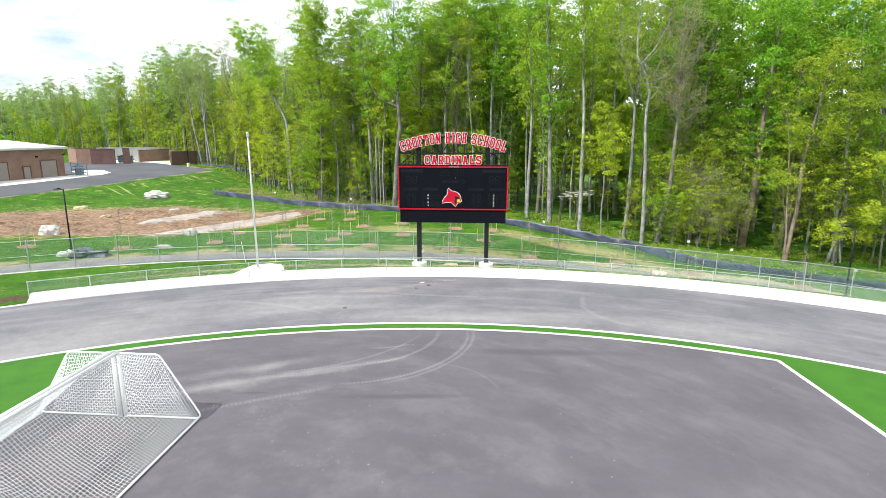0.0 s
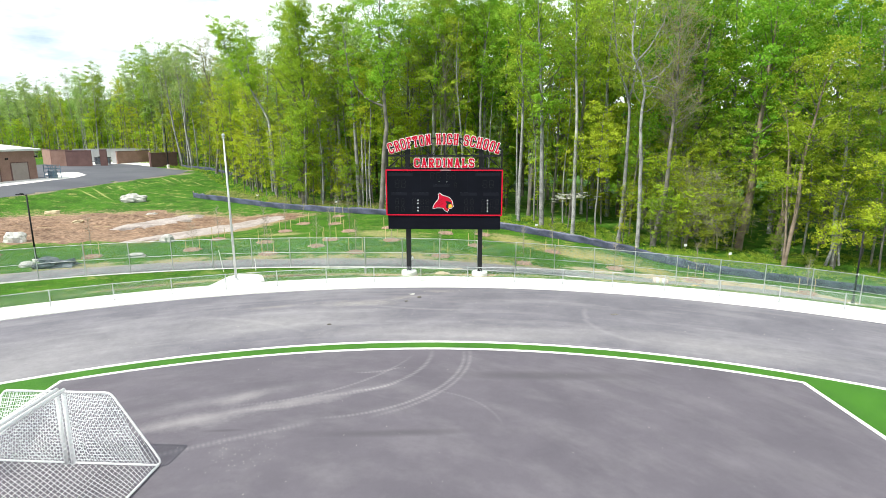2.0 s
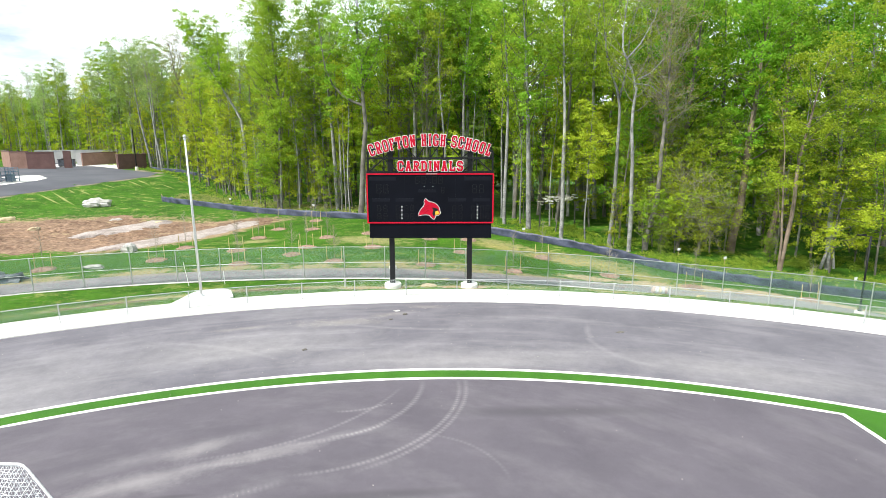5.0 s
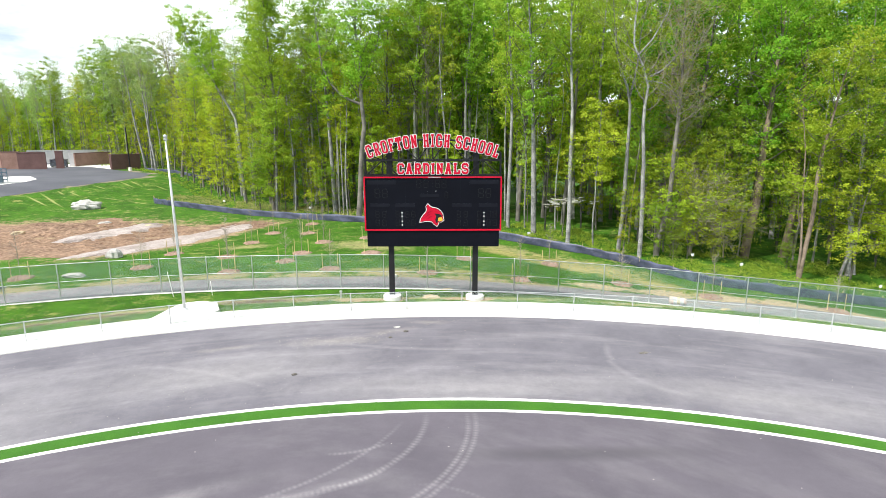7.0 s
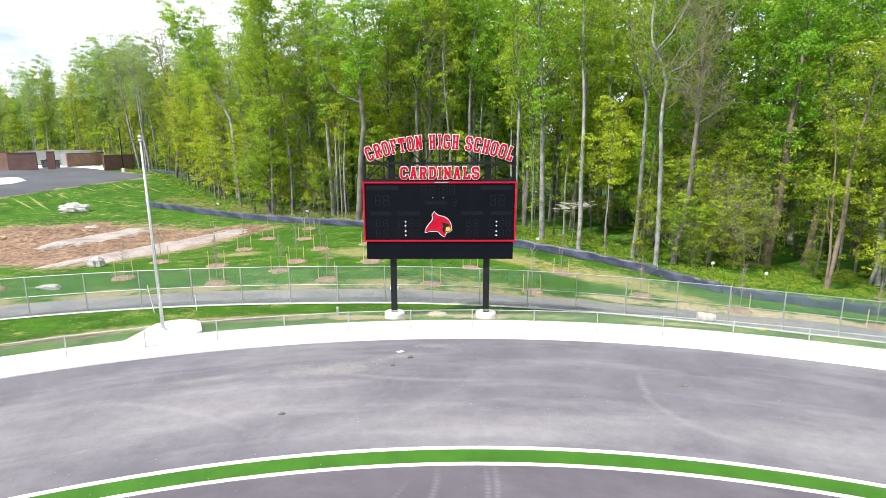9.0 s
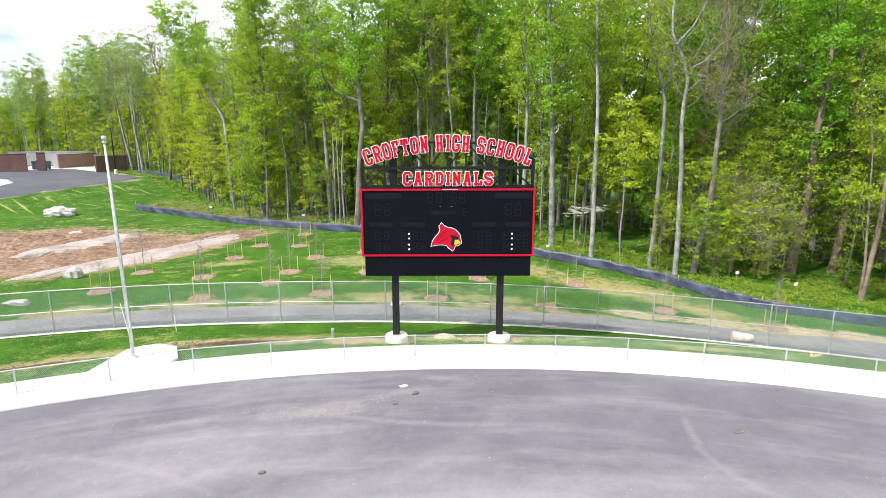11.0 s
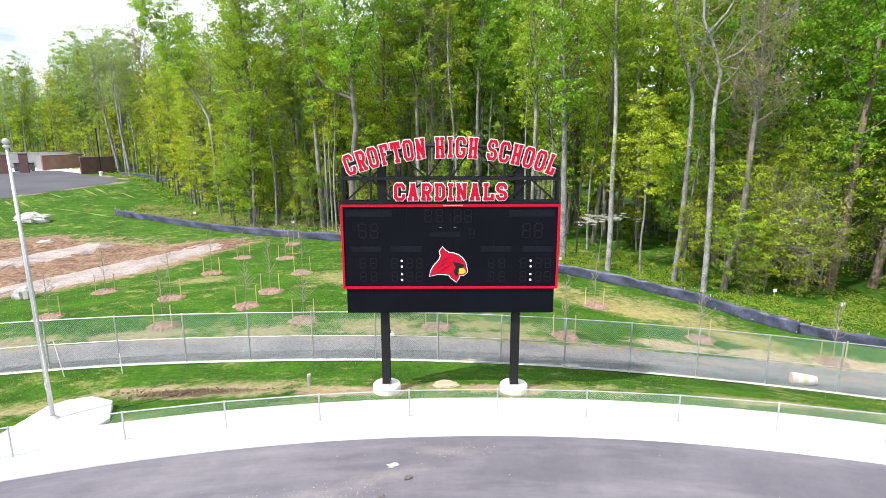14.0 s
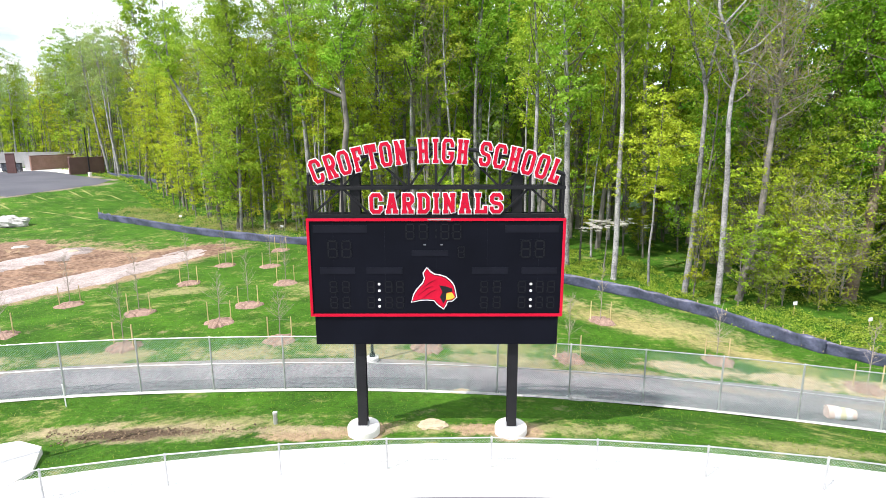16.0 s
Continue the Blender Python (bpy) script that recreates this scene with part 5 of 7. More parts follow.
def grow(H, girth, clear, reach, limbs, lean, seed, per, size, spread, bare=0.0, wide_at=0.45, rise=(0.5, 1.3), twigs=7, forks=0, sway=0.02, bends=(), arms=(), keep=0.55, droop=0.13):
    """A trunk with limbs and twigs, and leaf clumps at their ends. wide_at: how far up the crown it is widest.
    bends: heights and sideways offsets that the trunk passes through; arms: great limbs of their own, from the girth at their foot and such points."""
    rs = np.random.default_rng(seed)
    stem, wood, spots, outs = Shape(), Shape(), [], []
    n = 16 if bends else 10
    ph = rs.uniform(0, 6.28)
    axis = []
    for i in range(n):
        t = i / (n - 1)
        if bends:
            zz = H * t * 0.96
            axis.append(Vector((float(np.interp(zz, [q[0] for q in bends], [q[1] for q in bends])) + 0.05 * math.sin(ph + t * 17), 0.012 * H * math.cos(ph * 1.3 + t * 5) * t, zz)))
        else:
            axis.append(Vector((lean[0] * H * t + sway * H * math.sin(ph + t * 4.5) * t, lean[1] * H * t + 0.016 * H * math.cos(ph * 1.3 + t * 5) * t, H * t * 0.96)))
    rad = [girth * (1 - 0.94 * (i / (n - 1)) ** 1.2) + 0.015 for i in range(n)]
    stem.tube([axis[0] - Vector((0, 0, 0.6)), axis[0].lerp(axis[1], 0.1)] + axis[1:], [girth * 1.45, girth * 1.04] + rad[1:], 8, cap=False)

    def on_axis(t):
        k = min(n - 1.001, max(0, t * (n - 1)))
        i = int(k)
        return axis[i].lerp(axis[i + 1], k - i)

    def leafed(p, foot):
        o = Vector((p.x - foot.x, p.y - foot.y, 0))
        spots.append(p)
        outs.append(o.normalized() if o.length > 0.05 else Vector((0, 0, 0)))

    def sprays(pts, rr, d, L, count, foot):
        for k in range(count):
            f = (0.25 + 0.75 * (k + rs.uniform(0, 1)) / count) * (len(pts) - 1.01)
            i = int(f)
            o = pts[i].lerp(pts[i + 1], f - i)
            dd = (d * 0.5 + Vector(rs.normal(0, 0.7, 3)) + Vector((0, 0, 0.25))).normalized()
            e = o + dd * (0.5 + L * rs.uniform(0.12, 0.34))
            if bare or rs.uniform() < 0.4:
                wood.tube([o, e], [max(0.012, rr[min(3, len(rr) - 1)] * 0.6), 0.008], 3, cap=False)
            if rs.uniform() > bare:
                leafed(e, foot)
                leafed(o.lerp(e, 0.55) + Vector(rs.normal(0, 0.3, 3)), foot)
        if rs.uniform() > bare:
            leafed(pts[-1], foot)

    for r0, line in arms:
        pts = [Vector((dx, 0.25 * math.sin(ph + i), zz)) for i, (zz, dx) in enumerate(line)]
        rr = [r0 * (1 - 0.85 * i / (len(pts) - 1)) for i in range(len(pts))]
        stem.tube(pts, rr, 7, cap=False)
        d = (pts[-1] - pts[-2]).normalized()
        sprays(pts[1:], rr[1:], d, reach, twigs * 2, pts[0])
    ang = rs.uniform(0, 6.28)
    for b in range(limbs):
        t = clear + (0.92 - clear) * ((b + rs.uniform(0, 0.9)) / limbs)
        ang += 2.4 + rs.uniform(-0.6, 0.6)
        q = (t - clear) / (1 - clear)
        k = q / wide_at if q < wide_at else (1 - q) / (1 - wide_at)
        L = reach * (0.50 + 0.50 * max(0.0, k) ** 0.7) * rs.uniform(0.6, 1.3)
        main = forks and b < forks
        if main:
            L *= 1.7
        up = rs.uniform(*rise) + 0.9 * q * q
        d = Vector((math.cos(ang), math.sin(ang), up)).normalized()
        r0 = max(0.02, girth * (1 - t) * (0.62 if main else 0.36) + 0.018)
        pts, rr = [on_axis(t)], [r0]
        for k in range(5):
            d = (d + Vector(rs.normal(0, 0.17, 3)) + Vector((0, 0, droop))).normalized()
            pts.append(pts[-1] + d * L / 5)
            rr.append(r0 * (1 - (k + 1) / 5.4))
        wood.tube(pts, rr, 4, cap=False)
        sprays(pts, rr, d, L, twigs, pts[0])
    pick = [i for i in range(len(spots)) if rs.uniform() < keep]
    v, f = leaves([tuple(spots[i]) for i in pick], size, spread, per, rs, [tuple(outs[i]) for i in pick])
    return stem, wood, v, f


def woody(stem, wood, bark, limb_bark):
    """The trunk with its limbs as one mesh, the limbs in a bark of their own."""
    k = len(stem.f)
    stem.add(wood.v, wood.f)
    me = bpy.data.meshes.new("trunk")
    me.from_pydata(stem.v, [], stem.f)
    me.materials.append(bark)
    me.materials.append(limb_bark)
    me.polygons.foreach_set("material_index", np.array([0] * k + [1] * (len(stem.f) - k), dtype=np.int32))
    me.shade_smooth()
    return me


def tree_proto(name, label, bark, leaf, group="woodland trees", m=None, limb_bark=None, **kw):
    stem, wood, v, f = grow(**kw)
    t = thing(name, pose(0, 0, 0) if m is None else m, label, "tree", group)
    part("trunk", woody(stem, wood, bark, limb_bark or M_LIMB), None, t)
    part("crown", quick_mesh("crown", v, f, leaf), leaf, t)
    return t


KINDS = [
    tree_proto("tree", "tall straight pale-barked tree in fresh green leaf", M_BARK, M_LEAF, H=28.5, girth=0.30, clear=0.42, reach=6.0, limbs=24, lean=(0.01, 0.0), seed=1, per=35, size=0.213, spread=0.85, wide_at=0.5, twigs=7, keep=0.62),
    tree_proto("tree", "large tree with ascending limbs and a broad bright green crown", M_BARK_DARK, M_LEAF, H=29.5, girth=0.40, clear=0.48, reach=6.8, limbs=22, lean=(-0.015, 0.01), seed=2, per=38, size=0.22, spread=0.95, forks=4, rise=(0.7, 1.4), twigs=8, wide_at=0.55),
    tree_proto("tree", "dark-barked tree with yellow-green spring leaves", M_BARK_DARK, M_LEAF_YELLOW, H=26, girth=0.24, clear=0.22, reach=5.2, limbs=26, lean=(0.02, -0.01), seed=3, per=29, size=0.198, spread=0.85, wide_at=0.65, twigs=7, keep=0.62),
    tree_proto("tree", "slender grey tree with an airy light green crown", M_BARK, M_LEAF, H=28, girth=0.22, clear=0.46, reach=5.0, limbs=20, lean=(-0.02, 0.0), seed=4, per=32, size=0.198, spread=0.85, twigs=7, keep=0.62, rise=(0.7, 1.5)),
    tree_proto("tree", "woodland tree leafing from low on its dark trunk", M_BARK_DARK, M_LEAF_YELLOW, H=23, girth=0.20, clear=0.12, reach=4.6, limbs=30, lean=(0.0, 0.01), seed=5, per=27, size=0.198, spread=0.8, wide_at=0.6, twigs=7, keep=0.62),
    tree_proto("tree", "deep green broad-crowned woodland tree", M_BARK_DARK, M_LEAF_DEEP, H=26, girth=0.32, clear=0.26, reach=6.8, limbs=24, lean=(0.01, 0.01), seed=6, per=38, size=0.22, spread=0.95, rise=(0.4, 1.0), twigs=8),
    tree_proto("tree", "tall tree still budding in thin rusty green", M_BARK_DARK, M_LEAF_RUST, H=27, girth=0.24, clear=0.36, reach=5.4, limbs=26, lean=(0.0, 0.0), seed=7, per=14, size=0.137, spread=0.8, bare=0.15, rise=(0.8, 1.5), twigs=8, limb_bark=M_TWIG),
    tree_proto("tree", "pale tree with bare crooked upper limbs and few leaves", M_BARK, M_LEAF_YELLOW, H=28, girth=0.26, clear=0.60, reach=5.0, limbs=18, lean=(0.02, 0.0), seed=8, per=19, size=0.152, spread=0.8, bare=0.4, forks=1, rise=(0.7, 1.4), twigs=10, sway=0.035, limb_bark=M_TWIG),
]
BACK = [
    tree_proto("tree", "tall green tree deep in the wood", M_BARK, M_LEAF, H=28, girth=0.26, clear=0.26, reach=5.8, limbs=20, lean=(0.01, 0.0), seed=51, per=26, size=0.289, spread=0.95, twigs=4, keep=0.75),
    tree_proto("tree", "yellow-green tree deep in the wood", M_BARK_DARK, M_LEAF_YELLOW, H=26, girth=0.24, clear=0.16, reach=5.4, limbs=20, lean=(-0.01, 0.0), seed=52, per=26, size=0.274, spread=0.95, twigs=4, keep=0.75),
    tree_proto("tree", "deep green tree deep in the wood", M_BARK_DARK, M_LEAF_DEEP, H=26, girth=0.28, clear=0.16, reach=6.0, limbs=20, lean=(0.0, 0.0), seed=53, per=26, size=0.289, spread=0.95, twigs=4, keep=0.75),
    tree_proto("tree", "slender pale tree deep in the wood", M_BARK, M_LEAF, H=27, girth=0.20, clear=0.40, reach=4.8, limbs=18, lean=(0.015, 0.0), seed=54, per=22, size=0.258, spread=0.9, twigs=4, keep=0.75),
]
PALE = [
    tree_proto("tree", "olive-leaved tree paled as by haze, with open ascending limbs", M_BARK, M_LEAF_HAZED, H=27, girth=0.24, clear=0.30, reach=5.6, limbs=20, lean=(0.01, 0.0), seed=61, per=29, size=0.258, spread=0.95, twigs=5, rise=(0.8, 1.6), keep=0.75),
    tree_proto("tree", "half-bare tree with pale limbs and thin olive leaves paled as by haze", M_BARK, M_LEAF_HAZED, H=28, girth=0.24, clear=0.38, reach=5.4, limbs=22, lean=(-0.01, 0.0), seed=62, per=13, size=0.228, spread=0.9, twigs=7, rise=(0.9, 1.7), limb_bark=M_TWIG),
    tree_proto("tree", "tall light green tree with a rounded crown", M_BARK, M_LEAF, H=27, girth=0.26, clear=0.34, reach=6.2, limbs=20, lean=(0.0, 0.0), seed=63, per=29, size=0.258, spread=0.95, twigs=5, rise=(0.7, 1.4), wide_at=0.55, keep=0.75),
]
POLES = [
    tree_proto("pole_tree", "slim pale pole-like tree leafy only at its top", M_BARK, M_LEAF_YELLOW, "pole trees", H=24, girth=0.13, clear=0.50, reach=3.4, limbs=14, lean=(0.012, 0.0), seed=71, per=21, size=0.198, spread=0.75, twigs=4, keep=0.55, rise=(0.7, 1.4), sway=0.03),
    tree_proto("pole_tree", "slim dark pole-like tree with sparse leaves up its stem", M_BARK_DARK, M_LEAF, "pole trees", H=22, girth=0.11, clear=0.22, reach=2.6, limbs=18, lean=(-0.015, 0.0), seed=72, per=16, size=0.182, spread=0.7, twigs=4, keep=0.55, rise=(0.5, 1.2), sway=0.03),
    tree_proto("pole_tree", "slim bare-limbed young tree with a thin crown", M_BARK, M_LEAF_HAZED, "pole trees", H=20, girth=0.10, clear=0.35, reach=2.8, limbs=18, lean=(0.02, 0.0), seed=73, per=11, size=0.167, spread=0.7, twigs=4, keep=0.55, rise=(0.6, 1.3), sway=0.035),
]
UNDER = [
    tree_proto("young_tree", "young understorey tree with bright yellow-green leaves", M_BARK_DARK, M_LEAF_YELLOW, "understorey", H=11, girth=0.08, clear=0.10, reach=3.2, limbs=20, lean=(0.02, 0.02), seed=21, per=27, size=0.16, spread=0.55, twigs=5, keep=0.55),
    tree_proto("young_tree", "spreading understorey tree with light green leaves", M_BARK_DARK, M_LEAF, "understorey", H=8, girth=0.08, clear=0.12, reach=3.6, limbs=18, lean=(-0.05, 0.0), seed=22, per=27, size=0.16, spread=0.55, twigs=5, keep=0.55, rise=(0.2, 0.8)),
    tree_proto("young_tree", "slim leafy sapling in the wood", M_BARK_DARK, M_LEAF_YELLOW, "understorey", H=15, girth=0.10, clear=0.16, reach=2.7, limbs=24, lean=(0.0, 0.03), seed=23, per=24, size=0.167, spread=0.55, twigs=5, keep=0.55),
    tree_proto("bush", "dense green bush at the wood's edge", M_BARK_DARK, M_WEED, "understorey", H=3.0, girth=0.05, clear=0.02, reach=2.0, limbs=14, lean=(0.0, 0.0), seed=24, per=29, size=0.122, spread=0.45, twigs=5),
    tree_proto("bush", "tangle of grey bare twigs with a few leaves", M_TWIG, M_LEAF_YELLOW, "understorey", H=7.5, girth=0.08, clear=0.10, reach=3.6, limbs=26, lean=(0.05, 0.0), seed=25, per=13, size=0.106, spread=0.6, twigs=10, bare=0.2, rise=(-0.1, 0.9), limb_bark=M_TWIG),
]
EDGE_TREES = [
    tree_proto("young_tree", "layered understorey tree with fine yellow-green leaves", M_BARK_DARK, M_LEAF_YELLOW, "understorey", H=12, girth=0.10, clear=0.22, reach=5.0, limbs=26, lean=(0.04, -0.03), seed=81, per=23, size=0.144, spread=0.62, twigs=9, rise=(-0.05, 0.30), wide_at=0.4, sway=0.04, droop=0.02),
    tree_proto("young_tree", "layered understorey tree with fine light green leaves", M_BARK_DARK, M_LEAF, "understorey", H=14, girth=0.11, clear=0.25, reach=4.8, limbs=26, lean=(-0.03, -0.03), seed=82, per=23, size=0.144, spread=0.62, twigs=9, rise=(0.0, 0.40), wide_at=0.4, sway=0.04, droop=0.03),
    tree_proto("tree", "leafless tree with a fine spray of grey twigs", M_BARK_DARK, M_LEAF_RUST, H=24, girth=0.22, clear=0.44, reach=4.6, limbs=26, lean=(0.02, 0.0), seed=83, per=6, size=0.122, spread=0.5, bare=0.5, twigs=20, rise=(0.2, 1.0), sway=0.03, limb_bark=M_TWIG),
    tree_proto("bush", "pale tangle of bare grey vines and twigs", M_TWIG, M_LEAF_YELLOW, "understorey", H=6.5, girth=0.08, clear=0.30, reach=3.6, limbs=26, lean=(0.10, -0.05), seed=84, per=8, size=0.114, spread=0.6, bare=0.4, twigs=22, rise=(-0.6, 0.3), sway=0.06, limb_bark=M_TWIG, droop=-0.08),
]


def stands(x, y, sink=0.0):
    return pose(x, y, gz(x, y) - sink)


# trees at the wood's edge with a growth of their own
tree_proto("tree", "dark forked oak with one great limb curving aside", M_BARK_DARK, M_LEAF, m=stands(-7.2, 80.7), H=31, girth=0.37, clear=0.50, reach=6.2, limbs=30, lean=(0, 0), seed=201, per=38, size=0.205, spread=0.9, twigs=9, rise=(0.5, 1.2), keep=0.62,
           bends=((0, 0), (7, 0.55), (12, 1.05), (14.2, 0.8), (16.3, 0.7), (20.4, 0.9), (22.7, 0.2), (30, 0.5)),
           arms=((0.19, ((14.5, 0.8), (15.1, -0.7), (15.8, -1.9), (17.2, -3.1), (19.2, -3.9), (21.5, -4.2), (24.5, -4.6))), (0.14, ((18.0, 0.8), (19.5, 2.0), (22.0, 3.0), (26.0, 3.6)))))
tree_proto("tree", "grey tree leaning far over with its crown aside", M_BARK, M_LEAF, m=stands(-26.95, 99.3), H=29, girth=0.31, clear=0.62, reach=5.4, limbs=24, lean=(0, 0), seed=202, per=35, size=0.228, spread=0.85, twigs=8, wide_at=0.7, rise=(0.5, 1.1),
           bends=((0, 0), (5.9, -0.3), (9.9, -0.4), (13.5, -0.65), (17.3, -2.9), (21.1, -5.0), (24, -6.8), (28, -7.6)),
           arms=((0.16, ((18.5, -3.6), (21.5, -3.4), (24.0, -3.4), (28.0, -3.2))),))
tree_proto("tree", "bright green tree leafy down to the ground, one pale limb", M_BARK_DARK, M_LEAF, m=stands(-19.9, 88.8), H=31, girth=0.34, clear=0.06, reach=6.0, limbs=60, lean=(0, 0), seed=203, per=38, size=0.198, spread=0.85, twigs=9, rise=(0.2, 1.2), wide_at=0.6, keep=0.8,
           bends=((0, 0), (13.7, 0.9), (22, 0.6), (30, 0.0)), arms=())
tree_proto("tree", "pale dead limb of a tree standing in leaf", M_BARK, M_LEAF_YELLOW, m=stands(-19.3, 87.6), H=22.8, girth=0.17, clear=0.80, reach=1.2, limbs=6, lean=(0, 0), seed=204, per=10, size=0.152, spread=0.5, twigs=4, bends=((0, 0), (13.7, 0.4), (15.7, 0.9), (18.4, 1.8), (22, 2.5)))
tree_proto("tree", "crooked pale tree with bare twisting upper limbs", M_BARK, M_LEAF_YELLOW, m=stands(22.7, 61.8), H=29, girth=0.23, clear=0.52, reach=5.4, limbs=20, lean=(0, 0), seed=205, per=14, size=0.137, spread=0.8, twigs=12, bare=0.45, rise=(0.1, 0.9), limb_bark=M_TWIG,
           bends=((0, 0), (9.4, -0.25), (14, -0.8), (16.2, -0.4), (17.9, -0.3), (18.7, -1.1), (20, -1.9), (22.5, -2.05), (28, -1.4)),
           arms=((0.10, ((17.6, -0.3), (18.2, 1.0), (19.6, 2.4), (21.0, 4.6))), (0.09, ((19.5, -1.6), (21.0, -0.2), (23.5, 1.2), (26.0, 1.6))), (0.08, ((17.2, -0.4), (17.0, 1.2), (16.0, 2.6), (14.5, 3.4)))))
tree_proto("tree", "tall grey-brown tree bending and forking near its top", M_BARK, M_LEAF, m=stands(21.45, 64.3), H=29, girth=0.23, clear=0.55, reach=4.6, limbs=20, lean=(0, 0), seed=206, per=26, size=0.167, spread=0.8, twigs=8, bare=0.2, rise=(0.4, 1.3),
           bends=((0, 0), (4.2, 0.2), (9.2, 0.3), (14.9, 0.15), (17.2, -0.3), (18.5, -1.0), (21.2, -1.65), (28, -2.4)), arms=((0.12, ((15.8, 0.1), (18.5, 0.7), (22.0, 1.0), (26.0, 1.7))),))
tree_proto("tree", "leaning brown tree with a rusty cloud of bare twigs", M_BARK_DARK, M_LEAF_RUST, m=stands(24.7, 62.5), H=27, girth=0.27, clear=0.50, reach=5.2, limbs=34, lean=(0, 0), seed=207, per=10, size=0.129, spread=0.7, twigs=18, bare=0.35, rise=(0.0, 0.9), limb_bark=M_TWIG,
           bends=((0, 0), (3, 0.4), (4.5, 1.0), (10.3, 1.0), (14, 1.3), (18, 1.3), (26, 1.2)))
tree_proto("tree", "tall straight pale-grey tree with a high green crown", M_BARK, M_LEAF, m=stands(16.9, 67.5), H=31, girth=0.24, clear=0.56, reach=5.4, limbs=22, lean=(0, 0), seed=208, per=32, size=0.19, spread=0.85, twigs=8, rise=(0.4, 1.2),
           bends=((0, 0), (11.2, -0.1), (18.6, -0.4), (23.3, -0.6), (30, -0.9)))
tree_proto("young_tree", "slim pale young tree with a flat yellow-green crown", M_BARK, M_LEAF_YELLOW, "understorey", m=stands(19.2, 66.0), H=15.0, girth=0.09, clear=0.52, reach=3.6, limbs=20, lean=(0, 0), seed=209, per=29, size=0.152, spread=0.6, twigs=8, rise=(-0.1, 0.25), droop=0.0, keep=0.7,
           bends=((0, 0), (3.7, -0.1), (8.9, 0.1), (13, 0.25)))
tree_proto("tree", "stout ivy-brown leaning trunk under deep foliage", M_BARK_BROWN, M_LEAF_DEEP, m=stands(36.1, 65.3), H=28, girth=0.46, clear=0.34, reach=7.0, limbs=28, lean=(0, 0), seed=210, per=38, size=0.205, spread=0.9, twigs=8, rise=(0.2, 1.0), keep=0.62,
           bends=((0, 0), (2.3, 0.15), (5.5, 0.6), (9.7, 0.85), (12.7, 0.7), (27, 1.4)))
tree_proto("tree", "pale twin-stemmed tree spreading in a V", M_BARK_BROWN, M_LEAF_YELLOW, m=stands(35.9, 56.5), H=22, girth=0.21, clear=0.50, reach=5.6, limbs=24, lean=(0, 0), seed=211, per=32, size=0.167, spread=0.75, twigs=8, rise=(0.0, 0.7), keep=0.62,
           bends=((0, 0), (3.8, 0.4), (7.3, 0.65), (10.6, 0.7), (12.5, 0.9), (21, 2.2)), arms=((0.13, ((0.1, -0.05), (3.3, -0.25), (8.3, -0.8), (12.1, -1.0), (16, -1.6))), (0.05, ((5.2, -0.45), (6.6, -1.0), (8.2, -1.2), (9.4, -2.0)))))
tree_proto("tree", "twisted pale many-stemmed tree at the wood's edge", M_BARK, M_LEAF, m=stands(43.1, 59.2), H=19, girth=0.27, clear=0.38, reach=5.6, limbs=28, lean=(0, 0), seed=212, per=32, size=0.167, spread=0.75, twigs=8, rise=(-0.1, 0.7), keep=0.62,
           bends=((0, 0), (3.5, -0.3), (5.7, -0.5), (9, -0.2), (18, -0.8)), arms=((0.17, ((0.1, -0.9), (2.0, -0.5), (4.0, 0.1), (7.0, 0.4), (11.0, 0.2))), (0.12, ((0.1, 0.6), (2.5, 0.1), (5.0, 0.5), (9.0, -0.2)))))
tree_proto("tree", "dark upright trunk deep under the foliage", M_BARK_BROWN, M_LEAF_DEEP, m=stands(41.3, 66.5), H=27, girth=0.36, clear=0.36, reach=6.4, limbs=24, lean=(0, 0), seed=213, per=35, size=0.213, spread=0.9, twigs=7, bends=((0, 0), (4.8, 0.6), (9.8, 0.5), (26, -0.5)))
for x, y, tall, sd, top in ((-59.4, 140.6, 29.0, 214, 0.4), (-57.2, 137.5, 28.0, 215, -1.2), (-61.2, 141.5, 28.5, 216, -2.0)):
    tree_proto("tree", "grey tree with a thin fan of ascending limbs", M_BARK, M_LEAF_HAZED, m=stands(x, y), H=tall, girth=0.26, clear=0.46, reach=6.2, limbs=20, lean=(0, 0), seed=sd, per=13, size=0.213, spread=0.9, twigs=9, rise=(1.2, 2.2), limb_bark=M_TWIG, bends=((0, 0), (12.8, top * 0.8), (18.5, top), (28, top - 1.2)))
tree_proto("tree", "dark tree forking into bare brownish budding limbs", M_BARK_DARK, M_LEAF_RUST, m=stands(-47.9, 128.0), H=28.5, girth=0.34, clear=0.46, reach=6.8, limbs=26, lean=(0, 0), seed=217, per=11, size=0.19, spread=0.9, twigs=11, bare=0.2, rise=(1.0, 1.9),
           bends=((0, 0), (7.5, 1.0), (12.8, 0.8), (16.9, 0.7), (22, -0.8), (28, -1.6)), arms=((0.16, ((13.5, 0.8), (17.0, 2.0), (21.0, 3.2), (25.0, 4.0))),))

used = set()


def plant(pool, i, x, y, scale, turn, lean_x=0.0, tilt_y=0.0, sink=0.0):
    """Sets the next tree of a kind; the first of each kind is the model itself. The wood ends to the east and the west."""
    if x > 0.95 * y + 4 or x < -0.86 * y - 8:
        return None
    src = pool[i]
    m = pose(x, y, gz(x, y) - sink, tilt_y, lean_x, turn) @ Matrix.Diagonal((scale, scale, scale, 1))
    if src.name not in used:
        used.add(src.name)
        src.matrix_basis = m
        return src
    made = copy_thing(src, pose(x, y, gz(x, y) - sink, tilt_y, lean_x, turn))
    made.scale = (scale, scale, scale)
    return made


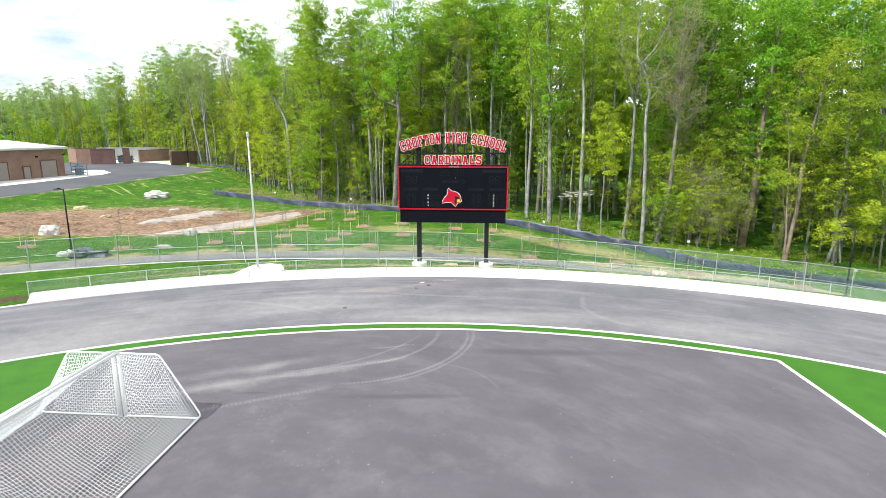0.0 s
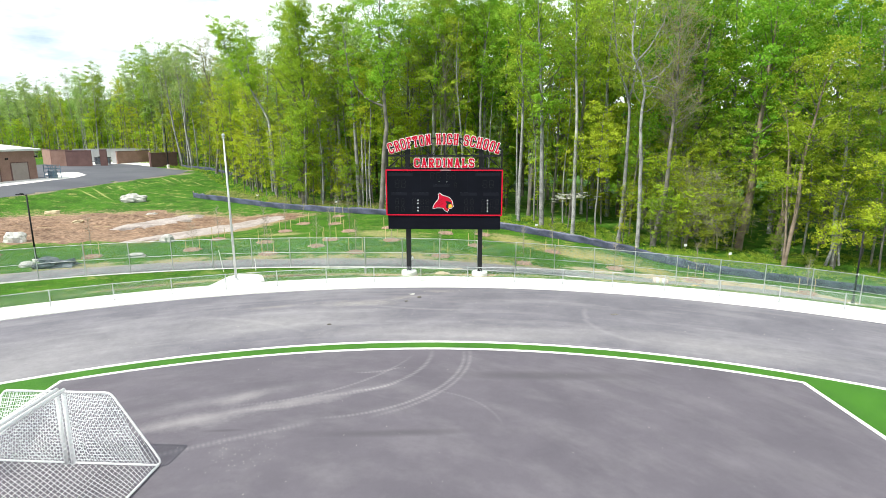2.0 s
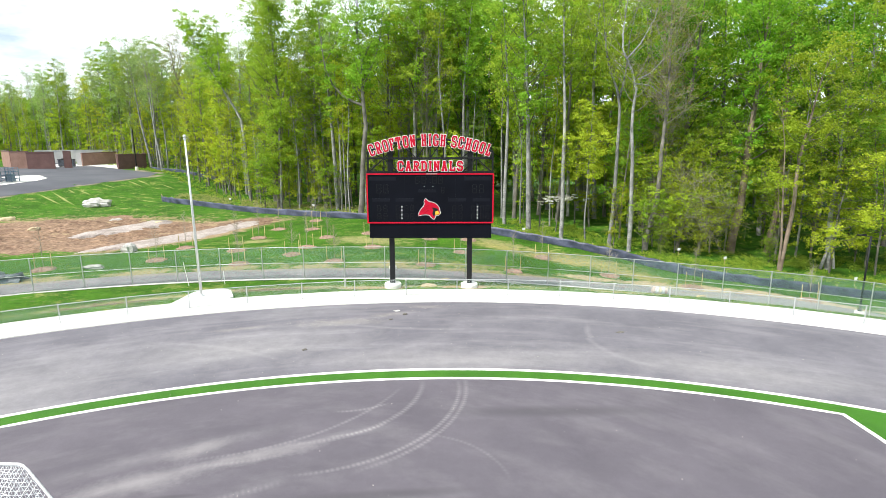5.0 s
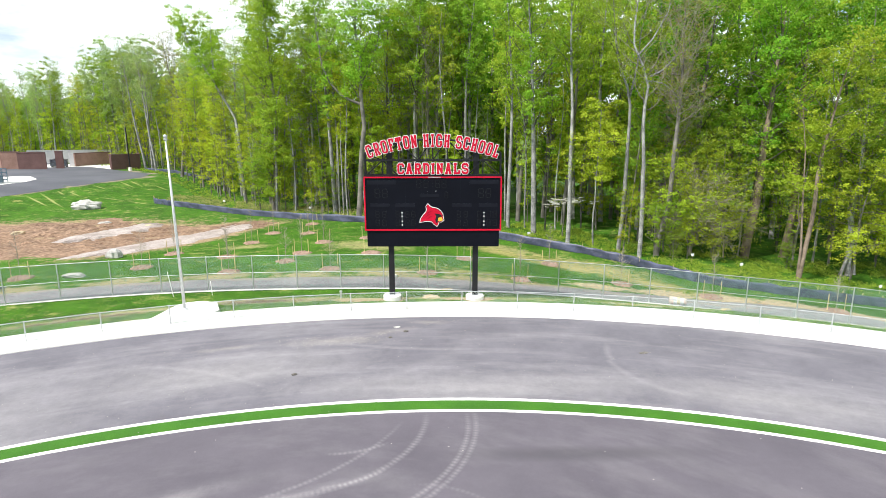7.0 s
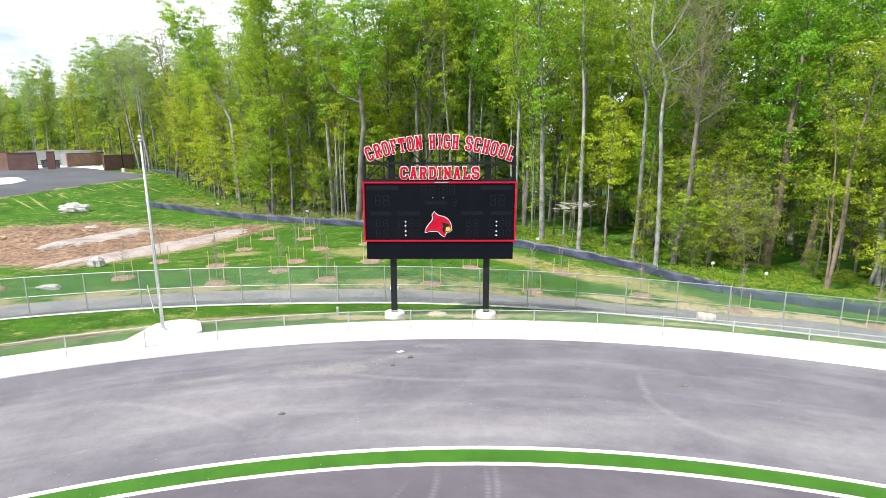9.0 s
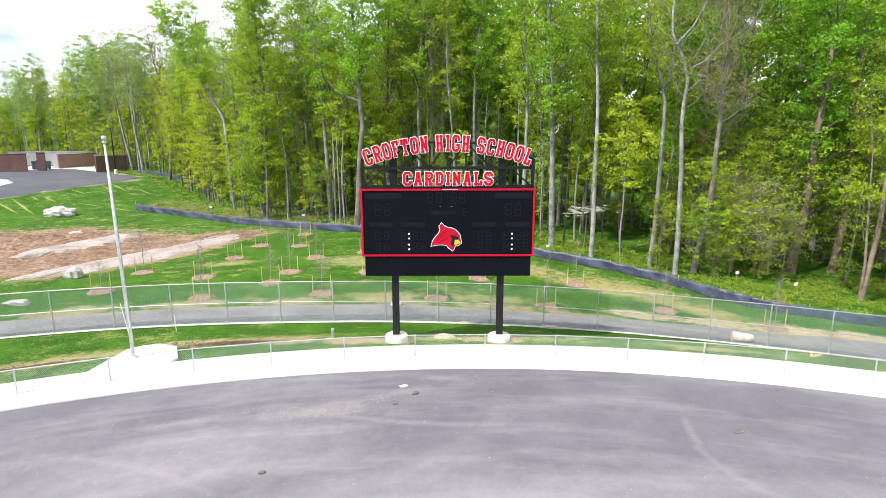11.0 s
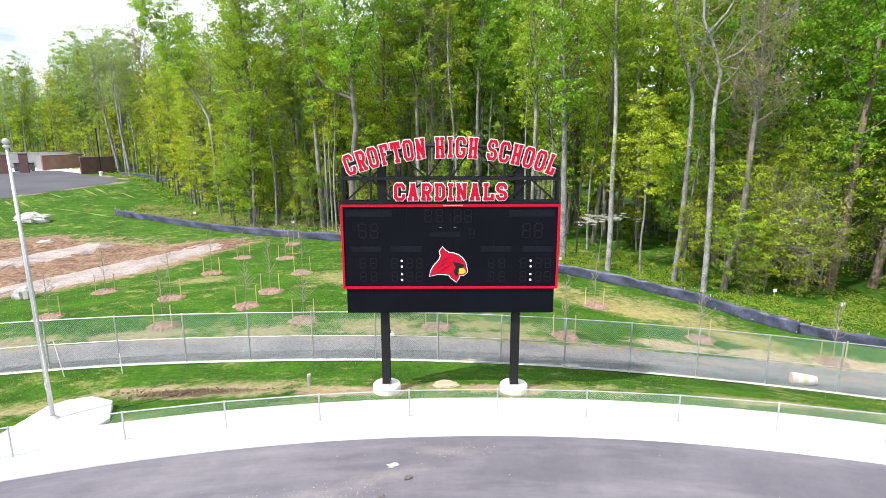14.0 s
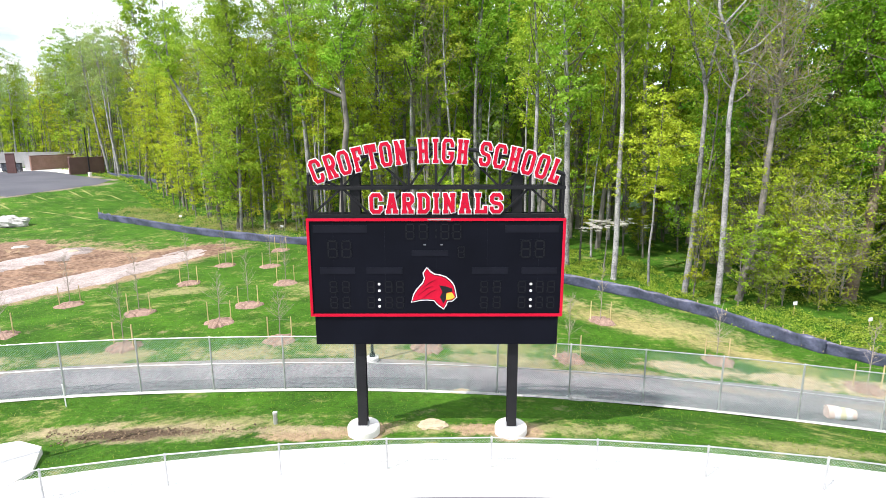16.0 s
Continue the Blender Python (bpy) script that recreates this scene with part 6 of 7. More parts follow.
# other trees that stand out at the wood's edge: kind, place, size, turn, lean
for i, x, y, sc, turn, lean in (
        (0, 13.9, 71.3, 1.06, 140, 2.0), (3, 11.6, 75.5, 1.1, 60, 0.5), (3, 7.2, 84.0, 1.15, 200, 0.0), (0, 3.4, 86.0, 1.05, 33, 1.0), (1, 0.3, 84.0, 1.05, 250, 0.0),
        (2, -11.0, 88.5, 0.9, 20, 0.0), (2, -40.5, 119.0, 0.86, 300, -1.5), (2, -37.5, 116.5, 0.80, 120, 1.5), (4, -34.0, 109.0, 0.85, 70, 0.0), (4, -43.5, 122.5, 0.85, 200, 0.0),
        (5, 32.0, 69.0, 1.12, 50, 0.0), (5, 47.0, 64.0, 1.05, 170, 0.0), (5, 28.5, 70.5, 1.1, 280, 0.0), (1, -22.5, 98.0, 1.08, 10, 1.0), (0, -15.0, 96.0, 1.06, 80, 0.0), (6, -16.0, 101.0, 1.0, 0, 0.0),
        (2, -71.5, 157.0, 1.06, 40, 0.0)):
    plant(KINDS, i, x, y, sc, turn, lean)
for i, x, y, sc, turn in ((2, -78.5, 161.0, 1.12, 10), (2, -73.0, 163.0, 1.14, 120), (0, -66.5, 156.0, 1.10, 200), (1, -63.0, 152.0, 1.08, 30), (1, -98.5, 174.0, 0.94, 70), (1, -3.5, 88.5, 1.05, 15), (1, -0.6, 91.0, 1.1, 140), (1, 2.2, 89.5, 1.05, 260), (0, -12.0, 93.0, 1.05, 90), (1, -16.5, 99.0, 1.02, 200), (1, -30.0, 108.0, 1.0, 45)):
    plant(PALE, i, x, y, sc, turn)
for x, y, sc, turn in ((-13.2, 89.8, 0.95, 0), (-10.3, 85.7, 0.9, 100), (-8.8, 82.4, 0.8, 220), (-9.6, 84.6, 0.85, 300), (-16.8, 88.0, 0.9, 50), (-31.0, 104.5, 0.95, 140), (-36.0, 113.5, 0.95, 20)):
    plant(POLES, 0, x, y, sc, turn)

EDGE = [(-215, 215), (-150, 192), (-112, 176), (-84, 163), (-66, 149), (-58, 142), (-48, 130.5), (-40, 120), (-33, 109), (-26, 100.5), (-18.5, 91), (-8, 84), (3, 79.5), (10, 75), (17, 70.5), (23.5, 66), (31, 65), (38, 63.5), (47, 61), (62, 57), (95, 46)]


def along(pts, step, jitter, rs):
    """Spots at even steps along a line, with the direction away from the field."""
    out = []
    carry = 0.0
    for (ax, ay), (bx, by) in zip(pts, pts[1:]):
        L = math.hypot(bx - ax, by - ay)
        dx, dy = (bx - ax) / L, (by - ay) / L
        s = carry
        while s < L:
            u = s + rs.uniform(-jitter, jitter)
            out.append((ax + dx * u, ay + dy * u, -dy, dx))
            s += step
        carry = s - L
    return out


def stature(x, rs):
    """How tall the wood stands: high to the east, lower in the far west."""
    return float(np.interp(x, (-140, -100, -88, -80, -60, -45, -12, 2, 60), (0.86, 0.98, 1.0, 1.07, 1.04, 1.04, 1.08, 1.18, 1.22))) * rs.uniform(0.86, 1.05)


# leafy lower trees and tangles that hang over the edge of the wood
for i, x, y, sc, turn in ((1, -21.8, 88.4, 0.95, 10), (0, -18.2, 88.2, 0.85, 90), (2, -23.6, 92.8, 0.95, 30), (0, -28.6, 99.0, 0.9, 200), (2, -31.5, 103.8, 1.0, 50), (0, -36.5, 111.5, 1.0, 120), (2, -40.5, 117.5, 0.95, 260), (0, -14.5, 88.0, 0.8, 310), (1, -11.8, 85.6, 0.8, 40), (2, -45.0, 123.5, 1.0, 80), (0, -33.8, 107.0, 0.9, 330), (2, -26.0, 96.2, 0.8, 140),
                          (0, 21.4, 62.9, 0.62, 300), (1, 23.9, 61.2, 0.70, 45), (1, 26.0, 62.0, 0.72, 160), (0, 27.6, 61.6, 0.62, 80), (3, 25.6, 60.6, 0.8, 15), (3, 30.0, 61.0, 0.7, 0), (4, 28.5, 63.0, 1.2, 30), (3, 37.5, 60.5, 0.8, 120)):
    plant(UNDER, i, x, y, sc, turn)
for i, x, y, sc, turn in ((0, 41.5, 57.0, 0.95, 10), (1, 39.5, 62.5, 1.05, 80), (0, 46.0, 56.5, 1.0, 200), (1, 50.5, 55.0, 1.1, 60), (1, 47.5, 59.5, 1.1, 330), (0, 31.5, 64.0, 0.95, 120), (1, 33.5, 66.0, 1.1, 260), (0, 28.0, 65.0, 1.0, 45), (0, 26.2, 64.0, 0.8, 170),
                          (1, 25.5, 69.0, 1.0, 210), (1, 30.0, 68.5, 1.15, 20), (2, 28.2, 66.4, 0.9, 60), (3, 29.0, 63.6, 1.25, 0), (3, 32.5, 63.4, 1.05, 130), (0, 44.0, 63.0, 1.15, 100),
                          (2, -17.0, 96.5, 1.0, 40), (2, -34.0, 112.0, 0.95, 250), (2, 2.0, 83.0, 1.05, 140), (2, -1.5, 86.5, 1.0, 20)):
    plant(EDGE_TREES, i, x, y, sc, turn)

rs = np.random.default_rng(5)
pick = np.random.default_rng(8)
WEIGHTS = np.array([0.22, 0.18, 0.15, 0.16, 0.12, 0.04, 0.08, 0.05])
for depth, step in ((2.5, 7.4), (8.5, 7.0)):
    for x, y, nx, ny in along(EDGE[1:], step, step * 0.4, rs):
        d = depth + rs.uniform(-2.0, 2.4)
        px, py = x + nx * d, y + ny * d
        wts = WEIGHTS.copy()
        if px > 24:
            wts[5] += 0.45
            wts[0] -= 0.12
            wts[2] -= 0.09
            wts[4] -= 0.07
        i = int(rs.choice(8, p=wts / wts.sum()))
        if depth < 5 and (5 < px < 50 or -30 < px < -16 or -64 < px < -44):
            continue
        sc = stature(px, rs)
        if px < -50 or (px < -28 and rs.uniform() < 0.4):
            plant(PALE, i % 3, px, py, sc, rs.uniform(0, 360), rs.uniform(-2.5, 2.5), rs.uniform(-2, 2))
            continue
        plant(KINDS, i, px, py, sc, rs.uniform(0, 360), rs.uniform(-2.5, 2.5), rs.uniform(-2, 2))
for depth, step in ((15.0, 8.0), (23.5, 9.0), (33.0, 10.5)):
    for x, y, nx, ny in along(EDGE, step, step * 0.4, rs):
        d = depth + rs.uniform(-3.0, 3.0)
        i = int(rs.choice(4, p=(0.32, 0.30, 0.16, 0.22)))
        px, py = x + nx * d, y + ny * d
        budding = -46 <= px < -2 and depth < 20 and pick.uniform() < 0.35
        plant(PALE if px < -50 else KINDS if budding else BACK, i % 3 if px < -50 else 6 if budding else i, px, py, stature(px, rs), rs.uniform(0, 360), rs.uniform(-2.5, 2.5), rs.uniform(-2, 2))
for depth, step in ((12.0, 7.5), (19.0, 8.0), (28.0, 8.5), (38.0, 8.5)):
    for x, y, nx, ny in along(EDGE[12:], step, step * 0.4, rs):
        d = depth + rs.uniform(-3.0, 3.0)
        i = int(rs.choice(4, p=(0.32, 0.20, 0.30, 0.18)))
        plant(BACK, i, x + nx * d, y + ny * d, stature(x, rs), rs.uniform(0, 360), rs.uniform(-2.5, 2.5), rs.uniform(-2, 2))
for depth, step in ((1.0, 4.2), (5.0, 4.2), (10.0, 4.8)):
    for x, y, nx, ny in along(EDGE[2:], step, step * 0.45, rs):
        d = depth + rs.uniform(-1.0, 2.0)
        px, py = x + nx * d, y + ny * d
        if px > 5 and rs.uniform() < 0.65:
            continue
        plant(POLES, int(rs.choice(3, p=(0.4, 0.35, 0.25))), px, py, rs.uniform(0.75, 1.12), rs.uniform(0, 360), rs.uniform(-3.5, 3.5), rs.uniform(-3, 3))
for depth, step in ((1.0, 3.2), (5.5, 5.0), (11.5, 6.4), (19.0, 8.0)):
    for x, y, nx, ny in along(EDGE[1:], step, step * 0.45, rs):
        d = depth + rs.uniform(-1.5, 2.5)
        px, py = x + nx * d, y + ny * d
        i = int(rs.choice(5, p=(0.34, 0.24, 0.30, 0.08, 0.04)))
        if depth < 5 and 5 < px < 48:
            continue
        plant(UNDER, i, px, py, rs.uniform(0.7, 1.3) if px < 5 else rs.uniform(0.65, 1.2), rs.uniform(0, 360), rs.uniform(-4, 4), rs.uniform(-4, 4))

# far woods that close the view, and the undergrowth
pts = []
for x, y, nx, ny in along(EDGE, 1.3, 0.5, rs):
    for j in range(36):
        d = rs.uniform(38, 60)
        px, py = x + nx * d, y + ny * d
        tall = rs.uniform(4, 18) if j > 18 else (38 if px > 0 else 31 if px > -25 else 27 if px > -90 else 21) * rs.uniform(0, 1) ** 0.85
        pts.append((px, py, float(ground_z(px, py)) + tall))
v, f = leaves(pts, 1.3, 1.9, 15, rs)
tagged(new("far_woods", quick_mesh("far_woods", v, f, M_LEAF)), "deep green woods far behind the first trees", "woods", kind="stuff")
pts = []
for x, y, nx, ny in along(EDGE, 0.5, 0.25, rs):
    for _ in range(8):
        d = rs.uniform(0, 1) ** 1.8 * 28 - 4.5
        px, py = x + nx * d, y + ny * d
        if px > 2 and rs.uniform() < 0.8:
            continue
        pts.append((px, py, float(ground_z(px, py)) + rs.uniform(0.02, 0.35)))
v, f = leaves(pts, 0.18, 0.45, 12, rs)
tagged(new("undergrowth", quick_mesh("undergrowth", v, f, M_WEED)), "low green undergrowth on the floor of the wood", "undergrowth", kind="stuff")
pts = []
while len(pts) < 2600:
    px, py = rs.uniform(2, 56), rs.uniform(50.5, 84)
    edge = float(np.interp(px, (2, 11.4, 17, 20.4, 22.5, 25.7, 29.4, 56), (72.8, 66.5, 63.2, 59.6, 55.4, 51.4, 50, 48)))
    if edge < py < edge + 15 and noise.noise(Vector((px * 0.22, py * 0.22, 7.0))) > -0.15:
        pts.append((px, py, float(ground_z(px, py)) + rs.uniform(0.02, 0.35)))
v, f = leaves(pts, 0.095, 0.5, 26, rs)
tagged(new("weeds", quick_mesh("weeds", v, f, M_LUSH)), "lush green weeds between silt fence and trees", "weeds", kind="stuff")
rs3 = np.random.default_rng(12)
pts = []
while len(pts) < 1500:
    px, deep = rs3.uniform(-41, -4), rs3.uniform(0.5, 9.5)
    py = float(np.interp(px, (-41, -38, -33, -25.5, -15.8, -8, 2), (98.6, 96.4, 93.4, 88.3, 82.5, 78, 72.3))) + deep
    if noise.noise(Vector((px * 0.3, py * 0.3, 3.0))) > -0.1 - 0.03 * (6 - deep):
        pts.append((px, py, float(ground_z(px, py)) + rs3.uniform(0.02, 0.45)))
v, f = leaves(pts, 0.09, 0.5, 22, rs3)
tagged(new("dry_weeds", quick_mesh("dry_weeds", v, f, M_DRY_WEED)), "pale olive weeds behind the sagging silt fence", "weeds", kind="stuff")

# a small flowering tree
stem, wood, v, f = grow(H=4.9, girth=0.06, clear=0.86, reach=2.7, limbs=11, lean=(0.03, 0), seed=41, per=30, size=0.15, spread=0.34, rise=(-0.08, 0.08), twigs=5, droop=-0.02, keep=0.6)
dog = thing("flowering_tree", pose(17.0, 70.2, gz(17.0, 70.2)), "small understorey tree in white blossom", "tree")
part("trunk", woody(stem, wood, M_BARK_DARK, M_LIMB), None, dog)
v[:, 2] = 4.3 + (v[:, 2] - 4.6) * 0.32
part("crown", quick_mesh("blossom", v, f, M_BLOSSOM), M_BLOSSOM, dog, "white blossom")


# ---- young planted trees with stakes and mulch ----
def sapling_proto(seed, H, spread_):
    rs2 = np.random.default_rng(seed)
    t = thing("sapling", pose(0, 0, 0), "bare young planted tree held between wooden stakes", "sapling", "planted saplings")
    part("stem", Shape().tube([(0, 0, 0), (0.02, 0.01, H * 0.5), (0, 0.03, H)], [0.028, 0.02, 0.006], 6), M_TWIG, t)
    s = Shape()
    for k in range(26):
        z = H * rs2.uniform(0.32, 0.97)
        a = rs2.uniform(0, 6.28)
        L = spread_ * (1.15 - z / H) * rs2.uniform(0.6, 1.2) + 0.12
        o = Vector((0, 0, z))
        e = o + Vector((math.cos(a) * L, math.sin(a) * L, L * rs2.uniform(0.7, 1.6)))
        s.tube([o, (o + e) / 2 + Vector(rs2.normal(0, 0.03, 3)), e], [0.010, 0.007, 0.004], 3, cap=False)
        for _ in range(2):
            o2 = o.lerp(e, rs2.uniform(0.3, 0.8))
            s.tube([o2, o2 + Vector(rs2.normal(0, 0.14, 3)) + Vector((0, 0, 0.16))], [0.006, 0.003], 3, cap=False)
    part("crown", s, M_TWIG, t, "bare grey twigs")
    for x in (-0.62, 0.62):
        part("stake", Shape().box(x, 0, 0.62, 0.05, 0.05, 1.3).box(x, 0, 1.24, 0.03, 0.03, 0.08), M_WOOD, t, "pale wooden stake")
        part("tie", Shape().tube([(x, 0, 1.08), (0, 0, 1.12)], 0.006, 4), M_TWIG, t)
    return t


def mulch_proto(seed):
    s = Shape()
    rings, spokes = 7, 34
    s.v.append((0, 0, 0.20))
    for i in range(1, rings + 1):
        for j in range(spokes):
            a = 2 * math.pi * j / spokes
            e = 0.98 * (1 + 0.20 * noise.noise(Vector((math.cos(a) * 1.5, math.sin(a) * 1.5, seed))) + 0.16 * noise.noise(Vector((math.cos(a) * 6, math.sin(a) * 6, seed))))
            q = i / rings
            z = 0.22 * (1 - q ** 1.4) + 0.09 * noise.noise(Vector((q * 7 * math.cos(a), q * 7 * math.sin(a), seed))) - (0.10 if i == rings else 0)
            s.v.append((e * q * math.cos(a), e * q * math.sin(a), z))
    for j in range(spokes):
        s.f.append((0, 1 + j, 1 + (j + 1) % spokes))
    for i in range(rings - 1):
        for j in range(spokes):
            a, b = 1 + i * spokes + j, 1 + i * spokes + (j + 1) % spokes
            s.f.append((a, a + spokes, b + spokes, b))
    return tagged(part("mulch_ring", s, M_MULCH), "low round mound of brown bark mulch in grass", "mulch", "mulch rings")


SAPS = [sapling_proto(31, 3.4, 0.7), sapling_proto(32, 2.9, 0.9), sapling_proto(33, 3.8, 0.6)]
MULCH = [mulch_proto(1.0), mulch_proto(6.0), mulch_proto(11.0), mulch_proto(17.0)]
PLANTED = [(-15.0, 51.8), (-11.3, 55.4), (-17.0, 57.8), (-22.6, 60.3), (-22.7, 54.1), (-16.9, 65.5), (-10.6, 58.8), (-7.1, 52.2), (0.7, 50.8), (8.0, 50.2), (16.6, 51.2), (12.1, 57.0), (22.6, 48.0),
           (-12.7, 77.6), (-12.0, 70.5), (-9.4, 64.4), (-39.8, 51.8), (-30.4, 51.2), (-4.2, 58.2), (4.2, 56.6), (-5.0, 66.0), (1.5, 63.0), (30.5, 45.2), (-16.2, 72.0), (5.6, 63.2)]
for i, (x, y) in enumerate(PLANTED):
    for pool, k, up in ((SAPS, i % 3, 0.05), (MULCH, i % 4, 0.0)):
        m = pose(x, y, gz(x, y) + up, 0, 0, (i * 37) % 40 - 20)
        src = pool[k]
        if src.name in used:
            copy_thing(src, m)
        else:
            used.add(src.name)
            src.matrix_basis = m


# ---- buildings on the bank ----
def wall_box(s, x0, y0, x1, y1, z0, z1, t):
    """An upright wall of thickness t between two points of the plan."""
    s.beam((x0, y0, (z0 + z1) / 2), (x1, y1, (z0 + z1) / 2), t, z1 - z0)


def make_school():
    b = thing("school_building", pose(-71.8, 106.0, 1.85, 0, 0, -14), "low brown brick building with a pale hipped roof", "building")
    # local x runs back from the near corner along the gable, y along the long side to the south-west
    L, D, H = 46.0, 26.0, 5.6
    s = Shape()
    s.box(-D / 2, -L / 2, H / 2 - 0.5, D, L, H + 1.0)
    part("wall", s, M_BRICK_FAR, b, "brown brick wall")
    s = Shape()
    e = 0.5
    s.v = [(e, e, H), (-D - e, e, H), (-D - e, -L - e, H), (e, -L - e, H), (-4.5, -7, H + 1.3), (-D + 4.5, -7, H + 1.3), (-D + 4.5, -L + 7, H + 1.3), (-4.5, -L + 7, H + 1.3)]
    s.v += [(x, y, H - 0.35) for x, y, z in s.v[:4]]
    s.f = [(0, 3, 7, 4), (1, 0, 4, 5), (2, 1, 5, 6), (3, 2, 6, 7), (4, 7, 6, 5), (0, 1, 9, 8), (1, 2, 10, 9), (2, 3, 11, 10), (3, 0, 8, 11), (8, 9, 10, 11)]
    part("roof", s, M_ROOF, b, "pale metal hipped roof")
    for y, w, h in ((-3.6, 3.0, 3.2), (-7.9, 1.2, 2.3), (-13.0, 3.4, 3.2), (-20.0, 1.2, 2.3), (-25.0, 3.2, 3.2)):
        d = part("door", Shape().box(0.02, y, h / 2, 0.12, w, h), M_DOOR, b, "grey painted door")
        fr = Shape().box(0.05, y - w / 2 - 0.08, h / 2, 0.16, 0.16, h + 0.1).box(0.05, y + w / 2 + 0.08, h / 2, 0.16, 0.16, h + 0.1).box(0.05, y, h + 0.09, 0.16, w + 0.3, 0.16)
        part("frame", fr, M_BRICK_DARK, d)
    for y in (-5.8, -17.0):
        part("wall_light", Shape().box(0.12, y, 4.0, 0.24, 0.4, 0.3), M_BLACK, b)
    cage = part("service_cage", Shape().box(1.2, 1.6, 0.06, 2.3, 1.7, 0.12), M_CONCRETE, b, "pale slab of the service cage")
    for x, y in ((0.15, 0.85), (2.25, 0.85), (0.15, 2.35), (2.25, 2.35), (1.2, 0.85), (1.2, 2.35)):
        part("cage_post", Shape().box(x, y, 1.35, 0.09, 0.09, 2.5), M_CAGE, cage, "blue steel post")
    for z in (0.7, 1.3, 1.9, 2.55):
        part("cage_rail", Shape().box(1.2, 0.85, z, 2.1, 0.05, 0.08).box(1.2, 2.35, z, 2.1, 0.05, 0.08).box(0.15, 1.6, z, 0.05, 1.5, 0.08).box(2.25, 1.6, z, 0.05, 1.5, 0.08), M_CAGE, cage, "blue steel rail")
    part("unit", Shape().box(1.2, 1.6, 0.85, 1.3, 0.9, 1.4), M_GLASSY, cage, "blue-grey machine in the cage")
    part("wall_light", Shape().box(0.25, -0.5, 4.2, 0.5, 0.18, 0.25), M_BLACK, b)


make_school()


def make_walled_yard(x, y, turn, label, runs, height, mat):
    b = thing("walled_yard", pose(x, y, gz(x, y) - 0.3, 0, 0, turn), label, "wall")
    for x0, y0, x1, y1 in runs:
        s = Shape()
        wall_box(s, x0, y0, x1, y1, 0, height, 0.4)
        w = part("wall", s, mat, b)
        c = Shape()
        wall_box(c, x0, y0, x1, y1, height + 0.003, height + 0.16, 0.55)
        part("coping", c, mat if mat == M_BLOCK else M_BRICK_DARK, w, "thin coping")
    return b


make_walled_yard(-90.8, 138.5, 0, "brown brick yard wall beside a dark gate", ((0, 0, 3.4, 0.8), (0, 0, -8, 9)), 4.1, M_BRICK_FAR)
make_walled_yard(-87.2, 138.2, 0, "dark brown metal gate of a yard", ((0, 0, 5.2, 1.4),), 4.0, M_BRICK_DARK)
make_walled_yard(-81.5, 142.2, 0, "dark brick gate pillar", ((0, 0, 1.5, 0.4),), 4.2, M_BRICK_DARK)
make_walled_yard(-81.1, 148.8, 0, "brown brick yard wall with a thin coping", ((0, 0, 3.5, 9.7),), 3.45, M_BRICK_FAR)
make_walled_yard(-82.6, 149.4, 0, "pale concrete gate pier beside the brick wall", ((0, 0, 1.2, 0),), 3.3, M_BLOCK)
make_walled_yard(-87.5, 162.0, 0, "pale concrete rear wall of the yard", ((0, 0, 10.6, 3.2), (0, 0, -11, -3)), 3.6, M_BLOCK)
make_walled_yard(-69.1, 141.75, 0, "dark brown brick enclosure at the car park's end", ((0.05, 0, 4.3, 4.75), (-0.1, 0.35, -2.6, 5.0), (4.15, 5.0, 1.5, 9.6)), 3.6, M_BRICK_DARK)
for x, y, w in ((-84.2, 146.0, 1.5), (-82.3, 146.8, 1.1), (-85.6, 149.8, 1.3)):
    bin_ = thing("plant_unit", pose(x, y, gz(x, y) + 0.15, 0, 0, 15), "dark machine standing in the walled yard", "machine", "machines in the yard")
    part("casing", Shape().box(0, 0, 0.85, w, 1.1, 1.5), M_TARP, bin_)
    part("lid", Shape().box(0, 0, 1.66, w + 0.12, 1.2, 0.1), M_BLACK, bin_)
    part("skid", Shape().box(-w / 3, 0, 0.05, 0.14, 1.2, 0.1).box(w / 3, 0, 0.05, 0.14, 1.2, 0.1), M_BLACK, bin_)
util = thing("utility_pole", pose(-63.4, 138.6, gz(-63.4, 138.6)), "slim dark pole with a pale base beside the wall", "pole")
part("pole", Shape().tube([(0, 0, 0), (0, 0, 9.5)], [0.14, 0.10], 8), M_BLACK, util)
part("footing", Shape().lathe([(0.35, -0.2), (0.35, 0.8), (0.2, 0.85)], 12), M_CONCRETE, util)


# ---- rocks, litter and small things ----
def rock(name, x, y, sx, sy, sz, turn, seed, mat, label, category="rock", group="", sink=0.25, rough_by=0.34):
    s = Shape()
    n, m = 12, 22
    for i in range(n + 1):
        p = math.pi * i / n
        for j in range(m):
            a = 2 * math.pi * j / m
            d = Vector((math.sin(p) * math.cos(a), math.sin(p) * math.sin(a), math.cos(p)))
            sq = Vector([math.copysign(abs(c) ** 0.8, c) for c in d])
            k = 1 + rough_by * noise.fractal(d * 1.5 + Vector((seed, 0, 0)), 0.8, 2.0, 5)
            s.v.append((sq.x * sx * k / 2, sq.y * sy * k / 2, sq.z * sz * k / 2 + sz * (0.5 - sink)))
    for i in range(n):
        for j in range(m):
            s.f.append((i * m + j, (i + 1) * m + j, (i + 1) * m + (j + 1) % m, i * m + (j + 1) % m))
    ob = part(name, s, mat)
    ob.matrix_world = pose(x, y, gz(x, y), 0, 0, turn)
    return tagged(ob, label, category, group)


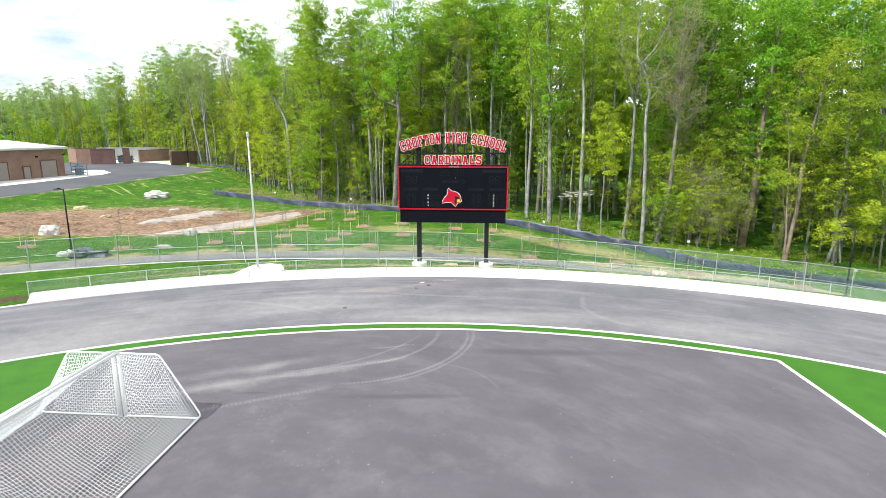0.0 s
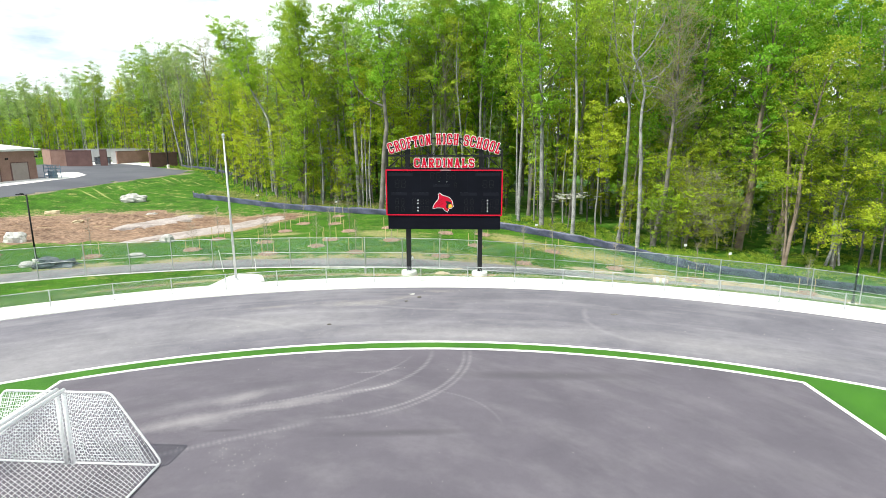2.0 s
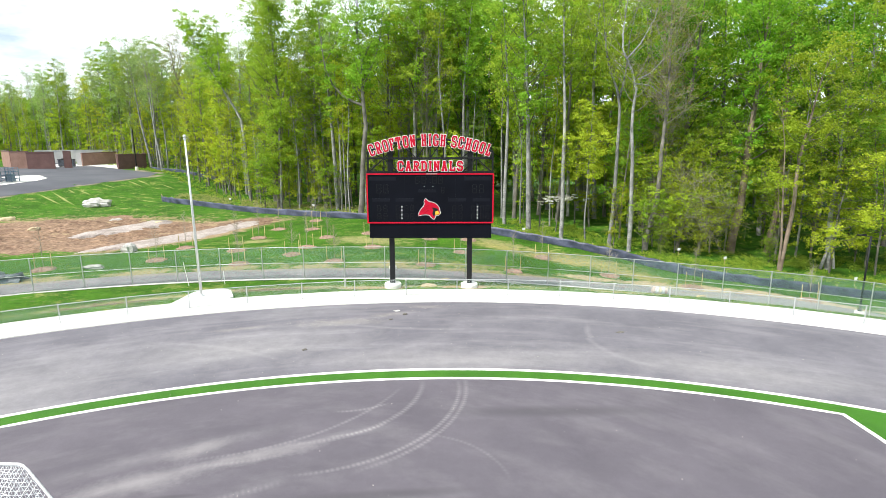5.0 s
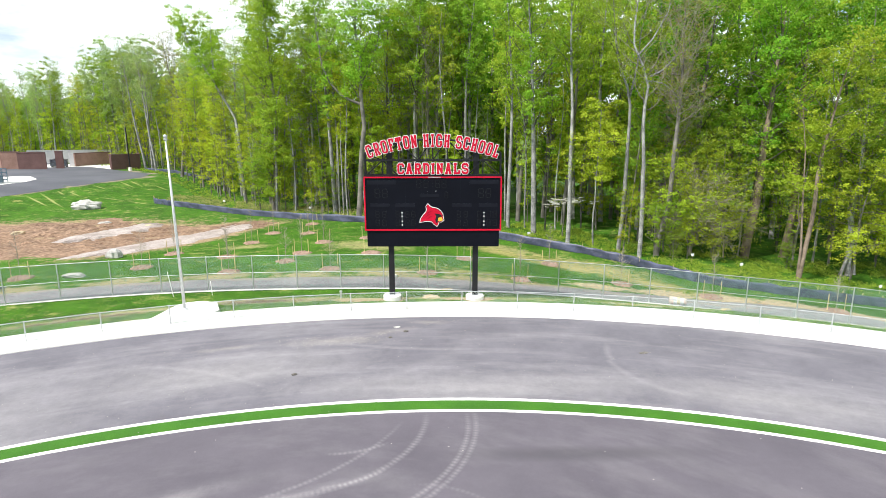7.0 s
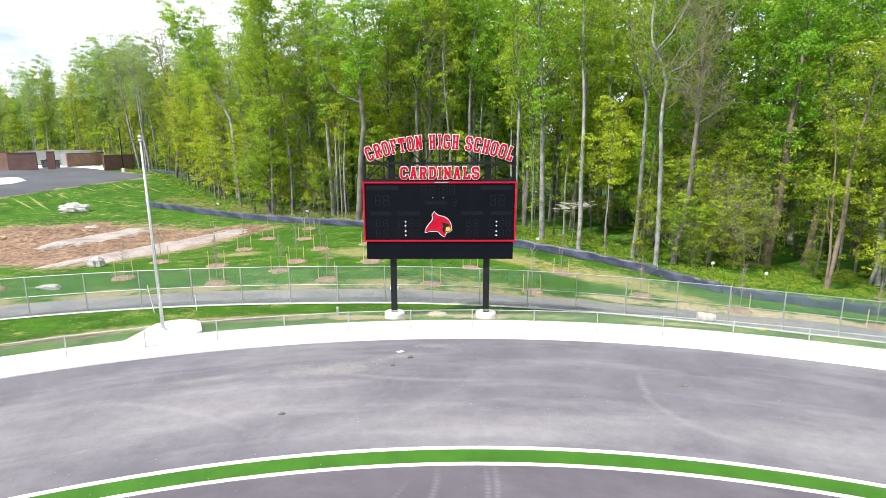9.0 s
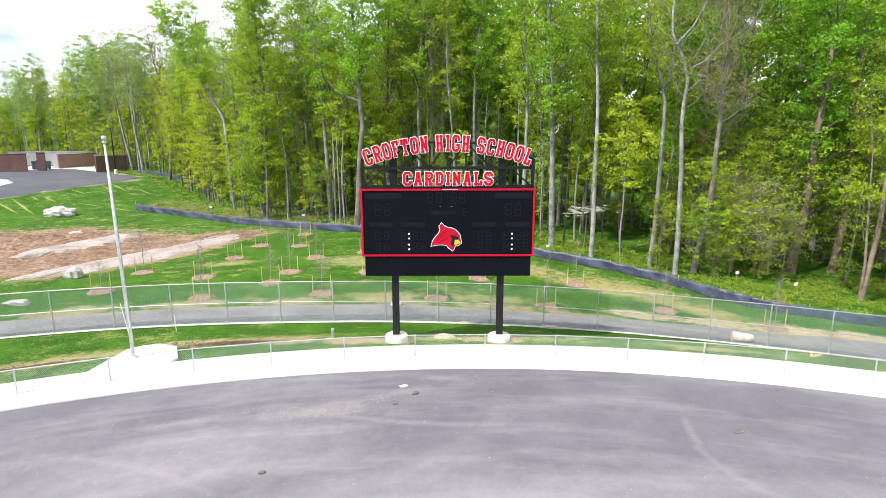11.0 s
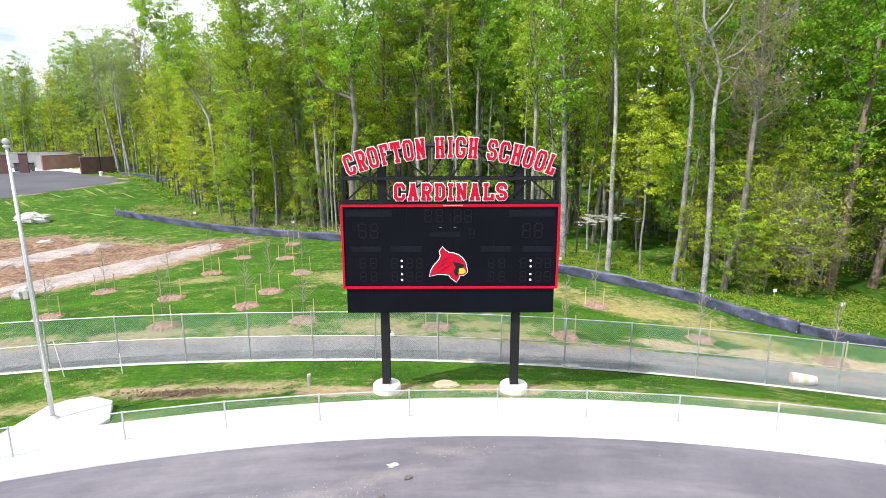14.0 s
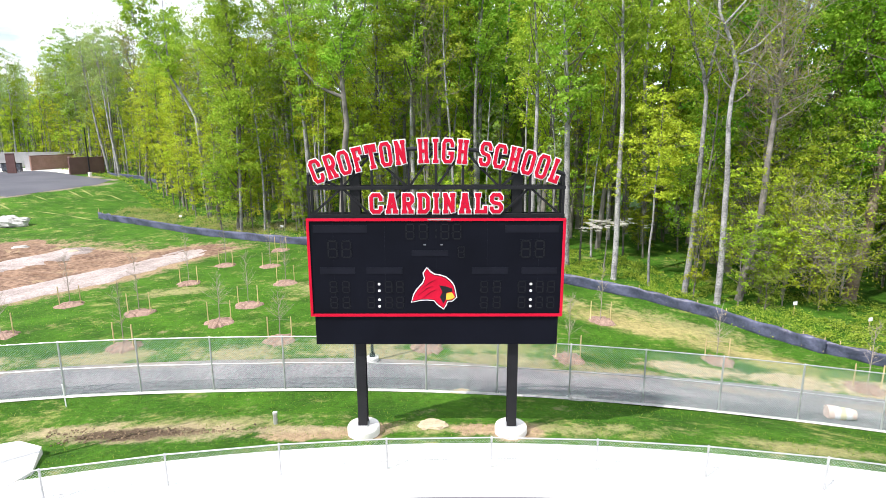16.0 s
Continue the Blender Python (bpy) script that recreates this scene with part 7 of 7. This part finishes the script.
rock("boulder", -48.6, 93.2, 3.8, 2.2, 1.5, 10, 1.0, M_ROCK, "large pale angular boulder on the grass bank")
rock("boulder", -27.5, 59.2, 1.25, 0.95, 0.95, -10, 4.0, M_ROCK, "squat pale boulder at the edge of bare soil")
rock("boulder", -43.0, 59.3, 2.1, 1.4, 1.3, 5, 8.0, M_ROCK, "squat white boulder beside the bare soil")
rock("boulder", -40.5, 82.5, 1.6, 0.7, 0.4, 25, 12.0, M_ROCK, "low pale stone lying in brown soil")
rock("boulder", -46.0, 74.5, 1.3, 0.8, 0.6, 60, 14.0, M_STONE, "small brown stone lying on the soil")
rock("boulder", -34.0, 80.5, 1.1, 0.7, 0.5, 0, 15.0, M_STONE, "brown clod of earth on pale soil")
rock("boulder", -26.5, 51.3, 1.5, 0.8, 0.4, 0, 16.0, M_ROCK, "flat pale stone in the grass behind the fence")
rock("boulder", -53.5, 81.0, 1.8, 1.0, 0.6, 15, 18.0, M_STONE, "grey brown stones heaped at the soil's edge")
rock("stone", 0.62, 41.9, 0.95, 0.7, 0.16, 0, 2.0, M_STONE, "flat round tan disc set in the grass")
for k in range(3):
    pl = part("plank", Shape().box(0, 0, 0.06, 0.62, 0.10, 0.05), M_WOOD)
    pl.matrix_world = pose(17.75 + 0.16 * k, 38.55 - 0.03 * k, gz(17.8, 38.6) + 0.02 * k, 0, 6 * k, 55 - 9 * k)
    tagged(pl, "short pale wooden plank lying in the grass", "plank", "planks beside the apron")
rock("stone", 1.9, 45.7, 0.9, 0.35, 0.14, 10, 6.0, M_STONE, "flat broken paving piece by the fence")
rock("stone", 6.9, 45.0, 0.9, 0.4, 0.22, -8, 7.0, M_ROCK, "pale concrete block beside the mowing strip")
rock("debris_heap", -31.0, 47.2, 2.8, 1.3, 0.9, 15, 9.0, M_TARP, "crumpled dark plastic sheeting heaped on the path", "litter", rough_by=0.9)
rock("debris_heap", -33.4, 47.4, 1.0, 0.8, 0.6, 15, 11.0, M_ROCK, "pale rubble beside crumpled sheeting", "litter")
for x, y, sx, sz, mt, sd, lb in ((-1.44, 36.2, 0.36, 0.05, M_ROCK, 3.0, "white scrap lying on the track"), (-0.98, 35.5, 0.26, 0.10, M_BARK_DARK, 4.0, "dark clod on the track"), (-1.75, 34.7, 0.18, 0.07, M_BARK_DARK, 5.0, "dark clod on the track"),
                               (10.1, 31.9, 0.42, 0.03, M_BARK_DARK, 7.0, "dark torn scrap on the track"), (-5.7, 30.6, 0.22, 0.08, M_BARK_DARK, 8.0, "dark clod on the track")):
    rock("debris", x, y, sx, sx * 0.55, sz, 20, sd, mt, lb, "debris", "debris on the track", 0.1)

rs4 = np.random.default_rng(77)
grit = Shape()
for cx, cy, ax, ay, count in ((-4.6, 34.4, 1.1, 0.30, 260), (-3.0, 35.0, 0.9, 0.3, 80), (0.3, 36.8, 0.8, 0.3, 40), (-6.5, 18.5, 0.9, 0.7, 90), (-4.0, 15.3, 0.9, 0.5, 30), (3.0, 14.5, 5.0, 2.0, 50), (0.0, 31.0, 12.0, 2.6, 120), (-12.0, 29.0, 4.0, 2.0, 60)):
    for _ in range(count):
        x, y, r = rs4.normal(cx, ax), rs4.normal(cy, ay), rs4.uniform(0.012, 0.036)
        a = rs4.uniform(0, 6.28)
        base = [(x + r * math.cos(a + k * 2.1), y + r * math.sin(a + k * 2.1), 0.004) for k in range(3)]
        grit.add(base + [(x + r * 0.2, y, r * 0.9)], [(0, 1, 3), (1, 2, 3), (2, 0, 3)])
tagged(part("gravel", grit, M_GRIT), "pale gravel crumbs spilled on the asphalt", "gravel", kind="stuff")

clods = Shape()
for cx, cy, ax, ay, count in ((-10.3, 42.2, 1.0, 0.22, 220), (-7.6, 42.0, 1.6, 0.22, 220), (-19.3, 39.5, 1.8, 0.5, 220), (-12.4, 42.9, 0.7, 0.2, 40)):
    for _ in range(count):
        x, y, r = rs4.normal(cx, ax), rs4.normal(cy, ay), rs4.uniform(0.02, 0.07)
        a, z = rs4.uniform(0, 6.28), gz(cx, cy)
        base = [(x + r * math.cos(a + k * 1.57), y + r * math.sin(a + k * 1.57), z - 0.02) for k in range(4)]
        top = [(x + 0.5 * r * math.cos(a + 0.4 + k * 1.57), y + 0.5 * r * math.sin(a + 0.4 + k * 1.57), z + r * 0.35) for k in range(4)]
        clods.add(base + top, [(0, 1, 5, 4), (1, 2, 6, 5), (2, 3, 7, 6), (3, 0, 4, 7), (4, 5, 6, 7)])
tagged(part("mud_clods", clods, M_MUD), "dark clods of churned mud in the grass", "mud", kind="stuff")

stub = thing("pipe_stub", pose(-5.12, 42.65, gz(-5.12, 42.65)), "short grey pipe stub standing in grass", "pipe")
part("pipe", Shape().tube([(0, 0, -0.1), (0, 0, 0.42)], 0.075, 12), M_GALV, stub)
part("cap", Shape().lathe([(0.09, 0.40), (0.09, 0.47), (0.03, 0.49)], 12), M_POLE, stub)

for x, y, lean, tall in ((-16.6, 45.15, -8, 1.75), (-14.1, 45.3, -2, 1.0)):
    rod = thing("marker_rod", pose(x, y, gz(x, y), 0, lean, 0), "thin white rod leaning by the tall fence", "rod", "white rods by the fence")
    part("rod", Shape().tube([(0, 0, -0.1), (0, 0, tall)], 0.022, 6), M_WHITE, rod)

bx, by = 17.8, 43.9
barrel = thing("traffic_barrel", pose(bx, by, gz(bx, by) + 0.30, 0, 90, -18), "faded orange and white traffic barrel lying on its side", "traffic barrel")
prof = [(0.30, -0.55), (0.31, -0.33), (0.285, -0.32), (0.285, -0.11), (0.265, -0.10), (0.265, 0.11), (0.245, 0.12), (0.245, 0.33), (0.22, 0.34), (0.20, 0.52)]
for (r0, z0), (r1, z1), mt, lb in ((prof[0], prof[1], M_ORANGE, "orange band"), (prof[2], prof[3], M_WHITE, "white band"), (prof[4], prof[5], M_CREAM, "yellowed band"), (prof[6], prof[7], M_WHITE, "white band"), (prof[8], prof[9], M_ORANGE, "orange band")):
    part("band", Shape().lathe([(r0, z0), (r1, z1)], 20), mt, barrel, lb)

for x, y in ((27.0, 59.5), (30.5, 57.0), (12.5, 67.5), (-14.5, 86.5), (-5.0, 80.0), (-29.0, 95.0), (40.5, 52.5)):
    sg = thing("marker_sign", pose(x, y, gz(x, y), 0, 0, 10), "small white marker sign on a thin stake", "sign", "marker signs at the wood's edge")
    part("stake", Shape().box(0, 0, 0.35, 0.03, 0.03, 0.9), M_WOOD, sg)
    part("plate", Shape().box(0, -0.03, 0.85, 0.34, 0.02, 0.26), M_WHITE, sg, "white plate")


# ---- grass tufts ----
def tufts(name, count, box, keep, size, label, seed):
    rs3 = np.random.default_rng(seed)
    x = rs3.uniform(box[0], box[1], count)
    y = rs3.uniform(box[2], box[3], count)
    m = keep(x, y)
    x, y = x[m], y[m]
    z = ground_z(x, y)
    n = len(x)
    a = rs3.uniform(0, 6.28, n)
    h = size * rs3.uniform(0.5, 1.4, n)
    w = h * 0.22
    lx, ly = rs3.normal(0, 0.35, n) * h, rs3.normal(0, 0.35, n) * h
    dx, dy = np.cos(a) * w, np.sin(a) * w
    p0 = np.stack([x - dx, y - dy, z - 0.02], 1)
    p1 = np.stack([x + dx, y + dy, z - 0.02], 1)
    p2 = np.stack([x + dx * 0.3 + lx, y + dy * 0.3 + ly, z + h], 1)
    p3 = np.stack([x - dx * 0.3 + lx, y - dy * 0.3 + ly, z + h], 1)
    verts = np.stack([p0, p1, p2, p3], 1).reshape(-1, 3)
    quads = np.arange(n)[:, None] * 4 + np.arange(4)[None]
    tagged(new(name, quick_mesh(name, verts, quads, M_BLADE)), label, "grass", kind="stuff")


def radius(x, y):
    return np.hypot(x - BEND[0], y - BEND[1])


def beyond_fence(x, y):
    """Metres outward from the tall fence."""
    return np.where(x < FENCE_X, np.hypot(x - FENCE_X, y - FENCE_Y + FENCE_L) - FENCE_L, np.hypot(x - FENCE_X, y - FENCE_Y + FENCE_R) - FENCE_R)


tufts("grass_verge", 60000, (-36, 36, 24, 47), lambda x, y: (radius(x, y) > 47.6) & (beyond_fence(x, y) < -0.2), 0.045, "short green grass on the verge before the fence", 61)
tufts("grass_slope", 30000, (-40, 32, 45, 82), lambda x, y: (beyond_fence(x, y) > 3.4) & (((x + 41) / 22) ** 2 + ((y - 72) / 13) ** 2 > 1.1) & (((x + 31) / 14) ** 2 + ((y - 72) / 7) ** 2 > 1.0), 0.06, "patchy green grass on the planted slope", 62)
